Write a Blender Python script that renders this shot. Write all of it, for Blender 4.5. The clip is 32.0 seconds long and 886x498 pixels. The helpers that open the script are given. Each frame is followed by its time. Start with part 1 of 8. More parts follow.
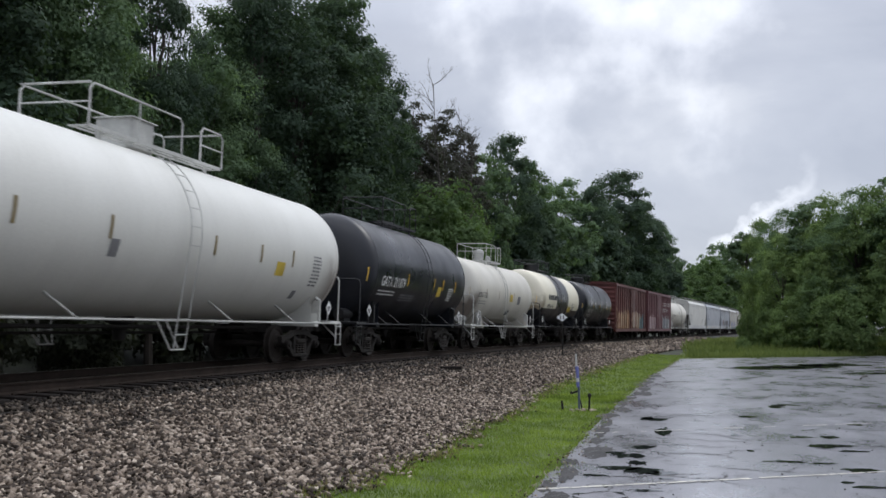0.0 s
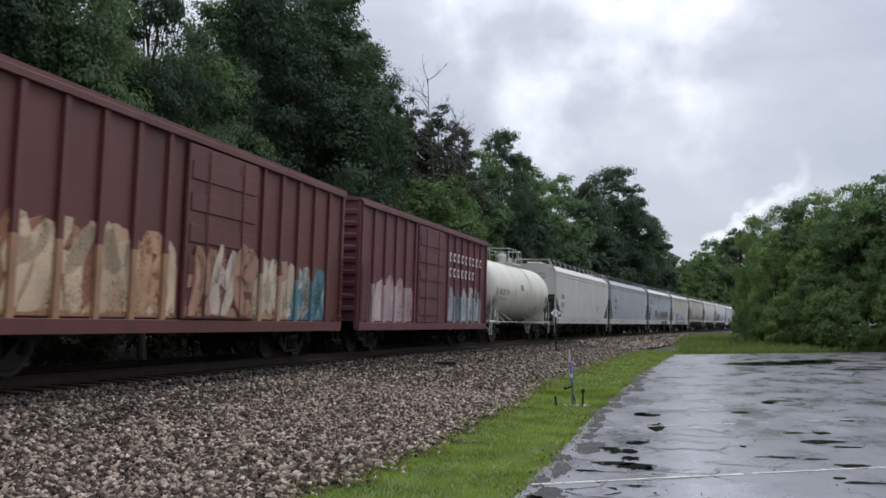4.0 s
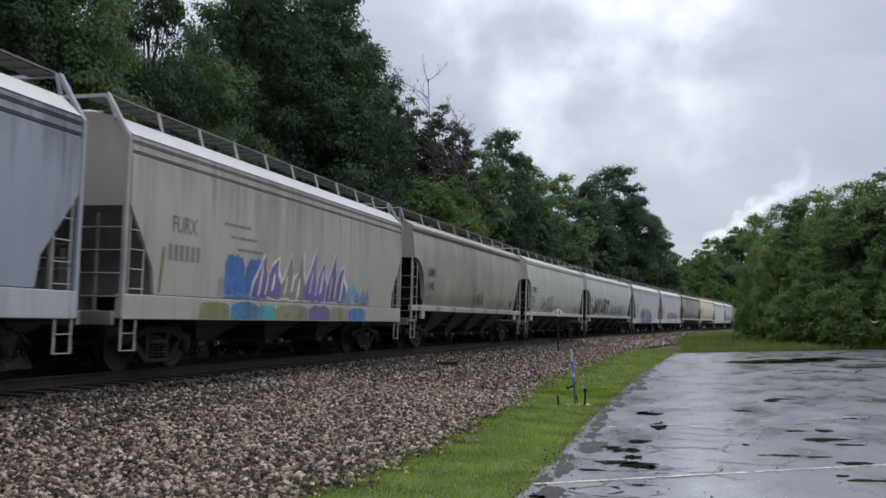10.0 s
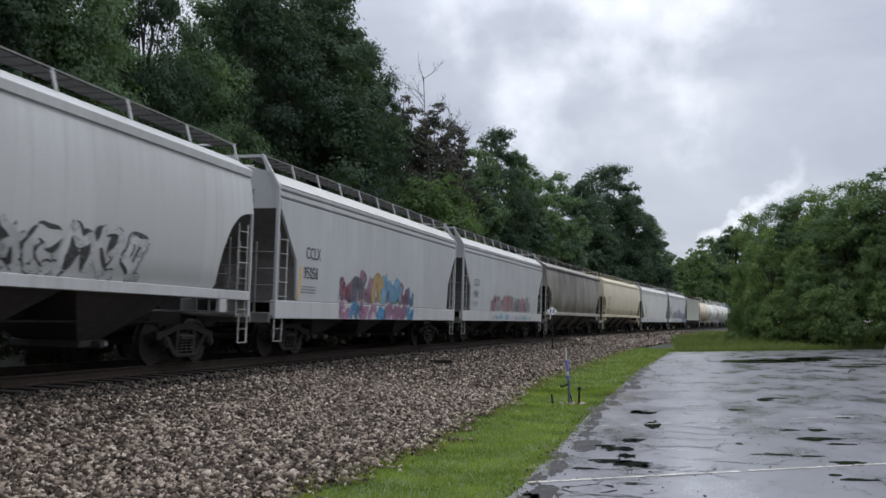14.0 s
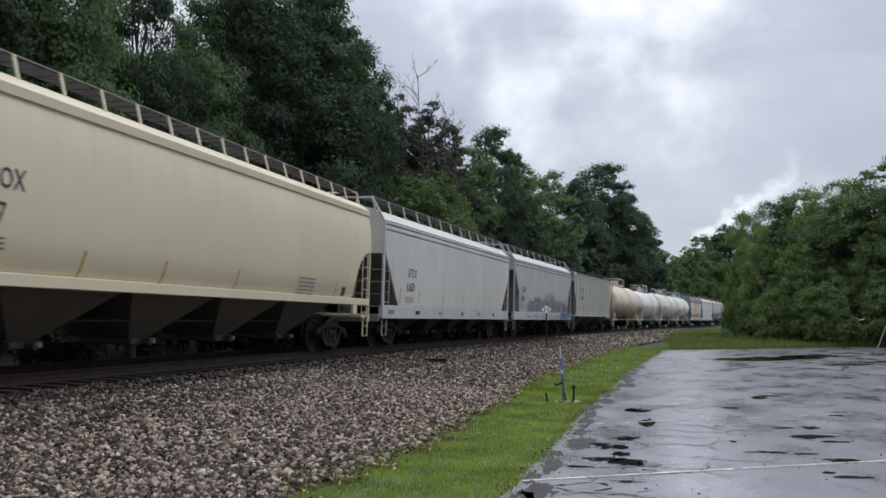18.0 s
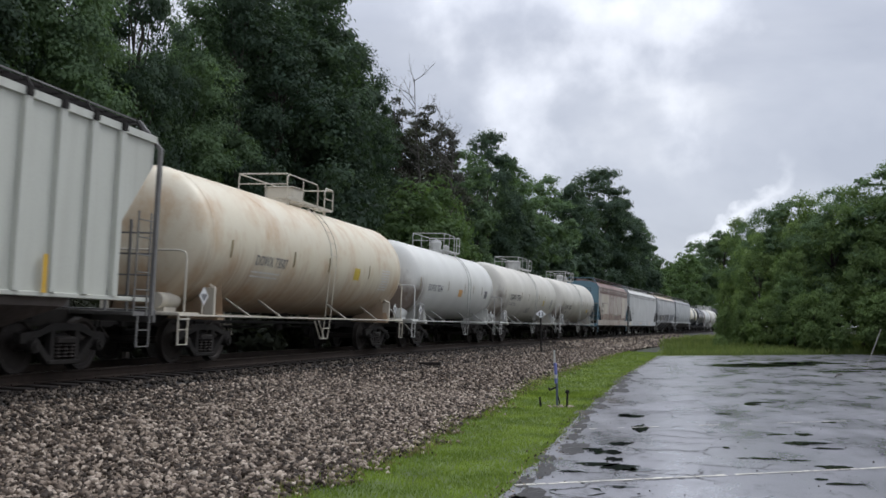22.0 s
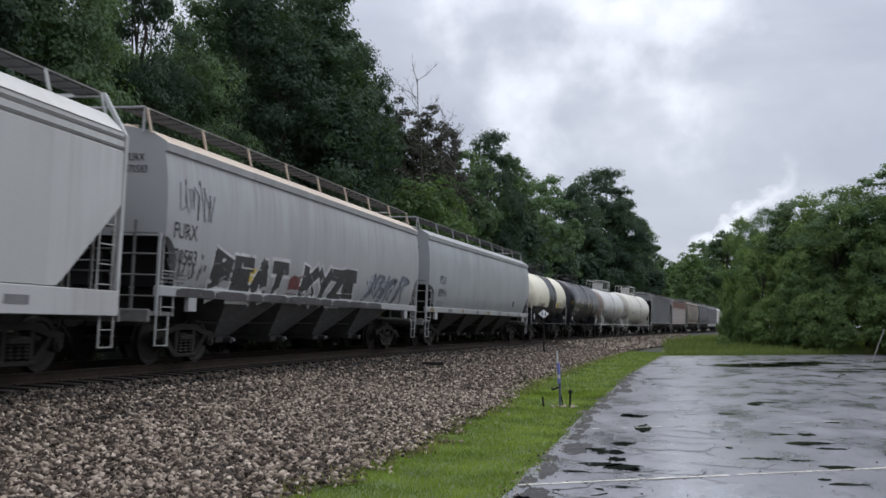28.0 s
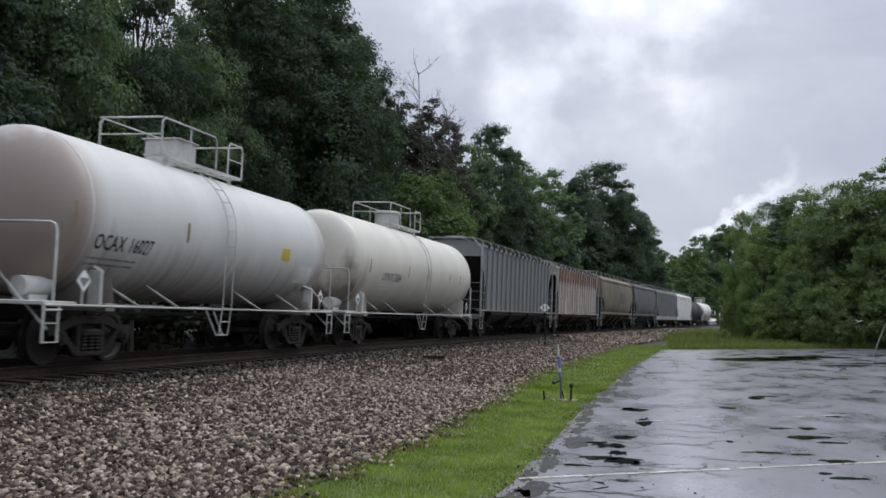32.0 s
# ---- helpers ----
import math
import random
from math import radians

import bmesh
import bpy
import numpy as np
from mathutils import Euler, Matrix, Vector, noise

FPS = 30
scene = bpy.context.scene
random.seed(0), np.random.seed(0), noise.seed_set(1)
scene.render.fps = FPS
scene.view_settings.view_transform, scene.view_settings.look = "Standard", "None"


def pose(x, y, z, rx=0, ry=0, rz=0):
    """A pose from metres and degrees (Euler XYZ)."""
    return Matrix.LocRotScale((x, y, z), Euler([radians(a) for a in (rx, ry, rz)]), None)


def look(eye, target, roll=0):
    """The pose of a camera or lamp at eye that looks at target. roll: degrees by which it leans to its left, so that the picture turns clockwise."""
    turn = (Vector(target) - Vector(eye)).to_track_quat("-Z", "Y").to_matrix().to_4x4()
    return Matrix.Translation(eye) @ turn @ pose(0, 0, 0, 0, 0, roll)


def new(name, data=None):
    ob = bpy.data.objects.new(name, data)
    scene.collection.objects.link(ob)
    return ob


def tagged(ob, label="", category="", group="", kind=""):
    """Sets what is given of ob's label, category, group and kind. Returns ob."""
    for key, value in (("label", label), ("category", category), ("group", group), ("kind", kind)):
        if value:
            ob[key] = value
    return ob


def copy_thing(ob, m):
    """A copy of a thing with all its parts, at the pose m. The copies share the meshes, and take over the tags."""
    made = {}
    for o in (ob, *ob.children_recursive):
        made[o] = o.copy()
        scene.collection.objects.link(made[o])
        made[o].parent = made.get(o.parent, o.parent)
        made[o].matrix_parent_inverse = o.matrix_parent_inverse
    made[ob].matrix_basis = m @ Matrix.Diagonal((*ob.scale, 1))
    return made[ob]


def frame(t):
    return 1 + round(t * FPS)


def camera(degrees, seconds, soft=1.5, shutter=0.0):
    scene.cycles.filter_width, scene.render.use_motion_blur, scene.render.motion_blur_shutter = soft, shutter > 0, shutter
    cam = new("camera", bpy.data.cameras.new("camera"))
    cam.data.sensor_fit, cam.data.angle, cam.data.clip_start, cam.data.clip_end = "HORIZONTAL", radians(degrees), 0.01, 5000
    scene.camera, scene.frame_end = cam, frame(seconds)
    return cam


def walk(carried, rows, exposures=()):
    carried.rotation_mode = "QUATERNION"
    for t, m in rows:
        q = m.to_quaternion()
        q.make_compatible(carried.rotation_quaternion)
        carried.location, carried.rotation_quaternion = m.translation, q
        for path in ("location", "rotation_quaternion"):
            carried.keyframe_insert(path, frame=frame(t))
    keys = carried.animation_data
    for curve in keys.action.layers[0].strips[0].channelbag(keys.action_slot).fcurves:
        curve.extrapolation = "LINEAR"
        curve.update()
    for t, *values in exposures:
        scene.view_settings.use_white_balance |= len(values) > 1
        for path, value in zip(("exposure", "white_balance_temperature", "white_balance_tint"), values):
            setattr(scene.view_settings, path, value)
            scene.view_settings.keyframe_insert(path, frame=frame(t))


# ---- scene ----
# The place: metres, z up, z = 0 on the wet parking lot; y runs along the track past the camera.
EYE = (0.0, 0.0, 1.6)
cam = camera(50.83, 32.0, soft=1.6, shutter=0.15)


def aim(yaw, pitch, roll):
    """A camera pose at EYE: degrees to the left of +y, degrees up, degrees of lean."""
    a, p = radians(yaw), radians(pitch)
    way = (-math.sin(a) * math.cos(p), math.cos(a) * math.cos(p), math.sin(p))
    return look(EYE, [e + w * 10 for e, w in zip(EYE, way)], roll)


YAW, PITCH, ROLL = 11.92, 4.78, -0.57
# seconds, and the hand's small turns: left, down, lean
SWAY = [(0, 0.53, -0.39, 0.04), (0.5, 0.53, -0.30, 0.05), (1, 0.43, -0.10, -0.08), (1.5, 0.39, -0.11, -0.09), (2, 0.38, -0.17, -0.15),
        (2.5, 0.38, -0.21, -0.11), (3, 0.32, -0.17, -0.06), (3.5, 0.18, -0.08, -0.12), (5.5, 0.05, -0.11, 0.03), (6, 0.07, -0.05, -0.12),
        (6.5, 0.03, -0.01, -0.24), (7, -0.06, -0.10, -0.27), (7.5, 0.08, -0.11, -0.15), (8, 0.18, 0.06, 0.00), (8.5, 0.05, 0.08, -0.08),
        (9, 0.0, 0.0, 0.0), (9.5, 0.14, -0.09, 0.19), (10, 0.23, -0.09, 0.26), (10.5, 0.19, -0.03, 0.11), (11, 0.11, 0.0, 0.01),
        (11.5, 0.13, -0.08, 0.09), (12, 0.17, -0.16, 0.06), (12.5, 0.16, -0.14, 0.15), (13, 0.11, 0.01, 0.12), (13.5, -0.06, 0.06, 0.02),
        (14, -0.11, 0.03, 0.06), (14.5, -0.12, -0.01, 0.12), (16.5, -0.35, 0.07, 0.02), (17, -0.46, -0.02, 0.03), (17.5, -0.42, -0.01, 0.13),
        (18, -0.48, 0.13, 0.15), (18.5, -0.64, 0.23, 0.08), (19, -0.71, 0.16, 0.02), (19.5, -0.63, -0.03, 0.14), (20, -0.65, -0.12, 0.08),
        (20.5, -0.77, -0.08, -0.15), (21, -0.83, -0.02, -0.36), (21.5, -0.82, -0.05, -0.38), (22, -0.81, -0.11, -0.34), (22.5, -0.85, -0.14, -0.32),
        (23, -0.79, -0.16, -0.33), (23.5, -0.77, -0.08, -0.48), (24, -0.72, -0.09, -0.52), (24.5, -0.71, -0.13, -0.39), (25, -0.72, -0.22, -0.35),
        (25.5, -0.74, -0.24, -0.34), (27.5, -0.62, -0.17, -0.42), (28, -0.62, -0.10, -0.37), (28.5, -0.68, 0.04, -0.50), (29, -0.73, 0.13, -0.55),
        (29.5, -0.74, 0.11, -0.48), (30, -0.73, 0.07, -0.40), (30.5, -0.71, 0.02, -0.35), (31, -0.69, 0.06, -0.25), (31.5, -0.64, 0.23, -0.33),
        (32, -0.54, 0.31, -0.43)]
walk(cam, [(t, aim(YAW + 0.933 * y, PITCH - 0.933 * p, ROLL - r)) for t, y, p, r in SWAY],
     exposures=[(0, 0.04), (2, 0.10), (3.5, 0.10), (6, 0.05), (9, 0.02), (32, 0.03)])

# ---- light: an overcast afternoon ----
SUN_UP, SUN_TURN = 48.0, 40.0


def span(nt, value, lo, hi, to_lo=0.0, to_hi=1.0):
    r = nt.nodes.new("ShaderNodeMapRange")
    r.inputs["From Min"].default_value, r.inputs["From Max"].default_value = lo, hi
    r.inputs["To Min"].default_value, r.inputs["To Max"].default_value = to_lo, to_hi
    nt.links.new(value, r.inputs["Value"])
    return r.outputs[0]


def multiply(nt, a, b, how="MULTIPLY"):
    m = nt.nodes.new("ShaderNodeMath")
    m.operation = how
    for socket, value in ((m.inputs[0], a), (m.inputs[1], b)):
        if isinstance(value, bpy.types.NodeSocket):
            nt.links.new(value, socket)
        else:
            socket.default_value = value
    return m.outputs[0]


def build_world():
    world = bpy.data.worlds.new("overcast_sky")
    scene.world = world
    world.use_nodes = True
    nt = world.node_tree
    nt.nodes.clear()
    n, l = nt.nodes.new, nt.links.new
    out, bg = n("ShaderNodeOutputWorld"), n("ShaderNodeBackground")
    sky = n("ShaderNodeTexSky")
    sky.sky_type, sky.sun_disc = "NISHITA", False
    sky.sun_elevation, sky.sun_rotation = radians(SUN_UP), radians(SUN_TURN)
    blue = n("ShaderNodeVectorMath")
    blue.operation = "SCALE"
    blue.inputs["Scale"].default_value = 0.012
    l(sky.outputs[0], blue.inputs[0])
    co = n("ShaderNodeTexCoord")
    sep = n("ShaderNodeSeparateXYZ")
    l(co.outputs["Generated"], sep.inputs[0])
    # cloud deck: project the direction on a flat layer
    up = n("ShaderNodeMath")
    up.operation = "MAXIMUM"
    l(sep.outputs["Z"], up.inputs[0])
    up.inputs[1].default_value = 0.0
    lift = n("ShaderNodeMath")
    lift.operation = "ADD"
    l(up.outputs[0], lift.inputs[0])
    lift.inputs[1].default_value = 0.45
    flat = n("ShaderNodeVectorMath")
    flat.operation = "DIVIDE"
    l(co.outputs["Generated"], flat.inputs[0])
    l(lift.outputs[0], flat.inputs[1])
    big = n("ShaderNodeTexNoise")
    big.inputs["Scale"].default_value, big.inputs["Detail"].default_value, big.inputs["Roughness"].default_value = 2.1, 7.0, 0.52
    big.inputs["Distortion"].default_value = 0.25
    move = n("ShaderNodeMapping")
    move.inputs["Location"].default_value = CLOUD_SHIFT
    l(flat.outputs[0], move.inputs[0])
    l(move.outputs[0], big.inputs["Vector"])
    ramp = n("ShaderNodeValToRGB")
    ramp.color_ramp.elements[0].position, ramp.color_ramp.elements[0].color = 0.36, (0.455, 0.488, 0.580, 1)
    ramp.color_ramp.elements[1].position, ramp.color_ramp.elements[1].color = 0.68, (0.815, 0.84, 0.905, 1)
    mid = ramp.color_ramp.elements.new(0.52)
    mid.color = (0.570, 0.602, 0.690, 1)
    l(big.outputs["Fac"], ramp.inputs[0])
    # an overcast dome is brighter overhead
    dome = n("ShaderNodeMapRange")
    dome.inputs["From Min"].default_value, dome.inputs["From Max"].default_value = 0.30, 0.95
    dome.inputs["To Min"].default_value, dome.inputs["To Max"].default_value = 0.96, 3.2
    l(sep.outputs["Z"], dome.inputs["Value"])
    mul = n("ShaderNodeVectorMath")
    mul.operation = "SCALE"
    l(ramp.outputs[0], mul.inputs[0])
    l(dome.outputs[0], mul.inputs["Scale"])
    # thin cloud before the sun
    aimv = n("ShaderNodeVectorMath")
    aimv.operation = "DOT_PRODUCT"
    l(co.outputs["Generated"], aimv.inputs[0])
    aimv.inputs[1].default_value = GLOW_WAY
    glow = n("ShaderNodeMapRange")
    glow.interpolation_type = "SMOOTHSTEP"
    glow.inputs["From Min"].default_value, glow.inputs["From Max"].default_value = 0.975, 1.0
    glow.inputs["To Min"].default_value, glow.inputs["To Max"].default_value = 0.0, 0.40
    torn = n("ShaderNodeTexNoise")
    torn.inputs["Scale"].default_value, torn.inputs["Detail"].default_value = 9.0, 6.0
    l(co.outputs["Generated"], torn.inputs["Vector"])
    frayed = n("ShaderNodeMath")
    frayed.operation = "MULTIPLY_ADD"
    l(torn.outputs["Fac"], frayed.inputs[0])
    frayed.inputs[1].default_value = 0.075
    shifted = n("ShaderNodeMath")
    shifted.operation = "ADD"
    l(aimv.outputs["Value"], shifted.inputs[0])
    shifted.inputs[1].default_value = -0.045
    l(shifted.outputs[0], frayed.inputs[2])
    l(frayed.outputs[0], glow.inputs["Value"])
    add = n("ShaderNodeVectorMath")
    add.operation = "ADD"
    l(mul.outputs[0], add.inputs[0])
    l(glow.outputs[0], add.inputs[1])
    mix = n("ShaderNodeVectorMath")
    mix.operation = "ADD"
    l(add.outputs[0], mix.inputs[0])
    l(blue.outputs[0], mix.inputs[1])
    # a wisp of bright vapour low above the far trees
    ragged = n("ShaderNodeTexNoise")
    ragged.inputs["Scale"].default_value, ragged.inputs["Detail"].default_value = 28.0, 5.0
    l(co.outputs["Generated"], ragged.inputs["Vector"])
    parts = []
    for way in ((0.7232, -0.0043, -0.6907), (0.6779, -0.1875, 0.7109)):
        d = n("ShaderNodeVectorMath")
        d.operation = "DOT_PRODUCT"
        l(co.outputs["Generated"], d.inputs[0])
        d.inputs[1].default_value = way
        parts.append(d.outputs["Value"])
    shift = span(nt, ragged.outputs["Fac"], 0.3, 0.7, -0.014, 0.014)
    across = multiply(nt, parts[0], shift, "ADD")
    size = n("ShaderNodeMath")
    size.operation = "ABSOLUTE"
    l(across, size.inputs[0])
    band = span(nt, size.outputs[0], 0.011, 0.001, 0.0, 1.0)
    lift = span(nt, parts[1], -0.0562, 0.0562, 1.0, 0.0)
    fade = span(nt, lift, 0.0, 0.35)
    strength = multiply(nt, multiply(nt, band, fade), span(nt, lift, 0.0, 0.9, 0.12, 0.34))
    wisp = n("ShaderNodeVectorMath")
    wisp.operation = "ADD"
    l(mix.outputs[0], wisp.inputs[0])
    l(strength, wisp.inputs[1])
    l(wisp.outputs[0], bg.inputs["Color"])
    bg.inputs["Strength"].default_value = 1.0
    l(bg.outputs[0], out.inputs[0])


CLOUD_SHIFT = (0.35, 1.1, 0.2)
GLOW_WAY = (-0.065, 0.931, 0.360)
build_world()
sun_data = bpy.data.lights.new("sun", "SUN")
sun_data.energy, sun_data.angle, sun_data.color = 0.7, radians(25), (1.0, 0.97, 0.92)
sun = new("sun", sun_data)
sun.matrix_world = look((0, 0, 60), (-18, -22, 60 - 34))


# ---- materials ----
def nodes_of(name):
    m = bpy.data.materials.new(name)
    m.use_nodes = True
    nt = m.node_tree
    return m, nt, nt.nodes["Principled BSDF"]


def noise_node(nt, scale, detail=4.0, stretch=(1, 1, 1), coord="Object", rough=0.55):
    co, mp, no = nt.nodes.new("ShaderNodeTexCoord"), nt.nodes.new("ShaderNodeMapping"), nt.nodes.new("ShaderNodeTexNoise")
    mp.inputs["Scale"].default_value = stretch
    no.inputs["Scale"].default_value, no.inputs["Detail"].default_value, no.inputs["Roughness"].default_value = scale, detail, rough
    nt.links.new(co.outputs[coord], mp.inputs[0])
    nt.links.new(mp.outputs[0], no.inputs["Vector"])
    return no


def blend(nt, fac, a, b, how="MIX"):
    """Mixes colours; a and b are sockets or colours, fac a socket or number."""
    m = nt.nodes.new("ShaderNodeMix")
    m.data_type, m.blend_type = "RGBA", how
    for socket, value in ((m.inputs["Factor"], fac), (m.inputs[6], a), (m.inputs[7], b)):
        if isinstance(value, bpy.types.NodeSocket):
            nt.links.new(value, socket)
        elif isinstance(value, (int, float)):
            socket.default_value = value
        else:
            socket.default_value = (*value, 1)
    return m.outputs[2]


def bump(nt, bsdf, height, strength, distance=0.01):
    b = nt.nodes.new("ShaderNodeBump")
    b.inputs["Strength"].default_value, b.inputs["Distance"].default_value = strength, distance
    nt.links.new(height, b.inputs["Height"])
    nt.links.new(b.outputs[0], bsdf.inputs["Normal"])


MATS = {}


def plain(name, colour, rough=0.55, metal=0.0, vary=0.25, scale=6.0, relief=0.15):
    """A surface with grain and stains at two scales."""
    if name in MATS:
        return MATS[name]
    m, nt, b = nodes_of(name)
    fine, wide = noise_node(nt, scale * 6), noise_node(nt, scale * 0.4)
    dark = [c * (1 - vary) for c in colour]
    lite = [min(1.0, c * (1 + vary * 0.6)) for c in colour]
    base = blend(nt, span(nt, wide.outputs["Fac"], 0.3, 0.7), dark, lite)
    base = blend(nt, span(nt, fine.outputs["Fac"], 0.35, 0.75, 0, 0.35), base, dark)
    nt.links.new(base, b.inputs["Base Color"])
    nt.links.new(span(nt, fine.outputs["Fac"], 0.3, 0.7, max(0.05, rough - 0.1), min(1, rough + 0.12)), b.inputs["Roughness"])
    b.inputs["Metallic"].default_value = metal
    bump(nt, b, fine.outputs["Fac"], relief)
    MATS[name] = m
    return m


def car_paint(name, colour, dirt=(0.10, 0.085, 0.07), streaks=0.35, stains=0.3, rough=0.42, skirt=None, skirt_top=1.9, rust=0.0, ends=None, ends_top=0.52, panels=0.0, blotch=0.0, wash=0.0):
    """Weathered paint of a rail car: rain streaks, broad stains, an optional splashed skirt and rust runs."""
    if name in MATS:
        return MATS[name]
    m, nt, b = nodes_of(name)
    runs = noise_node(nt, 1.0, 5.0, (0.4, 5.5, 0.22))
    wide = noise_node(nt, 0.55, 5.0)
    fine = noise_node(nt, 30.0, 3.0)
    soft = [c * 0.82 + d * 0.18 for c, d in zip(colour, dirt)]
    base = blend(nt, span(nt, wide.outputs["Fac"], 0.35, 0.68, 0, stains), colour, soft)
    mask = multiply(nt, span(nt, runs.outputs["Fac"], 0.5, 0.74), streaks)
    mask = multiply(nt, mask, span(nt, wide.outputs["Fac"], 0.36, 0.6, 0.25, 1.0))
    base = blend(nt, mask, base, dirt)
    broad = noise_node(nt, 1.0, 4.0, (0.3, 1.5, 0.16))
    base = blend(nt, span(nt, broad.outputs["Fac"], 0.50, 0.72, 0, min(0.8, streaks * 0.8)), base, dirt)
    if wash:  # soot washed down in broad sheets with hard and soft edges, brown and black
        sheet, edge = noise_node(nt, 1.0, 6.0, (0.2, 0.62, 0.07), rough=0.62), noise_node(nt, 1.0, 3.0, (0.2, 2.6, 0.10))
        run = multiply(nt, multiply(nt, sheet.outputs["Fac"], 0.72), multiply(nt, edge.outputs["Fac"], 0.28), "ADD")
        base = blend(nt, span(nt, run, 0.47, 0.56, 0, wash * 0.55), base, [c * 0.75 for c in dirt])
        base = blend(nt, span(nt, run, 0.585, 0.60, 0, wash * 0.4), base, [c * 0.5 for c in dirt])
        base = blend(nt, span(nt, run, 0.42, 0.40, 0, wash * 0.35), base, [min(1.0, c * 1.35) for c in colour])
        base = blend(nt, multiply(nt, span(nt, edge.outputs["Fac"], 0.60, 0.68), wash * 0.35), base, (0.15, 0.075, 0.04))
    if blotch:  # rust that has bled out in clouds
        cloud, heart = noise_node(nt, 0.8, 6.0, (1, 0.8, 0.7), rough=0.6), noise_node(nt, 2.4, 6.0, (1, 1, 0.6), rough=0.65)
        both = multiply(nt, multiply(nt, cloud.outputs["Fac"], 0.6), multiply(nt, heart.outputs["Fac"], 0.4), "ADD")
        base = blend(nt, span(nt, both, 0.46, 0.66, 0, blotch), base, dirt)
        base = blend(nt, span(nt, both, 0.60, 0.70, 0, blotch * 0.7), base, [c * 0.45 for c in dirt])
    if panels:  # side sheets that have weathered apart, each with its own tone, and runs from the top edge
        co, sep = nt.nodes.new("ShaderNodeTexCoord"), nt.nodes.new("ShaderNodeSeparateXYZ")
        nt.links.new(co.outputs["Object"], sep.inputs[0])
        pick = nt.nodes.new("ShaderNodeTexWhiteNoise")
        pick.noise_dimensions = "1D"
        nt.links.new(multiply(nt, multiply(nt, sep.outputs["Y"], 1 / 1.9), 0.5, "FLOOR"), pick.inputs["W"])
        base = blend(nt, multiply(nt, pick.outputs["Value"], panels), base, soft)
        tall = multiply(nt, sep.outputs["Z"], span(nt, runs.outputs["Fac"], 0.3, 0.7, -0.9, 0.9), "ADD")
        base = blend(nt, span(nt, tall, 3.2, 4.3, 0.0, min(0.7, streaks * 0.8)), base, dirt)
    if rust:
        spots = noise_node(nt, 1.7, 6.0, (0.5, 2.2, 0.4))
        base = blend(nt, span(nt, spots.outputs["Fac"], 0.62 - rust * 0.13, 0.7 - rust * 0.16, 0, 0.85), base, (0.16, 0.055, 0.03))
    if skirt:
        co, sep = nt.nodes.new("ShaderNodeTexCoord"), nt.nodes.new("ShaderNodeSeparateXYZ")
        nt.links.new(co.outputs["Object"], sep.inputs[0])
        ragged = multiply(nt, multiply(nt, span(nt, runs.outputs["Fac"], 0.3, 0.7, -0.45, 0.45), sep.outputs["Z"], "ADD"), 1.0)
        base = blend(nt, span(nt, ragged, skirt_top + 0.5, skirt_top - 0.7, 0.0, 0.75), base, skirt)
    if ends:  # brake dust and rust thrown on the lower part of the tank's heads
        co, sep = nt.nodes.new("ShaderNodeTexCoord"), nt.nodes.new("ShaderNodeSeparateXYZ")
        nt.links.new(co.outputs["Generated"], sep.inputs[0])
        cloud = noise_node(nt, 1.3, 5.0, (1, 1, 0.6))
        away = nt.nodes.new("ShaderNodeMath")
        away.operation = "ABSOLUTE"
        nt.links.new(multiply(nt, sep.outputs["Y"], -0.5, "ADD"), away.inputs[0])
        low = multiply(nt, sep.outputs["Z"], span(nt, cloud.outputs["Fac"], 0.3, 0.7, -0.22, 0.22), "ADD")
        spot = multiply(nt, span(nt, away.outputs[0], 0.405, 0.465), span(nt, low, ends_top, ends_top - 0.3, 0, 0.9))
        base = blend(nt, spot, base, ends)
    base = blend(nt, span(nt, fine.outputs["Fac"], 0.4, 0.75, 0, 0.12), base, dirt)
    nt.links.new(base, b.inputs["Base Color"])
    nt.links.new(span(nt, wide.outputs["Fac"], 0.3, 0.7, rough - 0.08, rough + 0.14), b.inputs["Roughness"])
    bump(nt, b, runs.outputs["Fac"], 0.06, 0.02)
    MATS[name] = m
    return m


def leaf_material(name, dark, lite, glow=0.25):
    m, nt, b = nodes_of(name)
    geo = nt.nodes.new("ShaderNodeNewGeometry")
    wide = noise_node(nt, 0.9, 3.0)
    obj = nt.nodes.new("ShaderNodeObjectInfo")
    f = multiply(nt, multiply(nt, geo.outputs["Random Per Island"], 0.28), span(nt, wide.outputs["Fac"], 0.3, 0.7, 0, 0.72), "ADD")
    base = blend(nt, f, dark, lite)
    tint = blend(nt, span(nt, obj.outputs["Random"], 0, 1, 0.0, 0.45), base, [c * 0.6 for c in dark])
    nt.links.new(tint, b.inputs["Base Color"])
    b.inputs["Roughness"].default_value = 0.7
    b.inputs["Specular IOR Level"].default_value = 0.12
    tr = nt.nodes.new("ShaderNodeBsdfTranslucent")
    nt.links.new(blend(nt, 1.0, tint, (0.9, 1.0, 0.45), "MULTIPLY"), tr.inputs["Color"])
    mx = nt.nodes.new("ShaderNodeMixShader")
    mx.inputs[0].default_value = glow
    nt.links.new(b.outputs[0], mx.inputs[1])
    nt.links.new(tr.outputs[0], mx.inputs[2])
    nt.links.new(mx.outputs[0], nt.nodes["Material Output"].inputs[0])
    return m


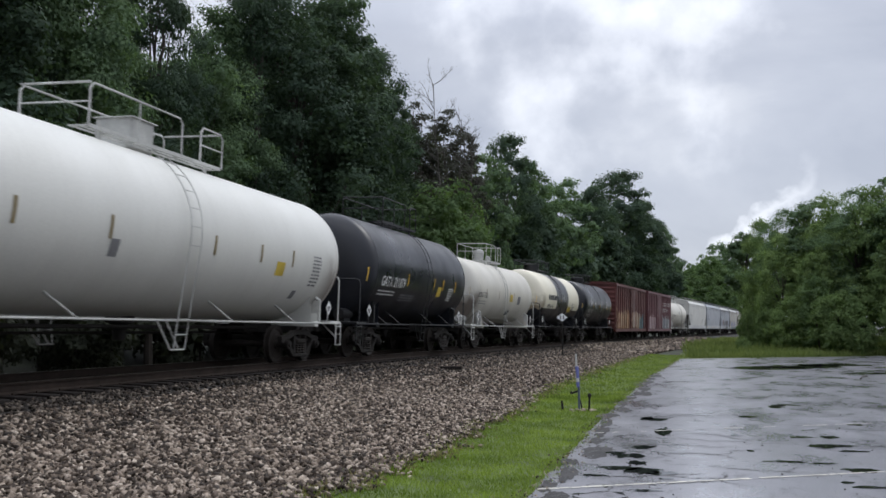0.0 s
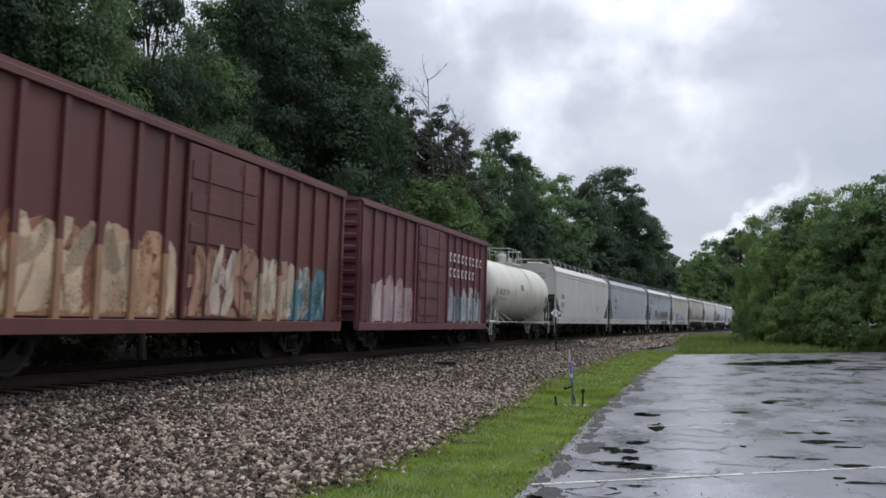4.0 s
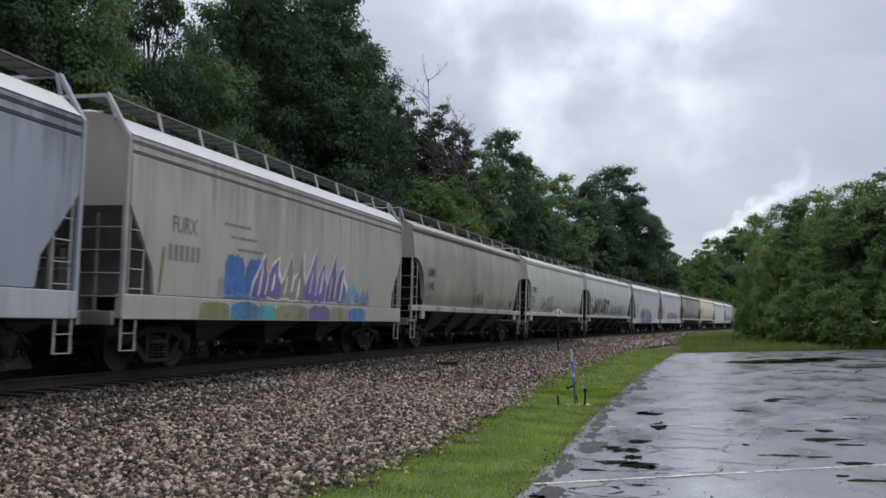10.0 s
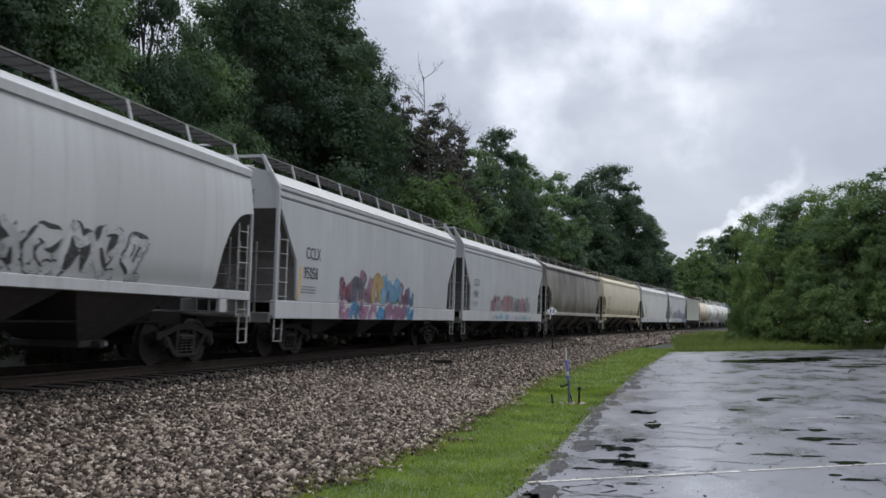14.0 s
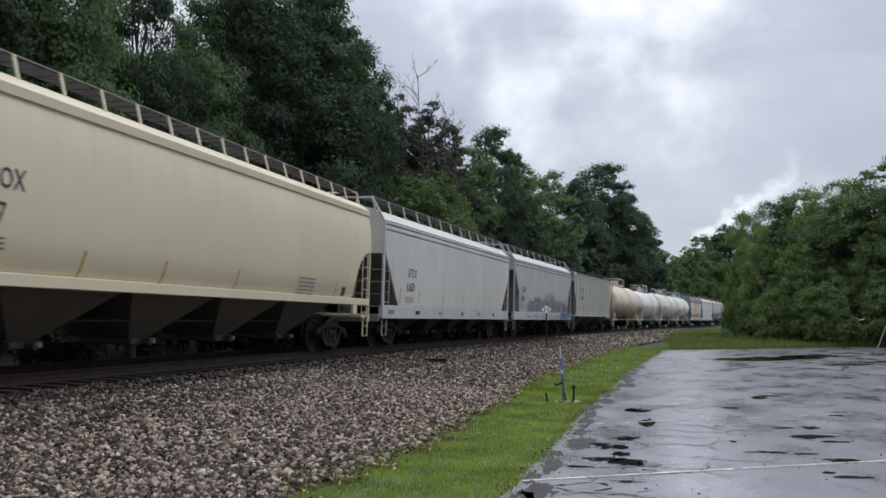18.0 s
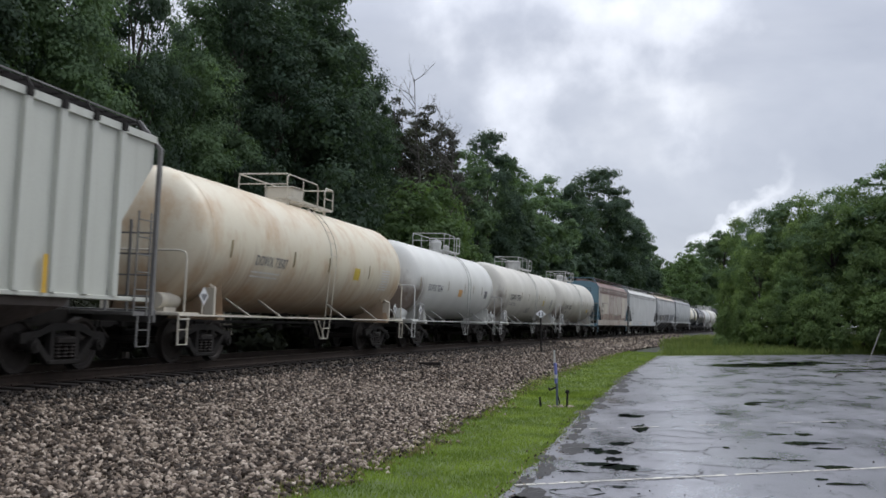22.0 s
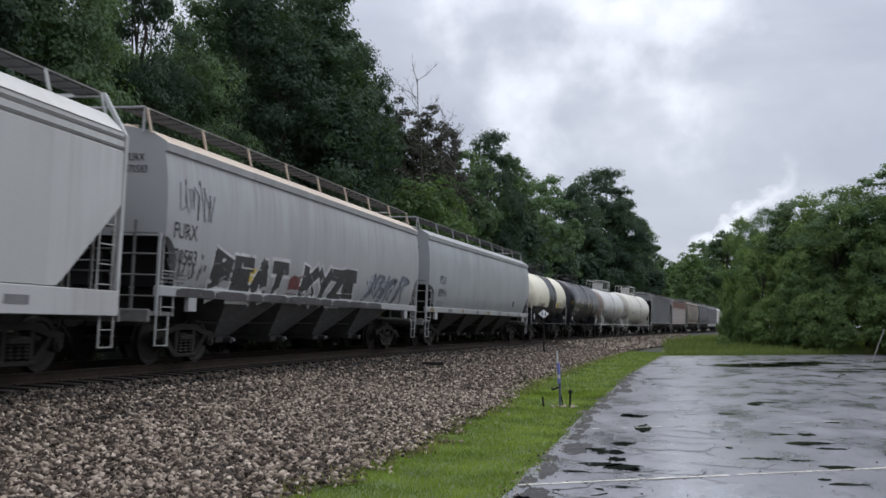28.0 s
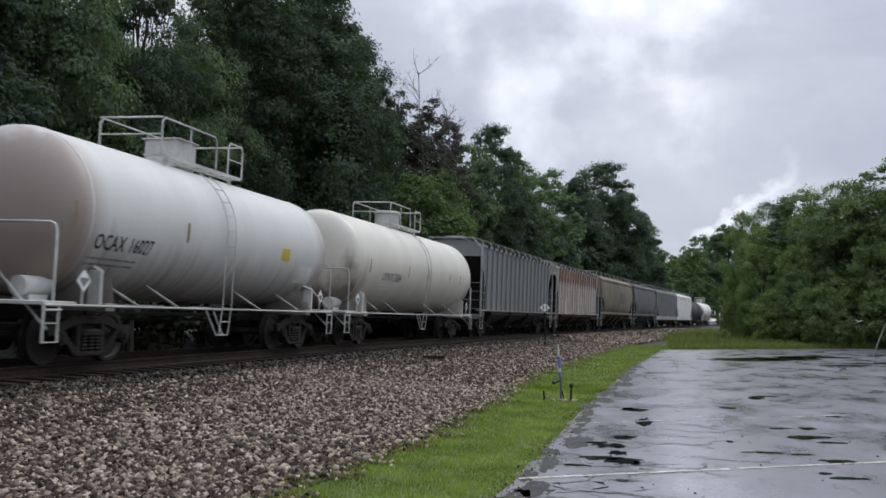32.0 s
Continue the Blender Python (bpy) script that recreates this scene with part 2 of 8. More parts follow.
LEAF = [leaf_material("leaves_deep", (0.040, 0.066, 0.050), (0.094, 0.138, 0.090), 0.42),
        leaf_material("leaves_mid", (0.070, 0.115, 0.070), (0.180, 0.262, 0.136), 0.42),
        leaf_material("leaves_fresh", (0.068, 0.116, 0.050), (0.170, 0.245, 0.108), 0.45),
        leaf_material("leaves_brown", (0.040, 0.044, 0.036), (0.090, 0.094, 0.070), 0.3),
        leaf_material("leaves_hedge", (0.080, 0.135, 0.056), (0.270, 0.360, 0.135), 0.42),
        # scrub leaves: the shade under the woods is put into their colour
        leaf_material("leaves_scrub_shade", (0.024, 0.028, 0.020), (0.058, 0.064, 0.044), 0.3)]
BARK = plain("bark", (0.055, 0.045, 0.036), 0.9, 0, 0.4, 4, 0.6)
DRYWOOD = plain("bleached_wood", (0.075, 0.066, 0.058), 0.85, 0, 0.3, 6, 0.4)
STEEL = plain("grimy_steel", (0.019, 0.0165, 0.0145), 0.75, 0.0, 0.45, 5, 0.3)
WHEEL = plain("wheel_steel", (0.030, 0.025, 0.022), 0.55, 0.3, 0.4, 6, 0.2)
TREAD = plain("polished_rail", (0.30, 0.29, 0.28), 0.25, 1.0, 0.2, 8, 0.05)
RAILSIDE = plain("rusty_rail", (0.030, 0.021, 0.016), 0.8, 0.1, 0.4, 10, 0.3)
TIE = plain("creosoted_tie", (0.020, 0.016, 0.014), 0.9, 0, 0.4, 7, 0.5)
# black of the slope sheets holds the shade of the end recess
BLACKSLOPE = plain("black_recess_shade", (0.012, 0.011, 0.012), 0.6, 0, 0.3, 2, 0.1)
WHITEPART = plain("white_steel_paint", (0.47, 0.47, 0.44), 0.55, 0, 0.45, 2.2, 0.08)
LADDERWHITE = plain("worn_white_ladder_paint", (0.36, 0.355, 0.335), 0.6, 0, 0.45, 4, 0.1)
YELLOW = plain("reflective_yellow", (0.60, 0.36, 0.03), 0.4, 0, 0.2, 8, 0.05)
YELLOWPANEL = plain("yellow_placard", (0.55, 0.40, 0.05), 0.5, 0, 0.25, 5, 0.05)
INK = plain("black_stencil", (0.02, 0.02, 0.022), 0.6, 0, 0.3, 6, 0.02)
GREYINK = plain("faded_stencil", (0.16, 0.16, 0.165), 0.6, 0, 0.3, 6, 0.02)
WHITEINK = plain("white_stencil", (0.62, 0.62, 0.60), 0.6, 0, 0.25, 6, 0.02)
AMBER = plain("faded_amber_reflector", (0.36, 0.23, 0.06), 0.5, 0, 0.4, 8, 0.05)
DIRTYSTRIPE = plain("dirty_reflector", (0.20, 0.155, 0.07), 0.5, 0, 0.3, 8, 0.05)


for grimy in (STEEL, WHEEL, RAILSIDE, TIE, BLACKSLOPE):
    grimy.node_tree.nodes["Principled BSDF"].inputs["Specular IOR Level"].default_value = 0.2


# ---- mesh tools ----
class Geo:
    """Collects faces of one mesh."""

    def __init__(self):
        self.v, self.f, self.mi = [], [], []

    def face(self, pts, mi=0):
        k = len(self.v)
        self.v += [tuple(p) for p in pts]
        self.f.append(tuple(range(k, k + len(pts))))
        self.mi.append(mi)

    def mesh_of(self, verts, faces, mi=0):
        k = len(self.v)
        self.v += [tuple(p) for p in verts]
        self.f += [tuple(k + i for i in f) for f in faces]
        self.mi += [mi] * len(faces)

    def box(self, x0, x1, y0, y1, z0, z1, chamfer=0.0, mi=0):
        if not chamfer:
            v = [(x, y, z) for x in (x0, x1) for y in (y0, y1) for z in (z0, z1)]
            self.mesh_of(v, [(0, 1, 3, 2), (4, 6, 7, 5), (0, 4, 5, 1), (2, 3, 7, 6), (0, 2, 6, 4), (1, 5, 7, 3)], mi)
            return
        c = chamfer
        rings = []
        for z, q in ((z0, c), (z0 + c, 0), (z1 - c, 0), (z1, c)):
            a0, a1, b0, b1 = x0 + q, x1 - q, y0 + q, y1 - q
            rings.append([(a0 + c, b0, z), (a1 - c, b0, z), (a1, b0 + c, z), (a1, b1 - c, z), (a1 - c, b1, z), (a0 + c, b1, z), (a0, b1 - c, z), (a0, b0 + c, z)])
        self.loft(rings, True, True, mi)

    def loft(self, rings, closed=True, caps=False, mi=0):
        n, k = len(rings[0]), len(self.v)
        for r in rings:
            self.v += [tuple(p) for p in r]
        for i in range(len(rings) - 1):
            for j in range(n if closed else n - 1):
                a, b = k + i * n + j, k + i * n + (j + 1) % n
                self.f.append((a, b, b + n, a + n))
                self.mi.append(mi)
        if caps:
            self.f.append(tuple(k + j for j in reversed(range(n))))
            self.f.append(tuple(k + (len(rings) - 1) * n + j for j in range(n)))
            self.mi += [mi, mi]

    def prism(self, poly, x0, x1, mi=0):
        """A (y, z) outline, thick from x0 to x1."""
        self.loft([[(x0, y, z) for y, z in poly], [(x1, y, z) for y, z in poly]], True, True, mi)

    def tube(self, pts, r, n=6, mi=0):
        pts = [Vector(p) for p in pts]
        rings = []
        side = None
        for i, p in enumerate(pts):
            d = (pts[min(i + 1, len(pts) - 1)] - pts[max(i - 1, 0)]).normalized()
            if side is None or abs(side.dot(d)) > 0.95:
                side = d.orthogonal()
            side = (side - d * side.dot(d)).normalized()
            w = d.cross(side)
            rings.append([p + (side * math.cos(q) + w * math.sin(q)) * r for q in [2 * math.pi * j / n for j in range(n)]])
        self.loft(rings, True, True, mi)

    def beam(self, a, b, w, h, mi=0):
        """A rectangular bar from a to b; w across x or y, h the other way."""
        a, b = Vector(a), Vector(b)
        d = (b - a).normalized()
        s = Vector((1, 0, 0)) if abs(d.x) < 0.9 else Vector((0, 1, 0))
        s = (s - d * s.dot(d)).normalized() * w / 2
        u = d.cross(s).normalized() * h / 2
        self.loft([[p + s + u, p - s + u, p - s - u, p + s - u] for p in (a, b)], True, True, mi)

    def disc(self, centre, axis, r, length, n=16, mi=0):
        c, ax = Vector(centre), Vector(axis).normalized()
        self.tube([c - ax * length / 2, c + ax * length / 2], r, n, mi)

    def lathe(self, centre, profile, n=14, axis="z", mi=0):
        """profile: (radius, height) rows."""
        rings = []
        for r, h in profile:
            ring = []
            for j in range(n):
                q = 2 * math.pi * j / n
                c, s = math.cos(q) * r, math.sin(q) * r
                p = {"z": (c, s, h), "x": (h, c, s), "y": (s, h, c)}[axis]
                ring.append([centre[i] + p[i] for i in range(3)])
            rings.append(ring)
        self.loft(rings, True, True, mi)

    def data(self, name, mats, smooth=True, angle=35):
        me = bpy.data.meshes.new(name)
        me.from_pydata(self.v, [], self.f)
        for m in (mats if isinstance(mats, (list, tuple)) else [mats]):
            me.materials.append(m)
        if any(self.mi):
            me.polygons.foreach_set("material_index", self.mi)
        if smooth:
            me.polygons.foreach_set("use_smooth", [True] * len(me.polygons))
            me.set_sharp_from_angle(angle=radians(angle))
        me.update()
        return me


def part(name, geo, material, parent=None, label="", at=None, smooth=True):
    """Links one mesh object, under its thing where one is given."""
    me = geo.data(name, material, smooth) if isinstance(geo, Geo) else geo
    ob = new(name, me)
    if parent:
        ob.parent = parent
    if at is not None:
        ob.matrix_basis = at
    if label:
        ob["label"] = label
    return ob


def thing(name, label, category, group="", kind="", at=None):
    e = new(name)
    if at is not None:
        e.matrix_basis = at
    return tagged(e, label, category, group, kind)


# ---- the track's line ----
NEAR, HALF, CANT = -9.0, 1.58, 2.4
K0, K1, S_END = 2.660e-3, -2.127e-5, 125.06
RAIL_Z = 0.94
_s = np.arange(-600.0, 800.0, 0.5)
_psi = np.where(_s < 0, K0 * np.maximum(_s, -60.0), np.where(_s < S_END, K0 * _s + K1 * _s ** 2 / 2, K0 * S_END + K1 * S_END ** 2 / 2))
_x = np.concatenate([[0], np.cumsum(np.sin((_psi[1:] + _psi[:-1]) / 2) * 0.5)])
_y = np.concatenate([[0], np.cumsum(np.cos((_psi[1:] + _psi[:-1]) / 2) * 0.5)])
_i0 = int(np.argmin(abs(_s)))
_x, _y = _x - _x[_i0] + NEAR, _y - _y[_i0]


def line(s, d=0.0):
    """The track at s metres: the point d metres to the right of its centre, and its heading to the right of +y."""
    psi = float(np.interp(s, _s, _psi))
    k = d - HALF
    return float(np.interp(s, _s, _x)) + k * math.cos(psi), float(np.interp(s, _s, _y)) - k * math.sin(psi), psi


def on_track(s):
    x, y, psi = line(s)
    return pose(x, y, RAIL_Z, 0, CANT, -math.degrees(psi))


_cx, _cy = _x - HALF * np.cos(_psi), _y + HALF * np.sin(_psi)


def offset_of(x, y):
    """How far a place lies to the right of the track's centre."""
    i = int(np.argmin((_cx - x) ** 2 + (_cy - y) ** 2))
    return (x - _cx[i]) * math.cos(_psi[i]) - (y - _cy[i]) * math.sin(_psi[i])


BED_D = [-60.0, -14.0, -7.0, -4.6, -2.1, 1.85, 3.2, 4.8, 8.2, 400.0]
BED_Z = [2.2, 1.0, 0.22, 0.16, 0.60, 0.62, 0.30, 0.16, -0.01, -0.01]


def bed(d):
    return float(np.interp(d, BED_D, BED_Z))


# ---- ground ----
GRAVEL_Y, GRAVEL_X = [-60, 0, 8.5, 10.6, 16.9, 26.0, 41.0, 58.5, 73.9, 117], [-4.5, -3.5, -3.13, -2.88, -2.71, -2.65, -1.86, -0.42, 1.6, 9.5]
LOT_Y, LOT_X = [-60, 0, 8.8, 13, 16.3, 21.9, 32.3, 54.7, 64], [-1.9, -1.4, -1.24, -1.07, -0.96, -0.69, -0.16, 1.64, 2.6]


def gravel_edge(y):
    return float(np.interp(y, GRAVEL_Y, GRAVEL_X))


def lot_edge(y):
    return float(np.interp(y, LOT_Y, LOT_X))


def lot_far(x):
    return 54.7 + (x - 1.6) * 0.33


def height(x, y):
    return bed(offset_of(x, y))


def sheet(name, xs_of, ys, material, z_of):
    """A grid: for each y a row of x places."""
    g = Geo()
    rows = [[(x, y, z_of(x, y)) for x in xs_of(y)] for y in ys]
    g.loft([list(reversed(r)) for r in rows], False, False)
    return new(name, g.data(name, material))


def ground_material():
    m, nt, b = nodes_of("damp_soil_and_weeds")
    wide, fine = noise_node(nt, 0.35, 5), noise_node(nt, 9, 5)
    base = blend(nt, span(nt, wide.outputs["Fac"], 0.35, 0.65), (0.022, 0.022, 0.012), (0.030, 0.040, 0.014))
    base = blend(nt, span(nt, fine.outputs["Fac"], 0.4, 0.7, 0, 0.6), base, (0.018, 0.016, 0.011))
    nt.links.new(base, b.inputs["Base Color"])
    b.inputs["Roughness"].default_value = 0.9
    bump(nt, b, fine.outputs["Fac"], 0.6, 0.05)
    return m


def gravel_material(name, low, high):
    m, nt, b = nodes_of(name)
    co = nt.nodes.new("ShaderNodeTexCoord")
    cells = nt.nodes.new("ShaderNodeTexVoronoi")
    cells.inputs["Scale"].default_value = 13.0
    nt.links.new(co.outputs["Object"], cells.inputs["Vector"])
    wide = noise_node(nt, 0.5, 4)
    sep = nt.nodes.new("ShaderNodeSeparateColor")
    nt.links.new(cells.outputs["Color"], sep.inputs[0])
    base = blend(nt, sep.outputs[0], low, high)
    # gaps between the stones are drawn near-black in the colour
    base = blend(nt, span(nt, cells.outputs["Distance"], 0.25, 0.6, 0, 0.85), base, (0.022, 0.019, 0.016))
    base = blend(nt, span(nt, wide.outputs["Fac"], 0.4, 0.7, 0, 0.35), base, [0.6 * c for c in high])
    nt.links.new(base, b.inputs["Base Color"])
    b.inputs["Roughness"].default_value = 0.8
    bump(nt, b, multiply(nt, cells.outputs["Distance"], -1.0), 1.0, 0.06)
    return m


def stone_material(name="ballast_stone", tone=1.03):
    m, nt, b = nodes_of(name)
    geo = nt.nodes.new("ShaderNodeNewGeometry")
    fine = noise_node(nt, 40, 3)
    ramp = nt.nodes.new("ShaderNodeValToRGB")
    e = ramp.color_ramp.elements
    e[0].position, e[0].color = 0.0, (0.016, 0.012, 0.009, 1)
    e[1].position, e[1].color = 1.0, (0.47, 0.42, 0.355, 1)
    for p, c in ((0.34, (0.026, 0.018, 0.012, 1)), (0.50, (0.082, 0.064, 0.050, 1)), (0.72, (0.205, 0.168, 0.133, 1)), (0.90, (0.335, 0.288, 0.238, 1))):
        e.new(p).color = c
    nt.links.new(geo.outputs["Random Per Island"], ramp.inputs[0])
    base = blend(nt, span(nt, fine.outputs["Fac"], 0.4, 0.7, 0, 0.4), ramp.outputs[0], (0.056, 0.040, 0.027))
    nt.links.new(blend(nt, 1.0, base, (tone, tone * 0.955, tone * 0.915), "MULTIPLY"), b.inputs["Base Color"])
    b.inputs["Roughness"].default_value = 0.75
    b.inputs["Specular IOR Level"].default_value = 0.25
    bump(nt, b, fine.outputs["Fac"], 0.4, 0.008)
    return m


def asphalt_material():
    """Old wet asphalt: dark, with a film of rain of differing gloss, pale worn aggregate and stains."""
    m, nt, b = nodes_of("wet_asphalt")
    grain, wide, film, spots = noise_node(nt, 55, 4), noise_node(nt, 0.16, 5, (1, 0.7, 1)), noise_node(nt, 0.9, 8, (1.0, 0.45, 1), rough=0.65), noise_node(nt, 2.6, 7, (1.0, 0.5, 1), rough=0.72)
    base = blend(nt, span(nt, grain.outputs["Fac"], 0.35, 0.7), (0.090, 0.088, 0.103), (0.236, 0.231, 0.260))
    base = blend(nt, span(nt, wide.outputs["Fac"], 0.38, 0.64, 0, 0.6), base, (0.105, 0.102, 0.106))
    base = blend(nt, span(nt, spots.outputs["Fac"], 0.56, 0.68, 0, 0.8), base, (0.035, 0.034, 0.036))
    base = blend(nt, span(nt, film.outputs["Fac"], 0.56, 0.70, 0, 0.35), base, (0.25, 0.247, 0.25))
    nt.links.new(base, b.inputs["Base Color"])
    wet = multiply(nt, multiply(nt, film.outputs["Fac"], 0.6), multiply(nt, spots.outputs["Fac"], 0.4), "ADD")
    nt.links.new(span(nt, wet, 0.40, 0.60, 0.20, 0.46), b.inputs["Roughness"])
    b.inputs["IOR"].default_value = 1.5
    nt.links.new(span(nt, wet, 0.56, 0.44, 0.45, 1.0), b.inputs["Coat Weight"])
    nt.links.new(span(nt, film.outputs["Fac"], 0.35, 0.65, 0.13, 0.27), b.inputs["Coat Roughness"])
    b.inputs["Coat IOR"].default_value = 1.33
    bump(nt, b, multiply(nt, grain.outputs["Fac"], span(nt, spots.outputs["Fac"], 0.3, 0.7, 0.4, 1.5)), 0.35, 0.004)
    return m


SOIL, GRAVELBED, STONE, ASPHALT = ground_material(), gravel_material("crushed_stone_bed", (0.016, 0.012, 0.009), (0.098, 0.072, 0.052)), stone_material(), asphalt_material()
WATER = plain("still_rainwater", (0.012, 0.013, 0.014), 0.04, 0, 0.2, 1, 0.0)
_water = WATER.node_tree.nodes["Principled BSDF"]
_water.inputs["IOR"].default_value = 1.33
WATER.node_tree.links.remove(_water.inputs["Roughness"].links[0])
_water.inputs["Roughness"].default_value = 0.02
TAR = plain("crack_tar", (0.012, 0.012, 0.013), 0.5, 0, 0.3, 8, 0.3)
LINEPAINT = plain("worn_line_paint", (0.58, 0.55, 0.47), 0.4, 0, 0.6, 9, 0.1)

steps = lambda *spans: [a + (b - a) * i / n for a, b, n in spans for i in range(n)]
gx = steps((-500, -120, 6), (-120, -40, 12), (-40, -18, 10), (-18, 12, 34), (12, 60, 14), (60, 500, 9)) + [500]
gy = steps((-800, -40, 10), (-40, 100, 56), (100, 300, 24), (300, 1200, 8)) + [1200]
tagged(sheet("ground", lambda y: gx, gy, SOIL, lambda x, y: height(x, y) - 0.05), "damp weedy soil under the woods and along the railway", "ground", kind="structure")


def gravel_row(s):
    x0, y0, psi = line(s)
    far = gravel_edge(y0)
    d1 = max(3.4, offset_of(far, y0))
    ds = [-4.6, -3.4, -2.1, -1.2, 0, 1.2, 2.0, 2.6, 3.3, 4.0, 4.8] + [4.8 + (d1 - 4.8) * k / 4 for k in (1, 2, 3, 4)] if d1 > 5 else [-4.6, -3.4, -2.1, -1.2, 0, 1.2, 2.0, 2.2, 2.4, 2.6, 2.8, 3.0, 3.1, 3.2, 3.4]
    return [(*line(s, d)[:2], bed(d)) for d in ds]


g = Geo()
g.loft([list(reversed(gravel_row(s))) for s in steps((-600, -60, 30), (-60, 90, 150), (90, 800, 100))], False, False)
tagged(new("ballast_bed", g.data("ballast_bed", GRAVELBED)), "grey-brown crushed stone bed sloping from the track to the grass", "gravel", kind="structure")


# oil stain and the train's shade share this one dark ballast colour
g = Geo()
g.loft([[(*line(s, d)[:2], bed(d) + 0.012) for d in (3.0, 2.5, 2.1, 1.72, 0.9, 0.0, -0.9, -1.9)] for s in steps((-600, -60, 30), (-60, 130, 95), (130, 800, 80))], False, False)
OILYSHADE = gravel_material("oily_shaded_ballast", (0.010, 0.008, 0.007), (0.034, 0.028, 0.024))
tagged(new("track_bed", g.data("track_bed", OILYSHADE)), "oil-stained ballast between the ties, train shade in its colour", "gravel", kind="structure")


def scatter(name, n, region, verts, faces, size, material, label, category, tilt=math.pi, seed=3, sink=0.25):
    """Many small pieces as one mesh. region(rng, n) gives x, y, z arrays; verts is the unit piece."""
    rng = np.random.default_rng(seed)
    x, y, z = region(rng, n)
    n, k = len(x), len(verts)
    base = np.asarray(verts, float)[None] + rng.uniform(-0.24, 0.24, (n, k, 3)) * (1 if tilt > 0.6 else 0.12)
    a, b, c = rng.uniform(0, 2 * math.pi, n), rng.uniform(-tilt, tilt, n), rng.uniform(-tilt, tilt, n)
    s = rng.uniform(size[0], size[1], n)[:, None, None]
    base = base * s
    ca, sa, cb, sb, cc, sc = np.cos(a)[:, None], np.sin(a)[:, None], np.cos(b)[:, None], np.sin(b)[:, None], np.cos(c)[:, None], np.sin(c)[:, None]
    X, Y, Z = base[..., 0], base[..., 1], base[..., 2]
    Y, Z = Y * cb - Z * sb, Y * sb + Z * cb
    X, Z = X * cc - Z * sc, X * sc + Z * cc
    X, Y = X * ca - Y * sa, X * sa + Y * ca
    co = np.stack([X + x[:, None], Y + y[:, None], Z + z[:, None] + s[:, :, 0] * sink], -1).reshape(-1, 3)
    me = bpy.data.meshes.new(name)
    nf, fl = len(faces), len(faces[0])
    idx = (np.asarray(faces)[None] + (np.arange(n) * k)[:, None, None]).reshape(-1)
    me.vertices.add(len(co))
    me.vertices.foreach_set("co", co.ravel())
    me.loops.add(len(idx))
    me.loops.foreach_set("vertex_index", idx.astype(np.int32))
    me.polygons.add(n * nf)
    me.polygons.foreach_set("loop_start", np.arange(0, len(idx), fl, dtype=np.int32))
    me.update(calc_edges=True)
    me.materials.append(material)
    return tagged(new(name, me), label, category, kind="stuff")


bed_v = np.vectorize(bed)


def offsets(x, y):
    """offset_of for many places near the camera, by the line's small slope."""
    xc = np.interp(y, _cy, _cx)
    return (x - xc) * np.cos(np.interp(y, _cy, _psi))


def gravel_region(y0, y1, power, first=1.75, last=None):
    def region(rng, n):
        y = y0 + (y1 - y0) * rng.uniform(0, 1, n) ** power
        edge = np.interp(y, GRAVEL_Y, GRAVEL_X)
        inner = np.interp(y, _cy, _cx) + first
        if last:
            edge = np.minimum(edge, inner + last - first)
        u = rng.uniform(0, 1, n)
        x = inner + (edge - inner + rng.exponential(0.05, n) * (rng.uniform(0, 1, n) < 0.4)) * u
        wave = 0.16 * np.sin(y * 1.9) * np.sin(y * 0.83 + 1) + 0.10 * np.sin(y * 5.3 + 2) + 0.07 * np.sin(y * 11.7)
        keep = (x > -0.86 * np.maximum(y, 8) - 2.0) & (np.interp(y, GRAVEL_Y, GRAVEL_X) + wave - x > rng.exponential(0.14, n) - 0.12)
        x, y = x[keep], y[keep]
        return x, y, bed_v(offsets(x, y)) + rng.uniform(-0.005, 0.03, len(x))
    return region


CUBE_V = [(sx * 0.66, sy * 0.42, sz * 0.28) for sx in (-1, 1) for sy in (-1, 1) for sz in (-1, 1)]
CUBE_F = [(0, 1, 3, 2), (4, 6, 7, 5), (0, 4, 5, 1), (2, 3, 7, 6), (0, 2, 6, 4), (1, 5, 7, 3)]
scatter("ballast_stones", 2500, gravel_region(-6, 6.6, 1.0, 2.5), CUBE_V, CUBE_F, (0.035, 0.10), STONE, "loose angular grey-brown railway ballast stones", "gravel", tilt=0.8, seed=18)
# stones by the rail: soot plus painted train shade in a darker tone
SOOTSHADESTONE = stone_material("sooty_shaded_stone", 0.36)
scatter("ballast_stones", 52000, gravel_region(6.5, 22, 1.25, 2.15), CUBE_V, CUBE_F, (0.018, 0.058), STONE, "loose angular grey-brown railway ballast stones", "gravel", tilt=0.8, seed=5)
scatter("ballast_stones", 22000, gravel_region(19, 70, 1.6, 2.2), CUBE_V, CUBE_F, (0.024, 0.064), STONE, "loose angular grey-brown railway ballast stones along the track", "gravel", tilt=0.8, seed=6)
scatter("ballast_stones", 17000, gravel_region(7, 70, 1.6, 0.98, 3.2), CUBE_V, CUBE_F, (0.022, 0.060), SOOTSHADESTONE, "sooty ballast stones beside the rail, coloured darker for train shade", "gravel", tilt=0.8, seed=7)
scatter("ballast_stones", 14000, gravel_region(62, 135, 1.2, 1.0), CUBE_V, CUBE_F, (0.05, 0.13), STONE, "ballast stones far down the curve", "gravel", tilt=0.8, seed=19)

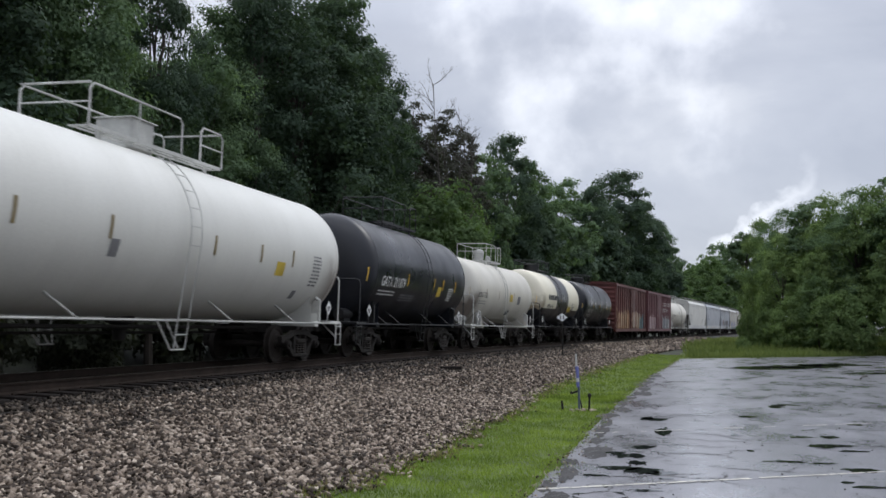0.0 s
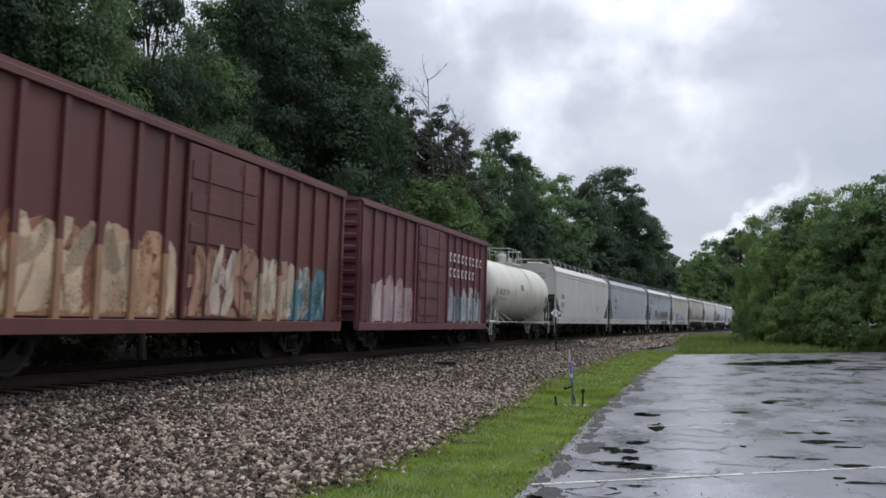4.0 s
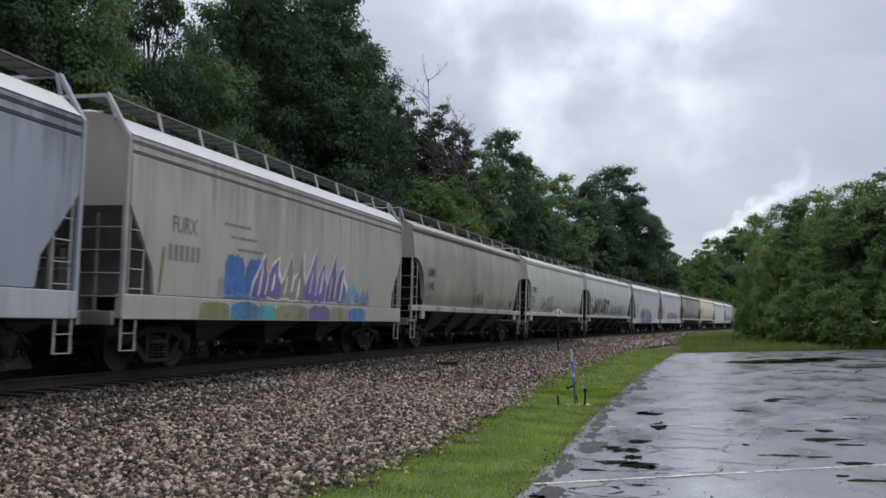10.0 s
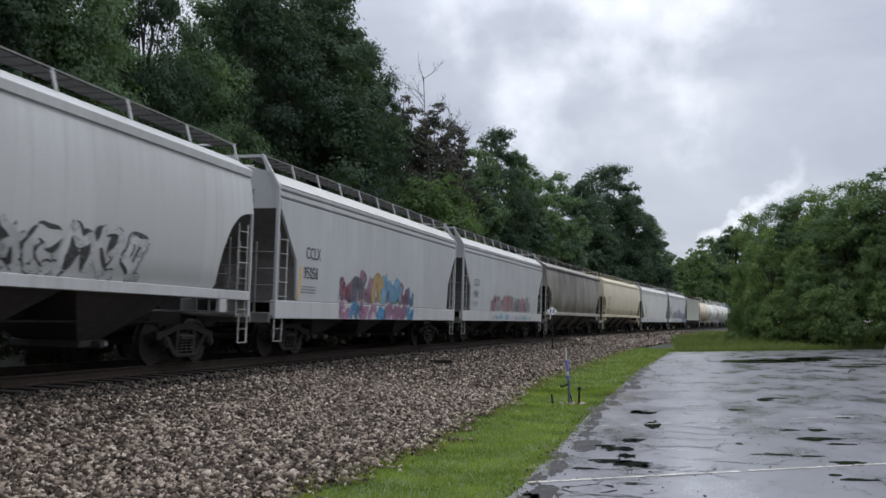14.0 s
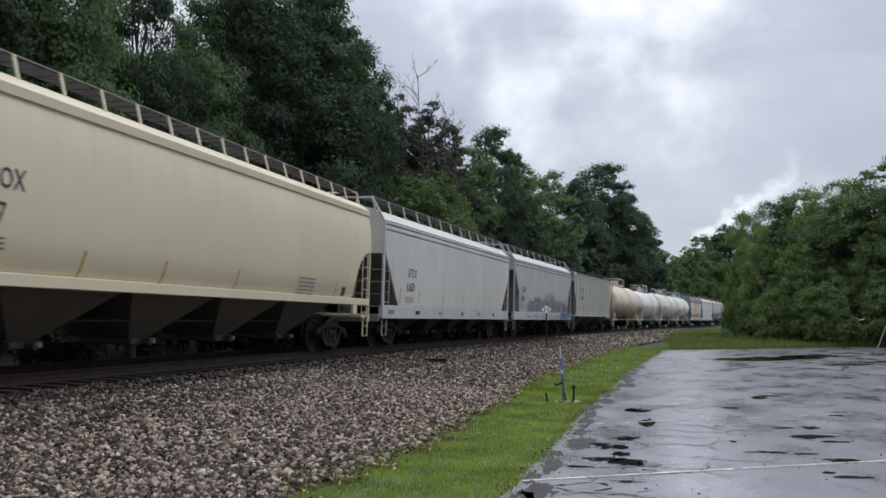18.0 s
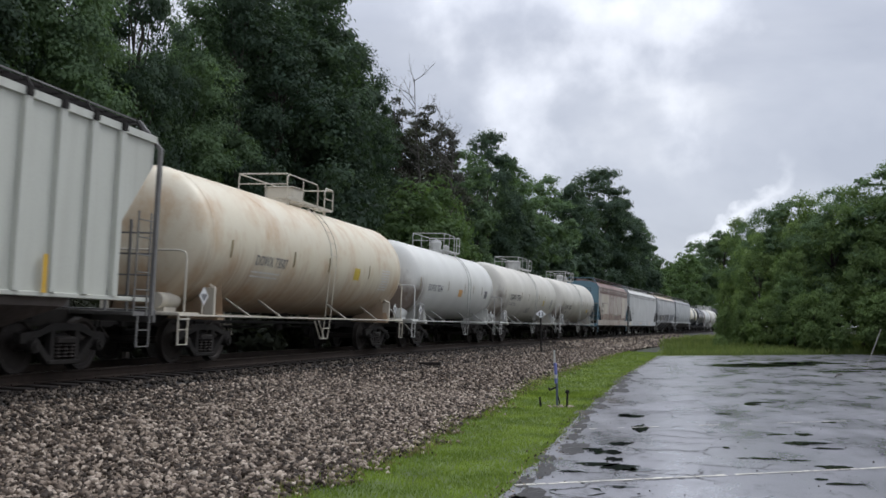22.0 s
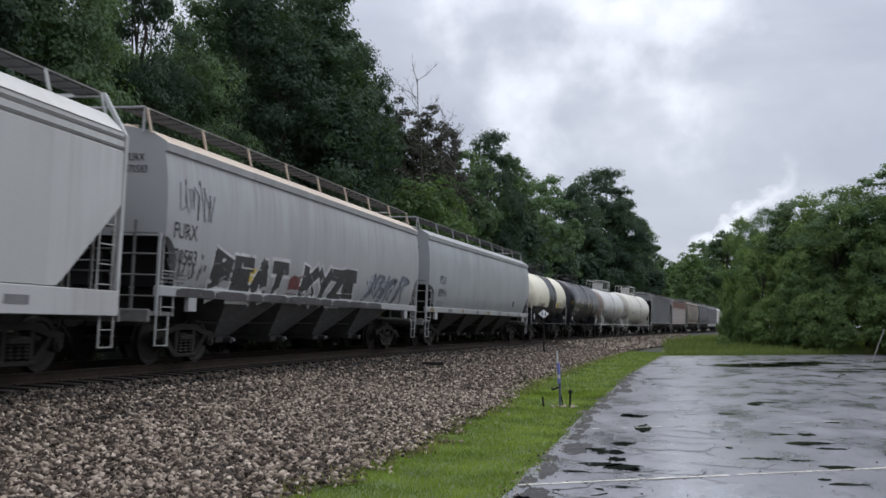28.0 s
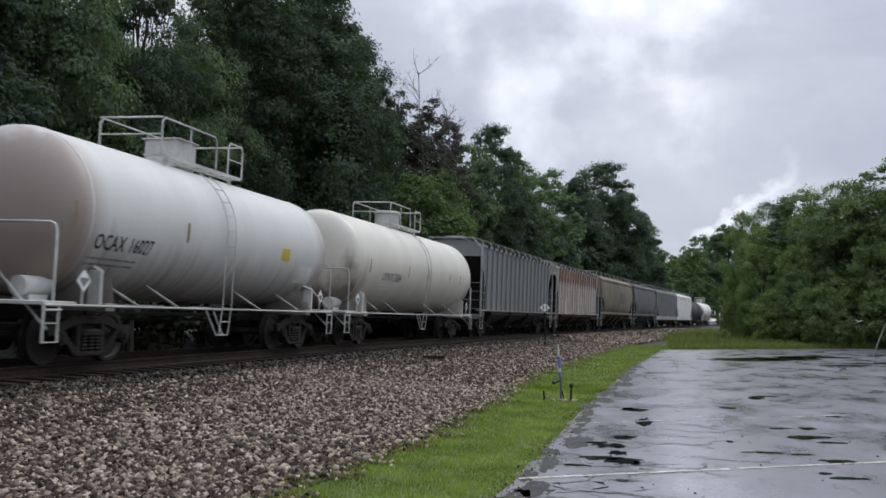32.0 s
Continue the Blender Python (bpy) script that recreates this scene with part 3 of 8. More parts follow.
# the parking lot, with a broken edge
rng = random.Random(11)
rows = []
for i in range(150):
    v = i / 149
    y = -40 + 94.4 * v
    e = lot_edge(y) + 0.10 * noise.noise((0, y * 0.9, 3)) + 0.07 * noise.noise((0, y * 3.1, 9)) + 0.05 * noise.noise((0, y * 8.0, 1))
    row = []
    for u in [0, 0.004, 0.015, 0.03, 0.05, 0.08, 0.12, 0.2, 0.3, 0.45, 0.7, 1.0]:
        x = e + (70 - e) * u
        yy = y + max(0.0, (y - 43) / 11.4) * (lot_far(x) - 54.4)
        row.append((x, yy, 0.0))
    rows.append([(row[0][0] - 0.02, row[0][1], -0.06)] + row)
g = Geo()
g.loft([list(reversed(r)) for r in rows], False, False)
lot = tagged(new("road", g.data("parking_lot", ASPHALT)), "wet cracked dark asphalt of an empty parking lot", "parking lot", kind="structure")


def pool(cx, cy, rx, ry, seed, hollow=False, name="puddle", material=None, text="shallow dark puddle of rainwater", lift=0.004):
    """Standing water with a ragged shore: the part of a small grid where an uneven height lies under the level."""
    nx, ny = 34, 26
    off = seed * 3.7

    def depth(u, v):
        rr = u * u + v * v
        ragged = 0.85 * noise.fractal((u * 1.3 + off, v * 1.3, off), 0.8, 2.0, 4) + 0.35 * noise.noise((u * 5, v * 9, off))
        if hollow:
            return 0.05 - abs(math.sqrt(rr) - 0.95 - 0.22 * ragged) + 0.10 * noise.noise((u * 2 + 7, v * 2, off))
        return 1.0 - rr * 1.05 + ragged - 0.10
    g = Geo()
    us, vs = [-1.7 + 3.4 * i / nx for i in range(nx + 1)], [-1.7 + 3.4 * j / ny for j in range(ny + 1)]
    h = [[depth(u, v) for v in vs] for u in us]
    for i in range(nx):
        for j in range(ny):
            ring = [(i, j), (i + 1, j), (i + 1, j + 1), (i, j + 1)]
            shore = []
            for (a, b), (c, e) in zip(ring, ring[1:] + ring[:1]):
                p, q = h[a][b], h[c][e]
                if p > 0:
                    shore.append((us[a], vs[b]))
                if (p > 0) != (q > 0):
                    f = p / (p - q)
                    shore.append((us[a] + (us[c] - us[a]) * f, vs[b] + (vs[e] - vs[b]) * f))
            if len(shore) > 2:
                g.face([(cx + u * rx, cy + v * ry, lift) for u, v in shore])
    if g.f:
        part(name, g, material or WATER, lot, text)


# standing water where it lies: a chain along the broken edge, streaks further in, a wide sheet at the far side
for k, spot in enumerate([(0.02, 17.49, 0.26, 0.30), (-0.10, 17.75, 0.14, 0.2), (0.15, 15.45, 0.13, 0.62), (-0.13, 13.34, 0.17, 0.24), (-0.32, 12.42, 0.21, 0.24), (-0.48, 12.7, 0.16, 0.12), (-0.20, 11.75, 0.13, 0.22),
                          (-0.40, 11.3, 0.24, 0.18), (-0.12, 11.1, 0.24, 0.24), (0.08, 10.95, 0.16, 0.16), (-0.65, 10.68, 0.17, 0.08), (-0.09, 9.74, 0.20, 0.08), (-0.50, 9.97, 0.05, 0.10), (0.12, 10.55, 0.08, 0.08)]):
    pool(*spot, 40 + k)
for k, spot in enumerate([(1.71, 18.19, 0.18, 0.18), (1.25, 13.12, 0.05, 0.12), (1.23, 14.98, 0.09, 0.12), (2.15, 14.84, 0.17, 0.12), (2.55, 14.88, 0.13, 0.20), (2.35, 13.75, 0.34, 0.22), (2.57, 13.22, 0.20, 0.10), (1.55, 12.11, 0.25, 0.09),
                          (1.95, 12.01, 0.15, 0.08), (2.28, 11.45, 0.19, 0.24), (1.96, 10.56, 0.08, 0.08), (2.15, 10.29, 0.22, 0.09), (3.30, 16.84, 0.12, 0.15), (2.49, 20.48, 0.17, 0.35), (2.7, 21.0, 0.3, 0.2)]):
    pool(*spot, 70 + k)
for k, spot in enumerate([(4.73, 41.09, 1.5, 2.2), (6.3, 42.6, 1.7, 2.2), (7.9, 44.4, 1.6, 1.8), (7.53, 36.08, 1.0, 0.7), (9.5, 38.0, 1.4, 0.7), (12.5, 47.0, 2.2, 1.0)]):
    pool(*spot, 90 + k)
pool(-0.52, 9.39, 0.26, 0.24, 99, True)
SILT = plain("silt_and_crumbled_tar", (0.030, 0.028, 0.027), 0.8, 0, 0.5, 5, 0.5)
q = random.Random(21)
for k in range(20):
    y = 8.2 + 26 * (k / 19) ** 1.5
    pool(lot_edge(y) + q.uniform(0.02, 0.34), y, q.uniform(0.10, 0.24), q.uniform(0.25, 0.6) * (0.6 + y / 20), 120 + k, False, "silt_patch", SILT, "dark crumbled asphalt and silt", 0.0025)
r = random.Random(8)


def crack(a, b, width, seed, deep=5):
    """A forked, jagged crack between two places."""
    q = random.Random(seed)
    pts = [Vector(a), Vector(b)]
    for _ in range(deep):
        fine = []
        for u, v in zip(pts, pts[1:]):
            d = v - u
            fine += [u, (u + v) / 2 + Vector((-d.y, d.x)) * q.uniform(-0.24, 0.24)]
        pts = fine + [pts[-1]]
    g = Geo()
    side = Vector((-(pts[-1] - pts[0]).y, (pts[-1] - pts[0]).x)).normalized()
    w = [width * q.uniform(0.15, 1.3) * min(1.0, 0.15 + 3 * i / len(pts), 0.15 + 3 * (len(pts) - 1 - i) / len(pts)) for i in range(len(pts))]
    g.loft([[(p.x - side.x * v, p.y - side.y * v, 0.0035) for p, v in zip(pts, w)], [(p.x + side.x * v, p.y + side.y * v, 0.0035) for p, v in zip(pts, w)]], False)
    part("crack", g, TAR, lot)
    return pts


for k in range(120):
    y = 8 + 36 * r.random() ** 1.8
    x = lot_edge(y) + 0.05 + (r.random() ** 1.8) * (4.0 if k < 70 else 1.3)
    ln = r.uniform(0.4, 1.7) * (0.6 + y / 28)
    turn = r.gauss(0, 0.5) if k % 4 else r.uniform(-1.6, 1.6)
    pts = crack((x, y), (x + ln * math.cos(turn), y + ln * math.sin(turn)), r.uniform(0.006, 0.020) * (0.6 + y / 20), k)
    if k % 2:
        u = pts[r.randrange(6, len(pts) - 6)]
        turn += r.choice((-1, 1)) * r.uniform(0.6, 1.3)
        crack(u, (u.x + ln * 0.5 * math.cos(turn), u.y + ln * 0.5 * math.sin(turn)), 0.010 * (0.6 + y / 20), 200 + k, 4)
crack((0.2, 13.2), (9.0, 12.6), 0.022, 501, 7)
crack((1.3, 16.4), (12.0, 17.0), 0.03, 502, 7)


def painted_line(a, b, width, wear=0.25):
    """A worn line: a row of flakes with gaps."""
    d = (Vector(b) - Vector(a)).normalized()
    w = Vector((-d.y, d.x)) * width / 2
    q = random.Random(4)
    g = Geo()
    n = int((Vector(b) - Vector(a)).length / 0.12)
    for i in range(n):
        if noise.noise((i * 0.23, wear, 3)) < wear - 0.55 or q.random() < wear * 0.25:
            continue
        p0, p1 = Vector(a).lerp(Vector(b), i / n), Vector(a).lerp(Vector(b), (i + q.uniform(0.8, 1.04)) / n)
        e, f = q.uniform(0.45, 1.05), q.uniform(0.45, 1.05)
        g.face([(p0.x - w.x * f, p0.y - w.y * f, 0.005), (p1.x - w.x * f, p1.y - w.y * f, 0.005), (p1.x + w.x * e, p1.y + w.y * e, 0.005), (p0.x + w.x * e, p0.y + w.y * e, 0.005)])
    part("painted_line", g, LINEPAINT, lot, "worn pale yellow bay line")


painted_line((-1.17, 9.66), (12, 15.95), 0.09, 0.18)
painted_line((-0.85, 15.1), (9, 19.6), 0.07, 0.62)
painted_line((9.4, 42.1), (30, 49), 0.1)


def lot_region(rng, n):
    y = 8 + 30 * rng.uniform(0, 1, n) ** 1.7
    x = np.interp(y, LOT_Y, LOT_X) + rng.uniform(0, 1, n) ** 1.6 * 0.62 * y
    return x, y, np.zeros(n)


LITTER = plain("wet_leaf_litter", (0.020, 0.016, 0.012), 0.6, 0, 0.4, 9, 0.2)
scatter("pebbles", 240, lot_region, CUBE_V, CUBE_F, (0.006, 0.022), LITTER, "dark pebbles and leaf scraps on wet asphalt", "pebbles", seed=15, sink=0.1)


def rim_region(rng, n):
    y = 6.5 + 45 * rng.uniform(0, 1, n) ** 1.6
    x = np.interp(y, LOT_Y, LOT_X) + rng.normal(0.03, 0.10, n)
    return x, y, np.zeros(n)


scatter("pebbles", 1400, rim_region, CUBE_V, CUBE_F, (0.006, 0.022), STONE, "crumbs of broken asphalt along the lot's edge", "pebbles", seed=16, sink=0.1)


# ---- grass ----
def grass_region(y0, y1, power, spill=0.16):
    def region(rng, n):
        y = y0 + (y1 - y0) * rng.uniform(0, 1, n) ** power
        a, b = np.interp(y, GRAVEL_Y, GRAVEL_X), np.interp(y, LOT_Y, LOT_X)
        u = rng.uniform(0, 1, n)
        wave = 0.16 * np.sin(y * 1.9) * np.sin(y * 0.83 + 1) + 0.10 * np.sin(y * 5.3 + 2) + 0.07 * np.sin(y * 11.7)
        rim = 0.05 * np.sin(y * 2.3 + 1) + 0.04 * np.sin(y * 6.1) + 0.03 * np.sin(y * 14.3)
        a = a + wave - 0.10 - rng.exponential(0.07, n)
        x = a + (b + rim - a + rng.exponential(0.05, n)) * u
        x = np.where(rng.uniform(0, 1, n) < 0.05, a + rng.normal(-0.05, spill, n), x)
        tuft = np.sin(x * 7.1 + y * 2.7) * np.sin(y * 3.9 - x * 2.2) + np.sin(x * 3.3 - y * 1.3)
        keep = tuft > rng.uniform(-3.4, -0.4, n)
        x, y = x[keep], y[keep]
        return x, y, bed_v(offsets(x, y)) - 0.03
    return region


def meadow_region(near, far):
    def region(rng, n):
        x = rng.uniform(-1, 36, n)
        edge = 54.9 + (x - 1.6) * 0.33
        y = edge + near + (far - near) * rng.uniform(0, 1, n)
        patchy = np.sin(x * 1.7) * np.sin(y * 0.9 + x * 0.6) + np.sin(x * 0.63 + y * 2.1)
        keep = (x > np.maximum(0.039 * y, np.interp(y, GRAVEL_Y, GRAVEL_X)) + rng.normal(0, 0.25, n)) & (patchy > rng.uniform(-2.2, 0.6, n))
        x, y = x[keep], y[keep]
        return x, y, np.full(len(x), -0.05)
    return region


GRASS = leaf_material("mown_grass", (0.072, 0.118, 0.022), (0.370, 0.475, 0.095), 0.42)
STRAW = leaf_material("dead_grass", (0.10, 0.085, 0.045), (0.33, 0.28, 0.16), 0.3)
TALLGRASS = leaf_material("tall_grass", (0.120, 0.165, 0.055), (0.270, 0.310, 0.120), 0.4)
BLADE_V = [(-0.07, 0, 0), (0.07, 0, 0), (0.05, 0.10, 0.6), (0.02, 0.32, 1.0)]
BLADE_F = [(0, 1, 2, 3)]
scatter("grass", 9000, grass_region(-8, 6.6, 1.0), BLADE_V, BLADE_F, (0.03, 0.08), GRASS, "short bright green mown grass strip", "grass", tilt=0.4, seed=17, sink=0)
scatter("grass", 74000, grass_region(6.5, 24, 1.35), BLADE_V, BLADE_F, (0.03, 0.075), GRASS, "short bright green mown grass strip", "grass", tilt=0.4, seed=7, sink=0)
scatter("grass", 30000, grass_region(22, 62, 1.3), BLADE_V, BLADE_F, (0.05, 0.11), GRASS, "short bright green mown grass strip beside the gravel", "grass", tilt=0.4, seed=8, sink=0)


def border_region(rng, n):
    y = 6.5 + 48 * rng.uniform(0, 1, n) ** 1.7
    wave = 0.16 * np.sin(y * 1.9) * np.sin(y * 0.83 + 1) + 0.10 * np.sin(y * 5.3 + 2) + 0.07 * np.sin(y * 11.7)
    x = np.interp(y, GRAVEL_Y, GRAVEL_X) + wave + rng.normal(-0.06, 0.13, n)
    return x, y, bed_v(offsets(x, y)) - 0.01


scatter("grass", 5000, border_region, BLADE_V, BLADE_F, (0.03, 0.09), STRAW, "withered straw-coloured grass along the gravel", "grass", tilt=0.7, seed=27, sink=0)
scatter("ballast_stones", 1800, border_region, CUBE_V, CUBE_F, (0.02, 0.06), STONE, "scattered ballast stones along the grass", "gravel", tilt=0.8, seed=28)
scatter("grass", 3500, border_region, BLADE_V, BLADE_F, (0.04, 0.10), GRASS, "stray green tufts growing into the gravel", "grass", tilt=0.5, seed=29, sink=0)
THIN_V = [(-0.022, 0, 0), (0.022, 0, 0), (0.016, 0.10, 0.6), (0.004, 0.34, 1.0)]
for near, far, low, high, count in ((0.0, 0.7, 0.08, 0.25, 9000), (0.5, 3.0, 0.2, 0.5, 12000), (2.5, 7.0, 0.25, 0.65, 13000), (6.0, 15.0, 0.3, 0.85, 14000), (14.0, 26.0, 0.45, 0.9, 14000), (25.0, 52.0, 0.6, 1.05, 22000)):
    scatter("grass", count, meadow_region(near, far), THIN_V, BLADE_F, (low, high), TALLGRASS, "unmown tall grass in front of the bushes", "grass", tilt=0.4, seed=9 + count, sink=0)
g = Geo()
turf = []
for y in steps((-60, 6, 20), (6, 62, 90)):
    a, b = gravel_edge(y), lot_edge(y) + 0.03
    w = 0.12 * noise.noise((1, y * 1.3, 4)) + 0.06 * noise.noise((1, y * 5, 4))
    turf.append([(a - 0.05 + w + (b - a + 0.05 - w) * k / 5, y, bed(offset_of(a + (b - a) * k / 5, y)) - 0.012) for k in range(6)])
g.loft([list(reversed(q)) for q in turf], False)
TURF = plain("grass_turf", (0.088, 0.125, 0.028), 0.9, 0, 0.55, 4, 0.8)
tagged(new("lawn", g.data("lawn", TURF)), "green turf strip between gravel and asphalt", "lawn", kind="structure")
g = Geo()
g.loft([[(x, lot_far(x) + 0.02 + k * 4, -0.02 - 0.002 * k) for x in steps((2, 70, 34))] for k in range(6)], False)
MEADOW = plain("meadow_turf", (0.12, 0.15, 0.052), 0.9, 0, 0.4, 2, 0.8)
tagged(new("meadow", g.data("meadow", MEADOW)), "rough green meadow beyond the parking lot", "meadow", kind="structure")


# ---- track ----
def rail_mesh(side):
    g = Geo()
    prof = [(-0.07, -0.18), (0.07, -0.18), (0.07, -0.165), (0.012, -0.14), (0.012, -0.04), (0.036, -0.03), (0.036, -0.004), (0.03, 0.0), (-0.03, 0.0), (-0.036, -0.004), (-0.036, -0.03), (-0.012, -0.04), (-0.012, -0.14), (-0.07, -0.165)]
    rings = []
    for s in steps((-600, -60, 40), (-60, 130, 95), (130, 780, 90)):
        m = on_track(s)
        rings.append([m @ Vector((side * 0.7535 + a, 0, b)) for a, b in prof])
    g.loft(rings, True, True)
    g.mi = [1 if (i % 14) in (6, 7, 8) else 0 for i in range(len(g.f))]
    return g.data("rail", [RAILSIDE, TREAD])


track = thing("railway_track", "single curved railway track on ballast with dark wooden ties", "railway track")
track["kind"] = "structure"
for side in (-1, 1):
    part("rail", rail_mesh(side), None, track, "rusty steel rail with a polished head")
g = Geo()
g.box(-1.3, 1.3, -0.115, 0.115, -0.36, -0.18, 0.012)
tie_mesh = g.data("tie", TIE)
for k in range(230):
    part("tie", tie_mesh, None, track, at=on_track(-20 + 0.56 * k) @ pose(0, 0, 0, 0, 0, random.Random(k).uniform(-1, 1)))
g = Geo()
for s in (-1, 1):
    g.box(s * 0.7535 - 0.09, s * 0.7535 + 0.09, -0.1, 0.1, -0.181, -0.17)
    for q in (-0.1, 0.1):
        g.box(s * 0.7535 + q - 0.012, s * 0.7535 + q + 0.012, -0.06, -0.035, -0.18, -0.15)
plate_mesh = g.data("tie_plates", RAILSIDE)
for k in range(60):
    part("tie_plates", plate_mesh, None, track, at=on_track(2 + 0.56 * k))


# ---- trees ----
def crown_mesh(name, seed, radius, z0, z1, boughs, leaves, leaf, material, shell=0.5, size=0.36, taper=0.0, flat=0.78):
    """Boughs on the crown's hull, each of smaller sprays whose leaves lie on their upper and outer side."""
    rng = np.random.default_rng(seed)

    def ways(n, lift=0.0):
        d = rng.normal(size=(n, 3))
        d[:, 2] = np.where(d[:, 2] < 0, d[:, 2] * (1 - lift), d[:, 2])
        return d / np.linalg.norm(d, axis=1)[:, None]

    half, mid = (z1 - z0) / 2, (z0 + z1) / 2
    d = ways(boughs)
    r = shell + (1 - shell) * rng.uniform(0, 1, boughs) ** 0.5
    big = radius * size * rng.uniform(0.65, 1.25, boughs)
    rad = radius * (1 - taper * np.clip(d[:, 2] * r * 0.5 + 0.5, 0, 1)) * rng.uniform(0.92, 1.05, boughs)
    cen = np.stack([d[:, 0] * r * (rad - big * 0.6), d[:, 1] * r * (rad - big * 0.6), mid + d[:, 2] * r * (half - big * flat)], 1)
    sprays = 8
    k = np.repeat(np.arange(boughs), sprays)
    e = ways(boughs * sprays, 0.6)
    e = e + d[k] * 0.35
    e /= np.linalg.norm(e, axis=1)[:, None]
    mini = big[k] * rng.uniform(0.32, 0.60, len(k))
    cen2 = cen[k] + e * (big[k] * rng.uniform(0.45, 0.95, len(k)))[:, None] * np.array([1, 1, flat])
    each = max(4, leaves // len(k))
    m = np.repeat(np.arange(len(k)), each)
    n = len(m)
    o = ways(n, 0.55)
    p = cen2[m] + o * (mini[m] * rng.uniform(0.3, 1.15, n))[:, None] * np.array([1, 1, 0.7])
    out = o * 0.7 + e[m] * 0.4 + np.array([0, 0, 0.45]) + rng.normal(size=(n, 3)) * 0.30
    out /= np.linalg.norm(out, axis=1)[:, None]
    t = np.cross(out, rng.normal(size=(n, 3)))
    t /= np.linalg.norm(t, axis=1)[:, None] + 1e-9
    b = np.cross(out, t)
    s = leaf * rng.uniform(0.6, 1.4, n)[:, None]
    w = rng.uniform(0.3, 0.55, n)[:, None]
    co = np.stack([p + t * s * 0.62, p - t * s * 0.40 + b * s * w, p - t * s * 0.45 - b * s * 0.42], 1).reshape(-1, 3)
    me = bpy.data.meshes.new(name)
    me.vertices.add(n * 3)
    me.vertices.foreach_set("co", co.ravel())
    me.loops.add(n * 3)
    me.loops.foreach_set("vertex_index", np.arange(n * 3, dtype=np.int32))
    me.polygons.add(n)
    me.polygons.foreach_set("loop_start", np.arange(0, n * 3, 3, dtype=np.int32))
    me.update(calc_edges=True)
    me.materials.append(material)
    return me, cen


def trunk_mesh(seed, z1, r0, cen, limbs, material, name="trunk"):
    q = random.Random(seed)
    g = Geo()
    bend = [Vector((q.uniform(-0.25, 0.25), q.uniform(-0.25, 0.25), 0)) for _ in range(6)]
    spine = [Vector((0, 0, -0.3))] + [Vector((0, 0, z1 * (i + 1) / 6)) + bend[i] * (i + 1) / 4 for i in range(6)]
    for i in range(6):
        ra, rb = r0 * (1 - i / 7.0), r0 * (1 - (i + 1) / 7.0)
        d = (spine[i + 1] - spine[i]).normalized()
        u = d.orthogonal().normalized()
        w = d.cross(u)
        g.loft([[p + (u * math.cos(a) + w * math.sin(a)) * rr for a in [2 * math.pi * j / 8 for j in range(8)]] for p, rr in ((spine[i], ra), (spine[i + 1], rb))], True, i == 5)
    for c in cen[:limbs]:
        c = Vector(c)
        h = min(max(c.z * q.uniform(0.45, 0.75), z1 * 0.2), z1 * 0.95)
        k = min(5, int(h / z1 * 6))
        a = spine[k].lerp(spine[k + 1], 0.5)
        m = a.lerp(c, 0.5) + Vector((0, 0, q.uniform(-0.2, 0.5)))
        for p0, p1, ra, rb in ((a, m, r0 * 0.32, r0 * 0.2), (m, c, r0 * 0.2, r0 * 0.07)):
            d = (p1 - p0).normalized()
            u = d.orthogonal().normalized()
            w = d.cross(u)
            g.loft([[p + (u * math.cos(x) + w * math.sin(x)) * rr for x in [2 * math.pi * j / 5 for j in range(5)]] for p, rr in ((p0, ra), (p1, rb))], True)
    return g.data(name, material)


KINDS = {  # height 10 m each: radius, crown from, to, boughs, leaves, leaf size, leaf colour, shell, bough size, taper
    "maple": (2.5, 1.4, 10.0, 70, 54000, 0.074, 0, 0.40, 0.34, 0.25), "ash": (2.1, 1.8, 10.0, 50, 42000, 0.074, 1, 0.35, 0.38, 0.35), "oak": (2.8, 1.0, 9.9, 60, 54000, 0.077, 1, 0.40, 0.34, 0.15),
    "dome": (2.9, 0.6, 10.0, 90, 46000, 0.112, 0, 0.62, 0.30, 0.10), "round": (2.4, 0.6, 10.0, 80, 22000, 0.135, 1, 0.5, 0.28, 0.12), "backwood": (3.0, 0.6, 9.9, 50, 9000, 0.24, 0, 0.55, 0.36, 0.15),
    "thicket": (3.6, 0.0, 9.7, 84, 38000, 0.118, 4, 0.50, 0.29, 0.20), "farwood": (3.4, 0.2, 9.8, 120, 12000, 0.24, 2, 0.5, 0.24, 0.15), "poplar": (1.9, 1.2, 10.0, 44, 20000, 0.13, 0, 0.38, 0.38, 0.45),
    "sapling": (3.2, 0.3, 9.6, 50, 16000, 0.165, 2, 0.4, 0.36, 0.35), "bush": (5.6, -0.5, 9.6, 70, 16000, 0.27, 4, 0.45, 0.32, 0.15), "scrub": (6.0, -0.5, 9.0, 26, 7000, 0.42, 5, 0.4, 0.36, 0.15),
    "standard": (2.3, 3.3, 10.0, 50, 24000, 0.12, 1, 0.45, 0.34, 0.2), "withered": (1.8, 0.8, 9.9, 90, 12000, 0.085, 3, 0.20, 0.22, 0.70)}
LABELS = {"maple": "tall broad dark green deciduous tree in the woods", "ash": "slim green deciduous tree in the woods", "oak": "broad mid green tree with a dense crown",
          "dome": "dense dark green tree with a round crown", "farwood": "light green tree far down the line", "round": "green tree with a rounded bushy crown", "backwood": "dark tree deeper in the woods",
          "thicket": "dense green tree leafed down to the ground", "poplar": "tall narrow dark green tree", "sapling": "young tree with fresh yellow-green leaves",
          "bush": "rounded green bush with dense leaves", "standard": "tall green tree with a clear trunk and high crown", "scrub": "undergrowth bush below the trees, its leaves coloured dark for shade", "withered": "half-dead brownish tree with withered leaves"}
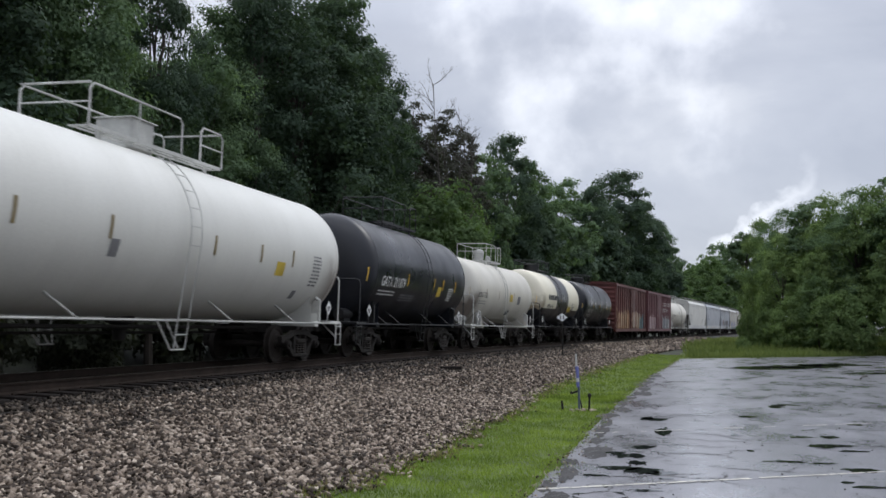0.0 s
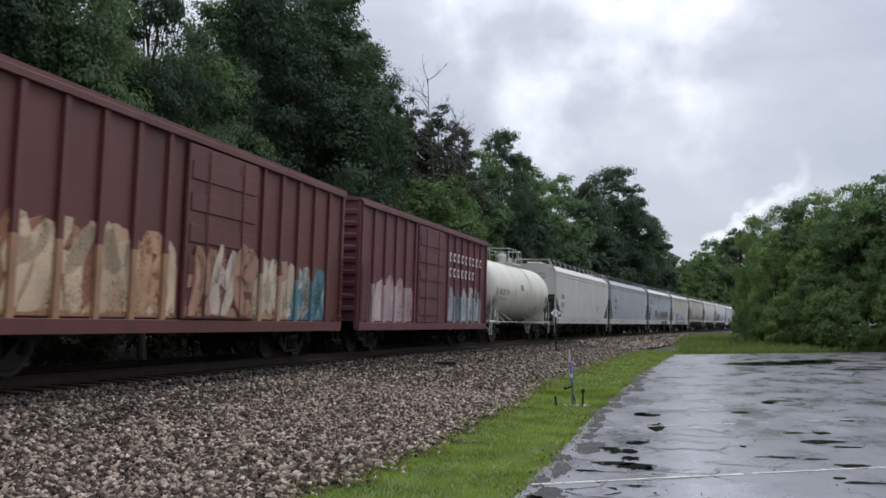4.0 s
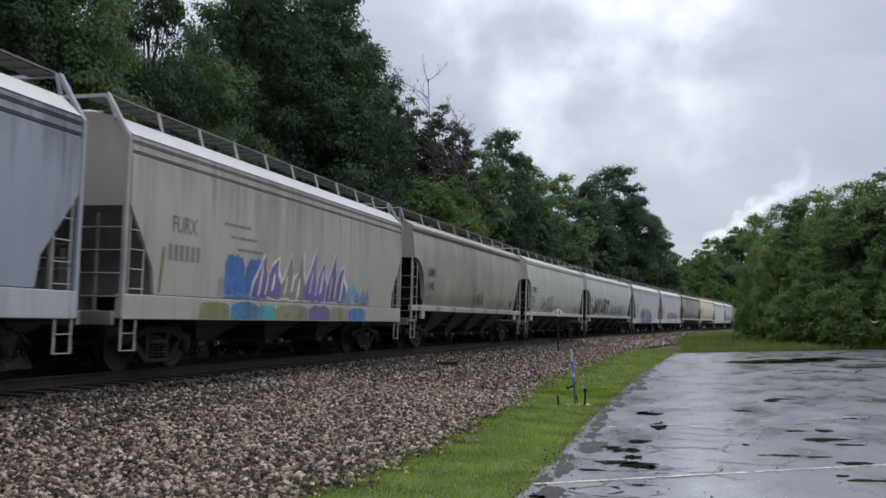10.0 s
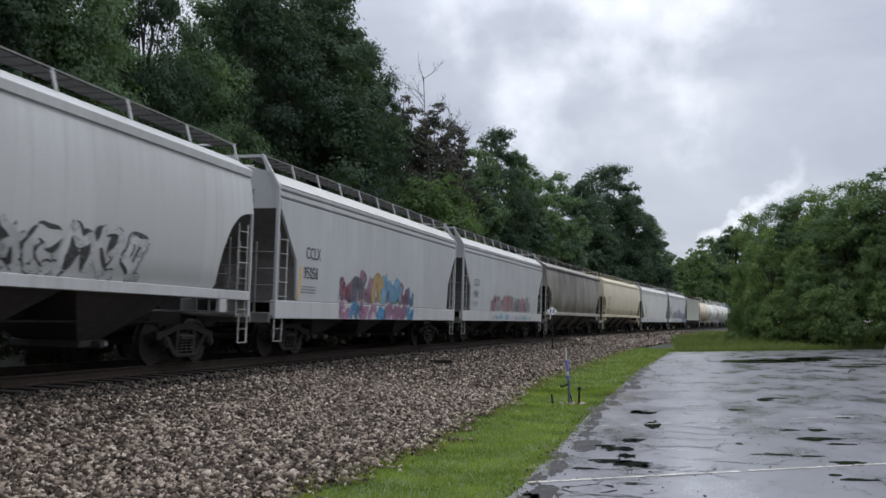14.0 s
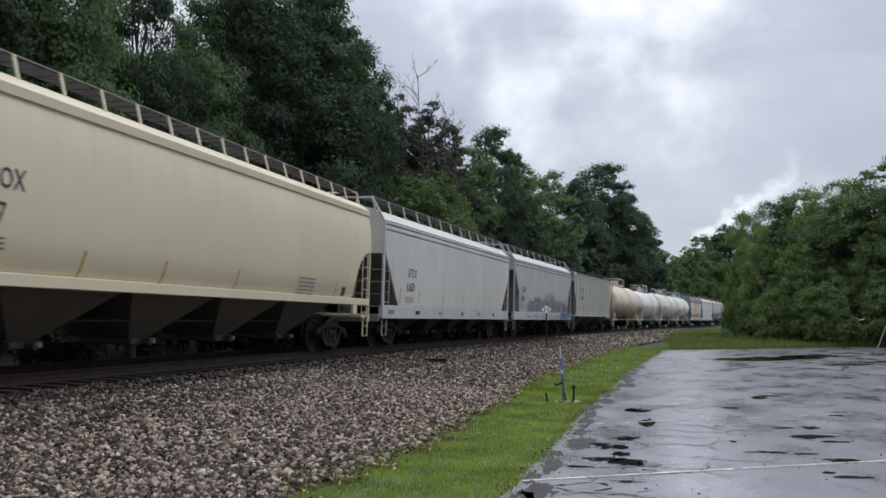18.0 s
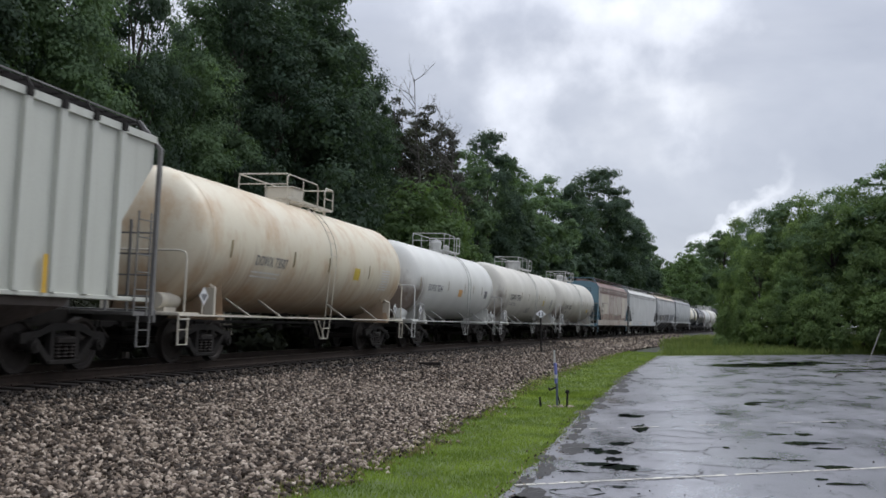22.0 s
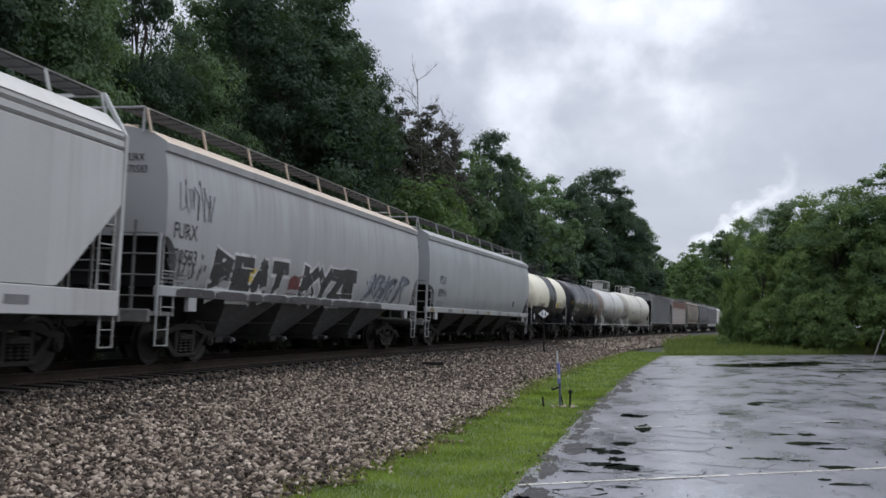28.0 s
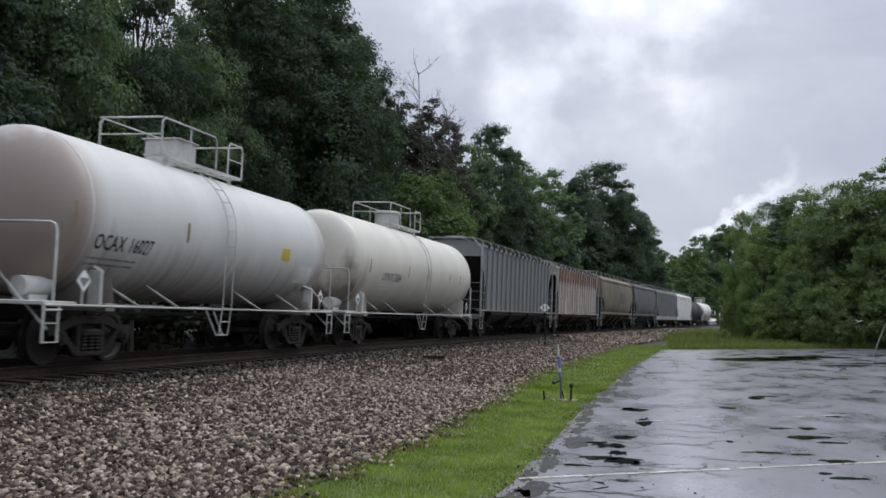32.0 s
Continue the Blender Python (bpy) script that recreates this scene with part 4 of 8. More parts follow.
PROTO = {}


def plant(kind, x, y, tall, wide=1.0, turn=None):
    """A tree of a kind, tall metres high; wide stretches its crown."""
    variant = int(abs(x * 7 + y * 3)) % 2
    key = (kind, variant)
    k = tall / 10.0
    turn = turn if turn is not None else (x * 37 + y * 61) % 360
    m = Matrix.Translation((x, y, height(x, y) - 0.05)) @ pose(0, 0, 0, 0, 0, turn) @ Matrix.Diagonal((k * wide, k * wide, k, 1))
    if key not in PROTO:
        radius, z0, z1, clumps, leaves, leaf, mat, shell, spread, taper = KINDS[kind]
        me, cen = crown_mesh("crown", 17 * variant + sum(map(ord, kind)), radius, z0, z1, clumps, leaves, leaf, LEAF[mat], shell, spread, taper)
        t = thing("bush" if kind in ("bush", "scrub") else "tree", LABELS[kind], "bush" if kind in ("bush", "scrub") else "tree", "trees beside the railway")
        part("crown", me, None, t)
        part("trunk", trunk_mesh(variant, z1 * 0.8, 0.16 if kind not in ("bush", "scrub") else 0.09, cen, 26 if kind == "withered" else 14, BARK), None, t)
        t.matrix_basis = m
        PROTO[key] = t
        return t
    src = PROTO[key]
    keep = src.matrix_basis.copy()
    src.matrix_basis = Matrix.Identity(4)
    made = copy_thing(src, m)
    src.matrix_basis = keep
    return made


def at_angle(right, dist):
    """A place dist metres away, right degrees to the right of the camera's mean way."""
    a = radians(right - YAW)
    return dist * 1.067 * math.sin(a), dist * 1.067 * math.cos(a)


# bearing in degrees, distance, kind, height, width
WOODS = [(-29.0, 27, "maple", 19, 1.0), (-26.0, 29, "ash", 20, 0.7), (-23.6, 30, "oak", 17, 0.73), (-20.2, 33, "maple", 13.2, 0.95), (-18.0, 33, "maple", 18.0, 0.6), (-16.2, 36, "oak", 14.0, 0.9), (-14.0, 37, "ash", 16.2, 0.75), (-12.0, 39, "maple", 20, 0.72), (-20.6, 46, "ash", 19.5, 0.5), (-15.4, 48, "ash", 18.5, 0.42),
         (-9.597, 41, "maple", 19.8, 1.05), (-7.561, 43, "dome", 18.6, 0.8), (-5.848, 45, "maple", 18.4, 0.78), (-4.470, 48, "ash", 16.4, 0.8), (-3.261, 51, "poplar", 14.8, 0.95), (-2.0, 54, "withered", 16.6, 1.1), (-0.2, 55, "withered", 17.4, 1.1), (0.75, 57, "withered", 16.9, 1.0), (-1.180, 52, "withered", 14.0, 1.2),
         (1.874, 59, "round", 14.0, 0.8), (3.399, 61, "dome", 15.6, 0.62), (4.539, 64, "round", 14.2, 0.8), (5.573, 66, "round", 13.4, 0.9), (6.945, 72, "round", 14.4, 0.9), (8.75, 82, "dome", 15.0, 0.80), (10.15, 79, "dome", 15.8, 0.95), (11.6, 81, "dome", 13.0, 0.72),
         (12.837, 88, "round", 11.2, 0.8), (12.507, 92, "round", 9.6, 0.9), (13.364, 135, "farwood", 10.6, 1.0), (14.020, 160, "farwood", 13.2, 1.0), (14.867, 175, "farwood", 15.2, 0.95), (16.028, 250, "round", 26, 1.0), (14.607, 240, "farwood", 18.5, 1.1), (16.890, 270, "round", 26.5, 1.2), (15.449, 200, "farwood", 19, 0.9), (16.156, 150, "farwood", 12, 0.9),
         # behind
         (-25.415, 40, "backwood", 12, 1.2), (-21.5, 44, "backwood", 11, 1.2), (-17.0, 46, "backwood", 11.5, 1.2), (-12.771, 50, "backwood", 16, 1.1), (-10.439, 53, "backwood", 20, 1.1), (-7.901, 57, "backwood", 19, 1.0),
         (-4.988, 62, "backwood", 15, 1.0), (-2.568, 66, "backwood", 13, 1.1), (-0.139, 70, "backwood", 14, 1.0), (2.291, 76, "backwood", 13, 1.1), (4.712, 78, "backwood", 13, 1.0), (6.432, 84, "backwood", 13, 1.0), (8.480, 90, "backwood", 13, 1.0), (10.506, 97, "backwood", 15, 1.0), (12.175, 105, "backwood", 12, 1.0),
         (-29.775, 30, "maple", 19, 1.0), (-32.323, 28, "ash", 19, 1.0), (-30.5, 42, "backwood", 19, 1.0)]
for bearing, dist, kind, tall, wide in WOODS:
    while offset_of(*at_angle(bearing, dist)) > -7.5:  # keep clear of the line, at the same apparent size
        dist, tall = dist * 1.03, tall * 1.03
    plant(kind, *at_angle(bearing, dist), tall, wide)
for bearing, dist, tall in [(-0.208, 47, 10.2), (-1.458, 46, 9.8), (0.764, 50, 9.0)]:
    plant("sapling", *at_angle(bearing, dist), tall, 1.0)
# undergrowth along the far side of the track, its shade painted into the leaves
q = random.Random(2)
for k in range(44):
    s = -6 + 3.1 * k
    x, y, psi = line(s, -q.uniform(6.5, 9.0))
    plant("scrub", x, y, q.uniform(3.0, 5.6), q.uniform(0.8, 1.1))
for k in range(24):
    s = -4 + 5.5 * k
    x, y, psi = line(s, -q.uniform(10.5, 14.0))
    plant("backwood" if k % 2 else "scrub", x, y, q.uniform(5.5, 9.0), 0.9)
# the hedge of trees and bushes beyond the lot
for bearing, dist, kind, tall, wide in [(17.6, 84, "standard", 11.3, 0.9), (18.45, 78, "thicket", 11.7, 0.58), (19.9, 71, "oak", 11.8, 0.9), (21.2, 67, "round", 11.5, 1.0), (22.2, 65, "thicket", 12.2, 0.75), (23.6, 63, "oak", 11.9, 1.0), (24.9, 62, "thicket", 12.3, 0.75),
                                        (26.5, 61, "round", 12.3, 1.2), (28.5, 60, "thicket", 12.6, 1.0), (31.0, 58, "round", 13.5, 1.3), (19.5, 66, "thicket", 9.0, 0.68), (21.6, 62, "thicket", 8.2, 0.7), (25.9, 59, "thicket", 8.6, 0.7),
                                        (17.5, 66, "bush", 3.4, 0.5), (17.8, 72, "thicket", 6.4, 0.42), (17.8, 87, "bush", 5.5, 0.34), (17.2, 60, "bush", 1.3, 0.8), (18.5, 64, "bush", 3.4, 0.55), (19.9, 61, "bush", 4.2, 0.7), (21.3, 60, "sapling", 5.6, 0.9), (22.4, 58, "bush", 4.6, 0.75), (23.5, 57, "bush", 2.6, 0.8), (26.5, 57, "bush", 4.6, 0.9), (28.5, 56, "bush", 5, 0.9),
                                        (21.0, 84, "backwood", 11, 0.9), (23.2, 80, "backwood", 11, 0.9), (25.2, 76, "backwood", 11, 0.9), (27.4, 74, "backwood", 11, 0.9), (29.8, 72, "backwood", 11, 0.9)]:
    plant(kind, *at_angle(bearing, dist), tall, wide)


# ---- rail cars: common parts; each car has y along the track, +x to the camera's side, z = 0 on the rail ----
def stencil(text, size, material, parent, y, z, side_x, squeeze=0.82, label=""):
    """Painted letters on the side, each word a part; side_x(z) is the surface."""
    if " " in text:
        first, rest = text.split(" ", 1)
        ob = stencil(first, size, material, parent, y, z, side_x, squeeze, label)
        wide = max(v.co.y for v in ob.data.vertices)
        return stencil(rest, size, material, parent, wide + 0.42 * size, z, side_x, squeeze, label)
    cu = bpy.data.curves.new("letters", "FONT")
    cu.body, cu.size, cu.resolution_u, cu.offset = text, size / 0.7, 2, size * 0.016
    tmp = bpy.data.objects.new("letters", cu)
    me = bpy.data.meshes.new_from_object(tmp)
    bpy.data.objects.remove(tmp)
    bpy.data.curves.remove(cu)
    n = len(me.vertices)
    co = np.empty(n * 3)
    me.vertices.foreach_get("co", co)
    co = co.reshape(-1, 3)
    out = np.stack([[side_x(z + b) + 0.008 for b in co[:, 1]], y + co[:, 0] * squeeze, z + co[:, 1]], 1)
    me.vertices.foreach_set("co", out.ravel())
    me.materials.clear()
    me.materials.append(material)
    me.name = "lettering"
    me.update()
    return part("lettering", me, None, parent, label or "stencilled lettering " + text)


def patch(g, y0, y1, z0, z1, side_x, lift=0.006, rows=1, mi=0):
    """A painted rectangle that follows the side."""
    zs = [z0 + (z1 - z0) * i / rows for i in range(rows + 1)]
    for a, b in zip(zs, zs[1:]):
        g.face([(side_x(a) + lift, y0, a), (side_x(a) + lift, y1, a), (side_x(b) + lift, y1, b), (side_x(b) + lift, y0, b)], mi)


def marks(parent, y, z, w, h, rows, material, side_x, seed=0, fill=0.5):
    """Small print: rows of plain bars."""
    q = random.Random(seed)
    g = Geo()
    for i in range(rows):
        z0 = z - h * i / rows
        a = y
        while a < y + w:
            b = min(y + w, a + q.uniform(0.06, 0.24))
            patch(g, a, b, z0 - h / rows * fill, z0, side_x, 0.005)
            a = b + q.uniform(0.02, 0.05)
    part("small_print", g, material, parent, "rows of small stencilled print")


def stripe(parent, y, z0, z1, side_x, material=None, lean=0.0, w=0.09):
    g = Geo()
    zs = [z0 + (z1 - z0) * i / 5 for i in range(6)]
    g.loft([[(side_x(z) + 0.006, y + lean * i / 5, z), (side_x(z) + 0.006, y + w + lean * i / 5, z)] for i, z in enumerate(zs)], False)
    part("reflector_stripe", g, material or YELLOW, parent, "reflective stripe")


def panel(parent, y0, y1, z0, z1, side_x, material, label="small painted panel"):
    g = Geo()
    patch(g, y0, y1, z0, z1, side_x, 0.0055, 4)
    part("panel", g, material, parent, label)


def tint(colour):
    """Spray paint, worn thin in patches."""
    name = "spray_%02d_%02d_%02d" % tuple(int(c * 99) for c in colour)
    if name in MATS:
        return MATS[name]
    m = plain(name, colour, 0.5, 0, 0.35, 2.5, 0.02)
    nt = m.node_tree
    wide, fine = noise_node(nt, 2.2, 4.0, (1, 1, 0.6)), noise_node(nt, 16.0, 5.0)
    cover = multiply(nt, multiply(nt, wide.outputs["Fac"], 0.55), multiply(nt, fine.outputs["Fac"], 0.45), "ADD")
    thin, mx = nt.nodes.new("ShaderNodeBsdfTransparent"), nt.nodes.new("ShaderNodeMixShader")
    nt.links.new(span(nt, cover, 0.36, 0.48, 0.35, 0.97), mx.inputs[0])
    nt.links.new(thin.outputs[0], mx.inputs[1])
    nt.links.new(nt.nodes["Principled BSDF"].outputs[0], mx.inputs[2])
    nt.links.new(mx.outputs[0], nt.nodes["Material Output"].inputs[0])
    return m


def graffiti(parent, y0, y1, z0, z1, side_x, fill, edge, seed, letters=5, lean=0.15, fills=None, fat=1.0, rim=0.03):
    """Sprayed block shapes, unreadable: for each an outline behind and a fill."""
    q = random.Random(seed)
    w = (y1 - y0) / letters

    def stroke(g, a, b, wa, wb, lift):
        (ya, za), (yb, zb) = a, b
        L, R = [], []
        dy, dz = yb - ya, zb - za
        ln = math.hypot(dy, dz) or 1
        ny, nz = -dz / ln, dy / ln
        bow = ln * q.uniform(-0.22, 0.22)
        for i in range(8):
            f = i / 7 * 1.16 - 0.08
            arc = bow * math.sin(math.pi * min(1.0, max(0.0, f)))
            yy, zz = ya + dy * f + ny * arc, za + dz * f + nz * arc
            ww = (wa + (wb - wa) * f) * (1 - 0.4 * abs(2 * i / 7 - 1) ** 5)
            for lst, sgn in ((L, 1), (R, -1)):
                py, pz = yy + ny * ww * sgn, min(max(zz + nz * ww * sgn, z0 - 0.03), z1 + 0.08)
                lst.append((side_x(min(max(pz, 1.0), 4.0)) + lift, py, pz))
        g.loft([L, R], False)
    for i in range(letters):
        back, front = Geo(), Geo()
        c = y0 + w * (i + 0.5)
        tall = q.uniform(0.80, 1.0)
        lo, hi = z0 + (z1 - z0) * q.uniform(0.0, 0.10), z0 + (z1 - z0) * tall
        mid = (lo + hi) / 2
        nodes = [(c - w * 0.36 + q.uniform(-.06, .06), lo), (c - w * 0.26 + lean * w, hi), (c + w * 0.02 + lean * w * 0.5, mid + q.uniform(-.2, .2)), (c + w * 0.34 + lean * w, hi - q.uniform(0, .2)),
                 (c + w * 0.34, lo + q.uniform(0, .15)), (c - w * 0.40, mid + q.uniform(-.1, .1)), (c + w * 0.05, lo - q.uniform(0, .05))]
        paths = q.choice([[(0, 1), (1, 2), (2, 3), (3, 4)], [(5, 1), (1, 3), (5, 6), (6, 4), (3, 2)], [(0, 1), (1, 3), (3, 2), (2, 4)], [(1, 5), (5, 6), (6, 3), (2, 4)], [(0, 1), (2, 3), (6, 3), (5, 2)], [(1, 4), (0, 3), (5, 2)]])
        shade = 0.002 * (i % 3)
        for a, b in paths:
            wa, wb = w * q.uniform(0.13, 0.24) * fat, w * q.uniform(0.09, 0.19) * fat
            stroke(back, nodes[a], nodes[b], wa + rim, wb + rim, 0.006 + shade * 0.3)
            stroke(front, nodes[a], nodes[b], wa, wb, 0.010 + shade)
        if edge:
            part("sprayed_outline", back, tint(edge), parent, "sprayed graffiti outline")
        part("sprayed_letter", front, tint(fills if (fills and q.random() < 0.45) else fill), parent, "sprayed graffiti shape")


GLYPHS = {"M": "0,0-0,1 0,1-.5,.3 .5,.3-1,1 1,1-1,0", "Y": "0,1-.5,.5 1,1-.5,.5 .5,.5-.5,0", "A": "0,0-.5,1 .5,1-1,0 .2,.35-.8,.35", "R": "0,0-0,1 0,1-.8,.95 .8,.95-.8,.55 .8,.55-0,.5 .4,.5-1,0", "T": "0,1-1,1 .5,1-.5,0",
          "B": "0,0-0,1 0,1-.8,.8 .8,.8-0,.52 0,.52-.9,.25 .9,.25-0,0", "E": "0,0-0,1 0,1-1,1 0,.5-.8,.5 0,0-1,0", "K": "0,0-0,1 0,.45-1,1 .3,.6-1,0", "Z": "0,1-1,1 1,1-0,0 0,0-1,0"}


def sprayed_word(text, parent, y0, y1, z0, z1, side_x, fill, edge, seed=1, fat=0.17):
    """Big block letters in thick strokes, each with a pale outline behind its fill."""
    q = random.Random(seed)
    w = (y1 - y0) / len(text)
    for i, ch in enumerate(text):
        tall, lean, drop = (z1 - z0) * q.uniform(0.92, 1.06), q.uniform(0.05, 0.2), q.uniform(-0.03, 0.05)
        for name, grow, lift, colour in (("sprayed_outline", 0.06, 0.007, edge), ("sprayed_letter", 0.0, 0.011, fill)):
            g = Geo()
            for n, line_ in enumerate(GLYPHS[ch].split()):
                (ua, va), (ub, vb) = [[float(c) for c in p.split(",")] for p in line_.split("-")]
                ya, yb = (y0 + w * (i + 0.14 + 0.72 * u) + lean * (v - 0.5) for u, v in ((ua, va), (ub, vb)))
                za, zb = (z0 + drop + tall * (0.08 + 0.84 * v) for v in (va, vb))
                ln = math.hypot(yb - ya, zb - za)
                ty, tz = (yb - ya) / ln, (zb - za) / ln
                h = fat * q.uniform(0.9, 1.15) + grow
                L, R = [], []
                for k in range(6):
                    f = -h * 0.8 + (ln + 1.6 * h) * k / 5
                    for lst, sgn in ((L, 1), (R, -1)):
                        z = za + tz * f + sgn * ty * h
                        lst.append((side_x(min(max(z, 1.0), 4.0)) + lift + 0.0006 * n, ya + ty * f - sgn * tz * h, z))
                g.loft([L, R], False)
            part(name, g, tint(colour), parent, "sprayed graffiti letter " + ch if name == "sprayed_letter" else "sprayed graffiti outline")


def flames(parent, y0, y1, z0, z1, side_x, fills, edge, seed, letters=4, lean=0.25, rim=0.07):
    """Spiky sprayed letters: a pale outline, a coloured body with pointed tops, and thin strokes inside."""
    q = random.Random(seed)
    w = (y1 - y0) / letters

    def sheet_of(name, cols, lift, colour, text):
        g = Geo()
        g.loft([[(side_x(min(max(lo + (hi - lo) * r, 1.0), 4.0)) + lift, y + lean * (lo + (hi - lo) * r - z0), lo + (hi - lo) * r) for r in (0, 0.25, 0.5, 0.75, 1)] for y, lo, hi in reversed(cols)], False)
        part(name, g, tint(colour), parent, text)
    for k in range(letters):
        a = y0 + w * k
        tall = (z1 - z0) * q.uniform(0.82, 1.0)
        cols = []
        for f, h in ((0.0, 0.30), (0.10, 0.50), (0.26, 1.0), (0.36, 0.70), (0.46, 0.42), (0.58, 0.62), (0.74, q.uniform(0.8, 1.0)), (0.84, 0.58), (1.0, 0.34)):
            y = a + w * (f + q.uniform(-0.03, 0.03))
            cols.append((y, z0 + tall * q.uniform(0.0, 0.08), z0 + tall * min(1.0, h * q.uniform(0.85, 1.1))))
        mid = a + w / 2
        if edge:
            sheet_of("sprayed_outline", [(mid + (y - mid) * (1 + 1.3 * rim), lo - rim * 0.4, hi + rim) for y, lo, hi in cols], 0.0065 + 0.0004 * (k % 2), edge, "pale sprayed graffiti outline")
        sheet_of("sprayed_letter", cols, 0.0085 + 0.0004 * (k % 2), fills[k % len(fills)], "spiky sprayed graffiti letter")
        for j in range(3):
            b = a + w * (0.2 + 0.27 * j + q.uniform(-0.05, 0.05))
            t0, t1 = z0 + tall * q.uniform(0.05, 0.2), z0 + tall * q.uniform(0.5, 0.72)
            sheet_of("sprayed_stroke", [(b - 0.035, t0, t0 + (t1 - t0) * 0.8), (b, t0, t1), (b + q.uniform(0.03, 0.09), t0 + 0.05, t0 + (t1 - t0) * 0.7)], 0.0105, edge or fills[(k + 1) % len(fills)], "sprayed stroke inside a letter")


def drips(parent, y0, y1, z0, z1, side_x, colours, seed, n=12, lift=0.006):
    """Old washed-out paint: ragged upright patches side by side, in several tones."""
    q = random.Random(seed)
    for k in range(n):
        a = y0 + (y1 - y0) * (k + q.uniform(-0.15, 0.15)) / n
        b = a + (y1 - y0) / n * q.uniform(0.85, 1.25)
        top = z0 + (z1 - z0) * q.choice((0.62, 0.72, 0.8, 1.0))
        g = Geo()
        cols = []
        for i in range(9):
            f = i / 8
            up = z0 + (top - z0) * (1 - 0.22 * abs(2 * f - 1) ** 2 * q.uniform(0.3, 1.3)) + q.uniform(-0.08, 0.05)
            lo = z0 + q.uniform(0, 0.10)
            cols.append([(side_x(lo) + lift + 0.0003 * (k % 4), a + (b - a) * f + q.uniform(-0.02, 0.02), lo + (up - lo) * r) for r in (0, 0.5, 1)])
        g.loft(list(reversed(cols)), False)
        part("washed_paint", g, tint(q.choice(colours)), parent, "washed-out patch of old graffiti")


def smear(parent, y0, y1, z0, z1, side_x, colour, seed, blocks=3, lift=0.0065):
    """Rolled-over blocks of paint with uneven rounded tops and thin gaps, each a part."""
    q = random.Random(seed)
    cuts = [y0] + sorted(y0 + (y1 - y0) * (k + q.uniform(-0.25, 0.25)) / blocks for k in range(1, blocks)) + [y1]
    for a, b in zip(cuts, cuts[1:]):
        g = Geo()
        b -= q.uniform(0.0, 0.06)
        n = 14
        top = z0 + (z1 - z0) * q.uniform(0.86, 1.0)
        lean = q.uniform(-0.02, 0.1) * (z1 - z0)
        cols = []
        for i in range(n + 1):
            f = i / n
            edge = (1 - abs(2 * f - 1) ** q.uniform(3.0, 6.0))
            zt = z0 + (top - z0) * (0.72 + 0.28 * edge) + q.uniform(-0.06, 0.06) * (z1 - z0)
            cols.append([(side_x(z0 + (zt - z0) * r) + lift, a + (b - a) * f + lean * r + q.uniform(-0.01, 0.01), z0 + (zt - z0) * r) for r in (0, 0.33, 0.66, 1.0)])
        g.loft(list(reversed(cols)), False)
        part("sprayed_block", g, tint(colour), parent, "rolled-over block of paint with an uneven top")


def scribble(parent, y0, y1, z0, z1, side_x, colour, seed, n=9, w=0.018):
    """A thin sprayed tag: strokes that follow on one another."""
    q = random.Random(seed)
    pen = []
    for i in range(n):
        a = y0 + (y1 - y0) * (i + 0.5) / n
        pen += [(a + q.uniform(-.09, .09), z0 + (z1 - z0) * (q.uniform(0.0, 0.3) if i % 2 else q.uniform(0.65, 1.0))), (a + q.uniform(-.02, .16), z0 + (z1 - z0) * q.uniform(0.25, 0.7))]
    L, R = [], []
    for k, (y, z) in enumerate(pen):
        (ya, za), (yb, zb) = pen[max(0, k - 1)], pen[min(len(pen) - 1, k + 1)]
        ln = math.hypot(yb - ya, zb - za) or 1
        ny, nz = -(zb - za) / ln * w, (yb - ya) / ln * w
        L.append((side_x(z) + .007, y + ny, z + nz))
        R.append((side_x(z) + .007, y - ny, z - nz))
    g = Geo()
    g.loft([L, R], False)
    part("sprayed_tag", g, tint(colour), parent, "thin sprayed tag")


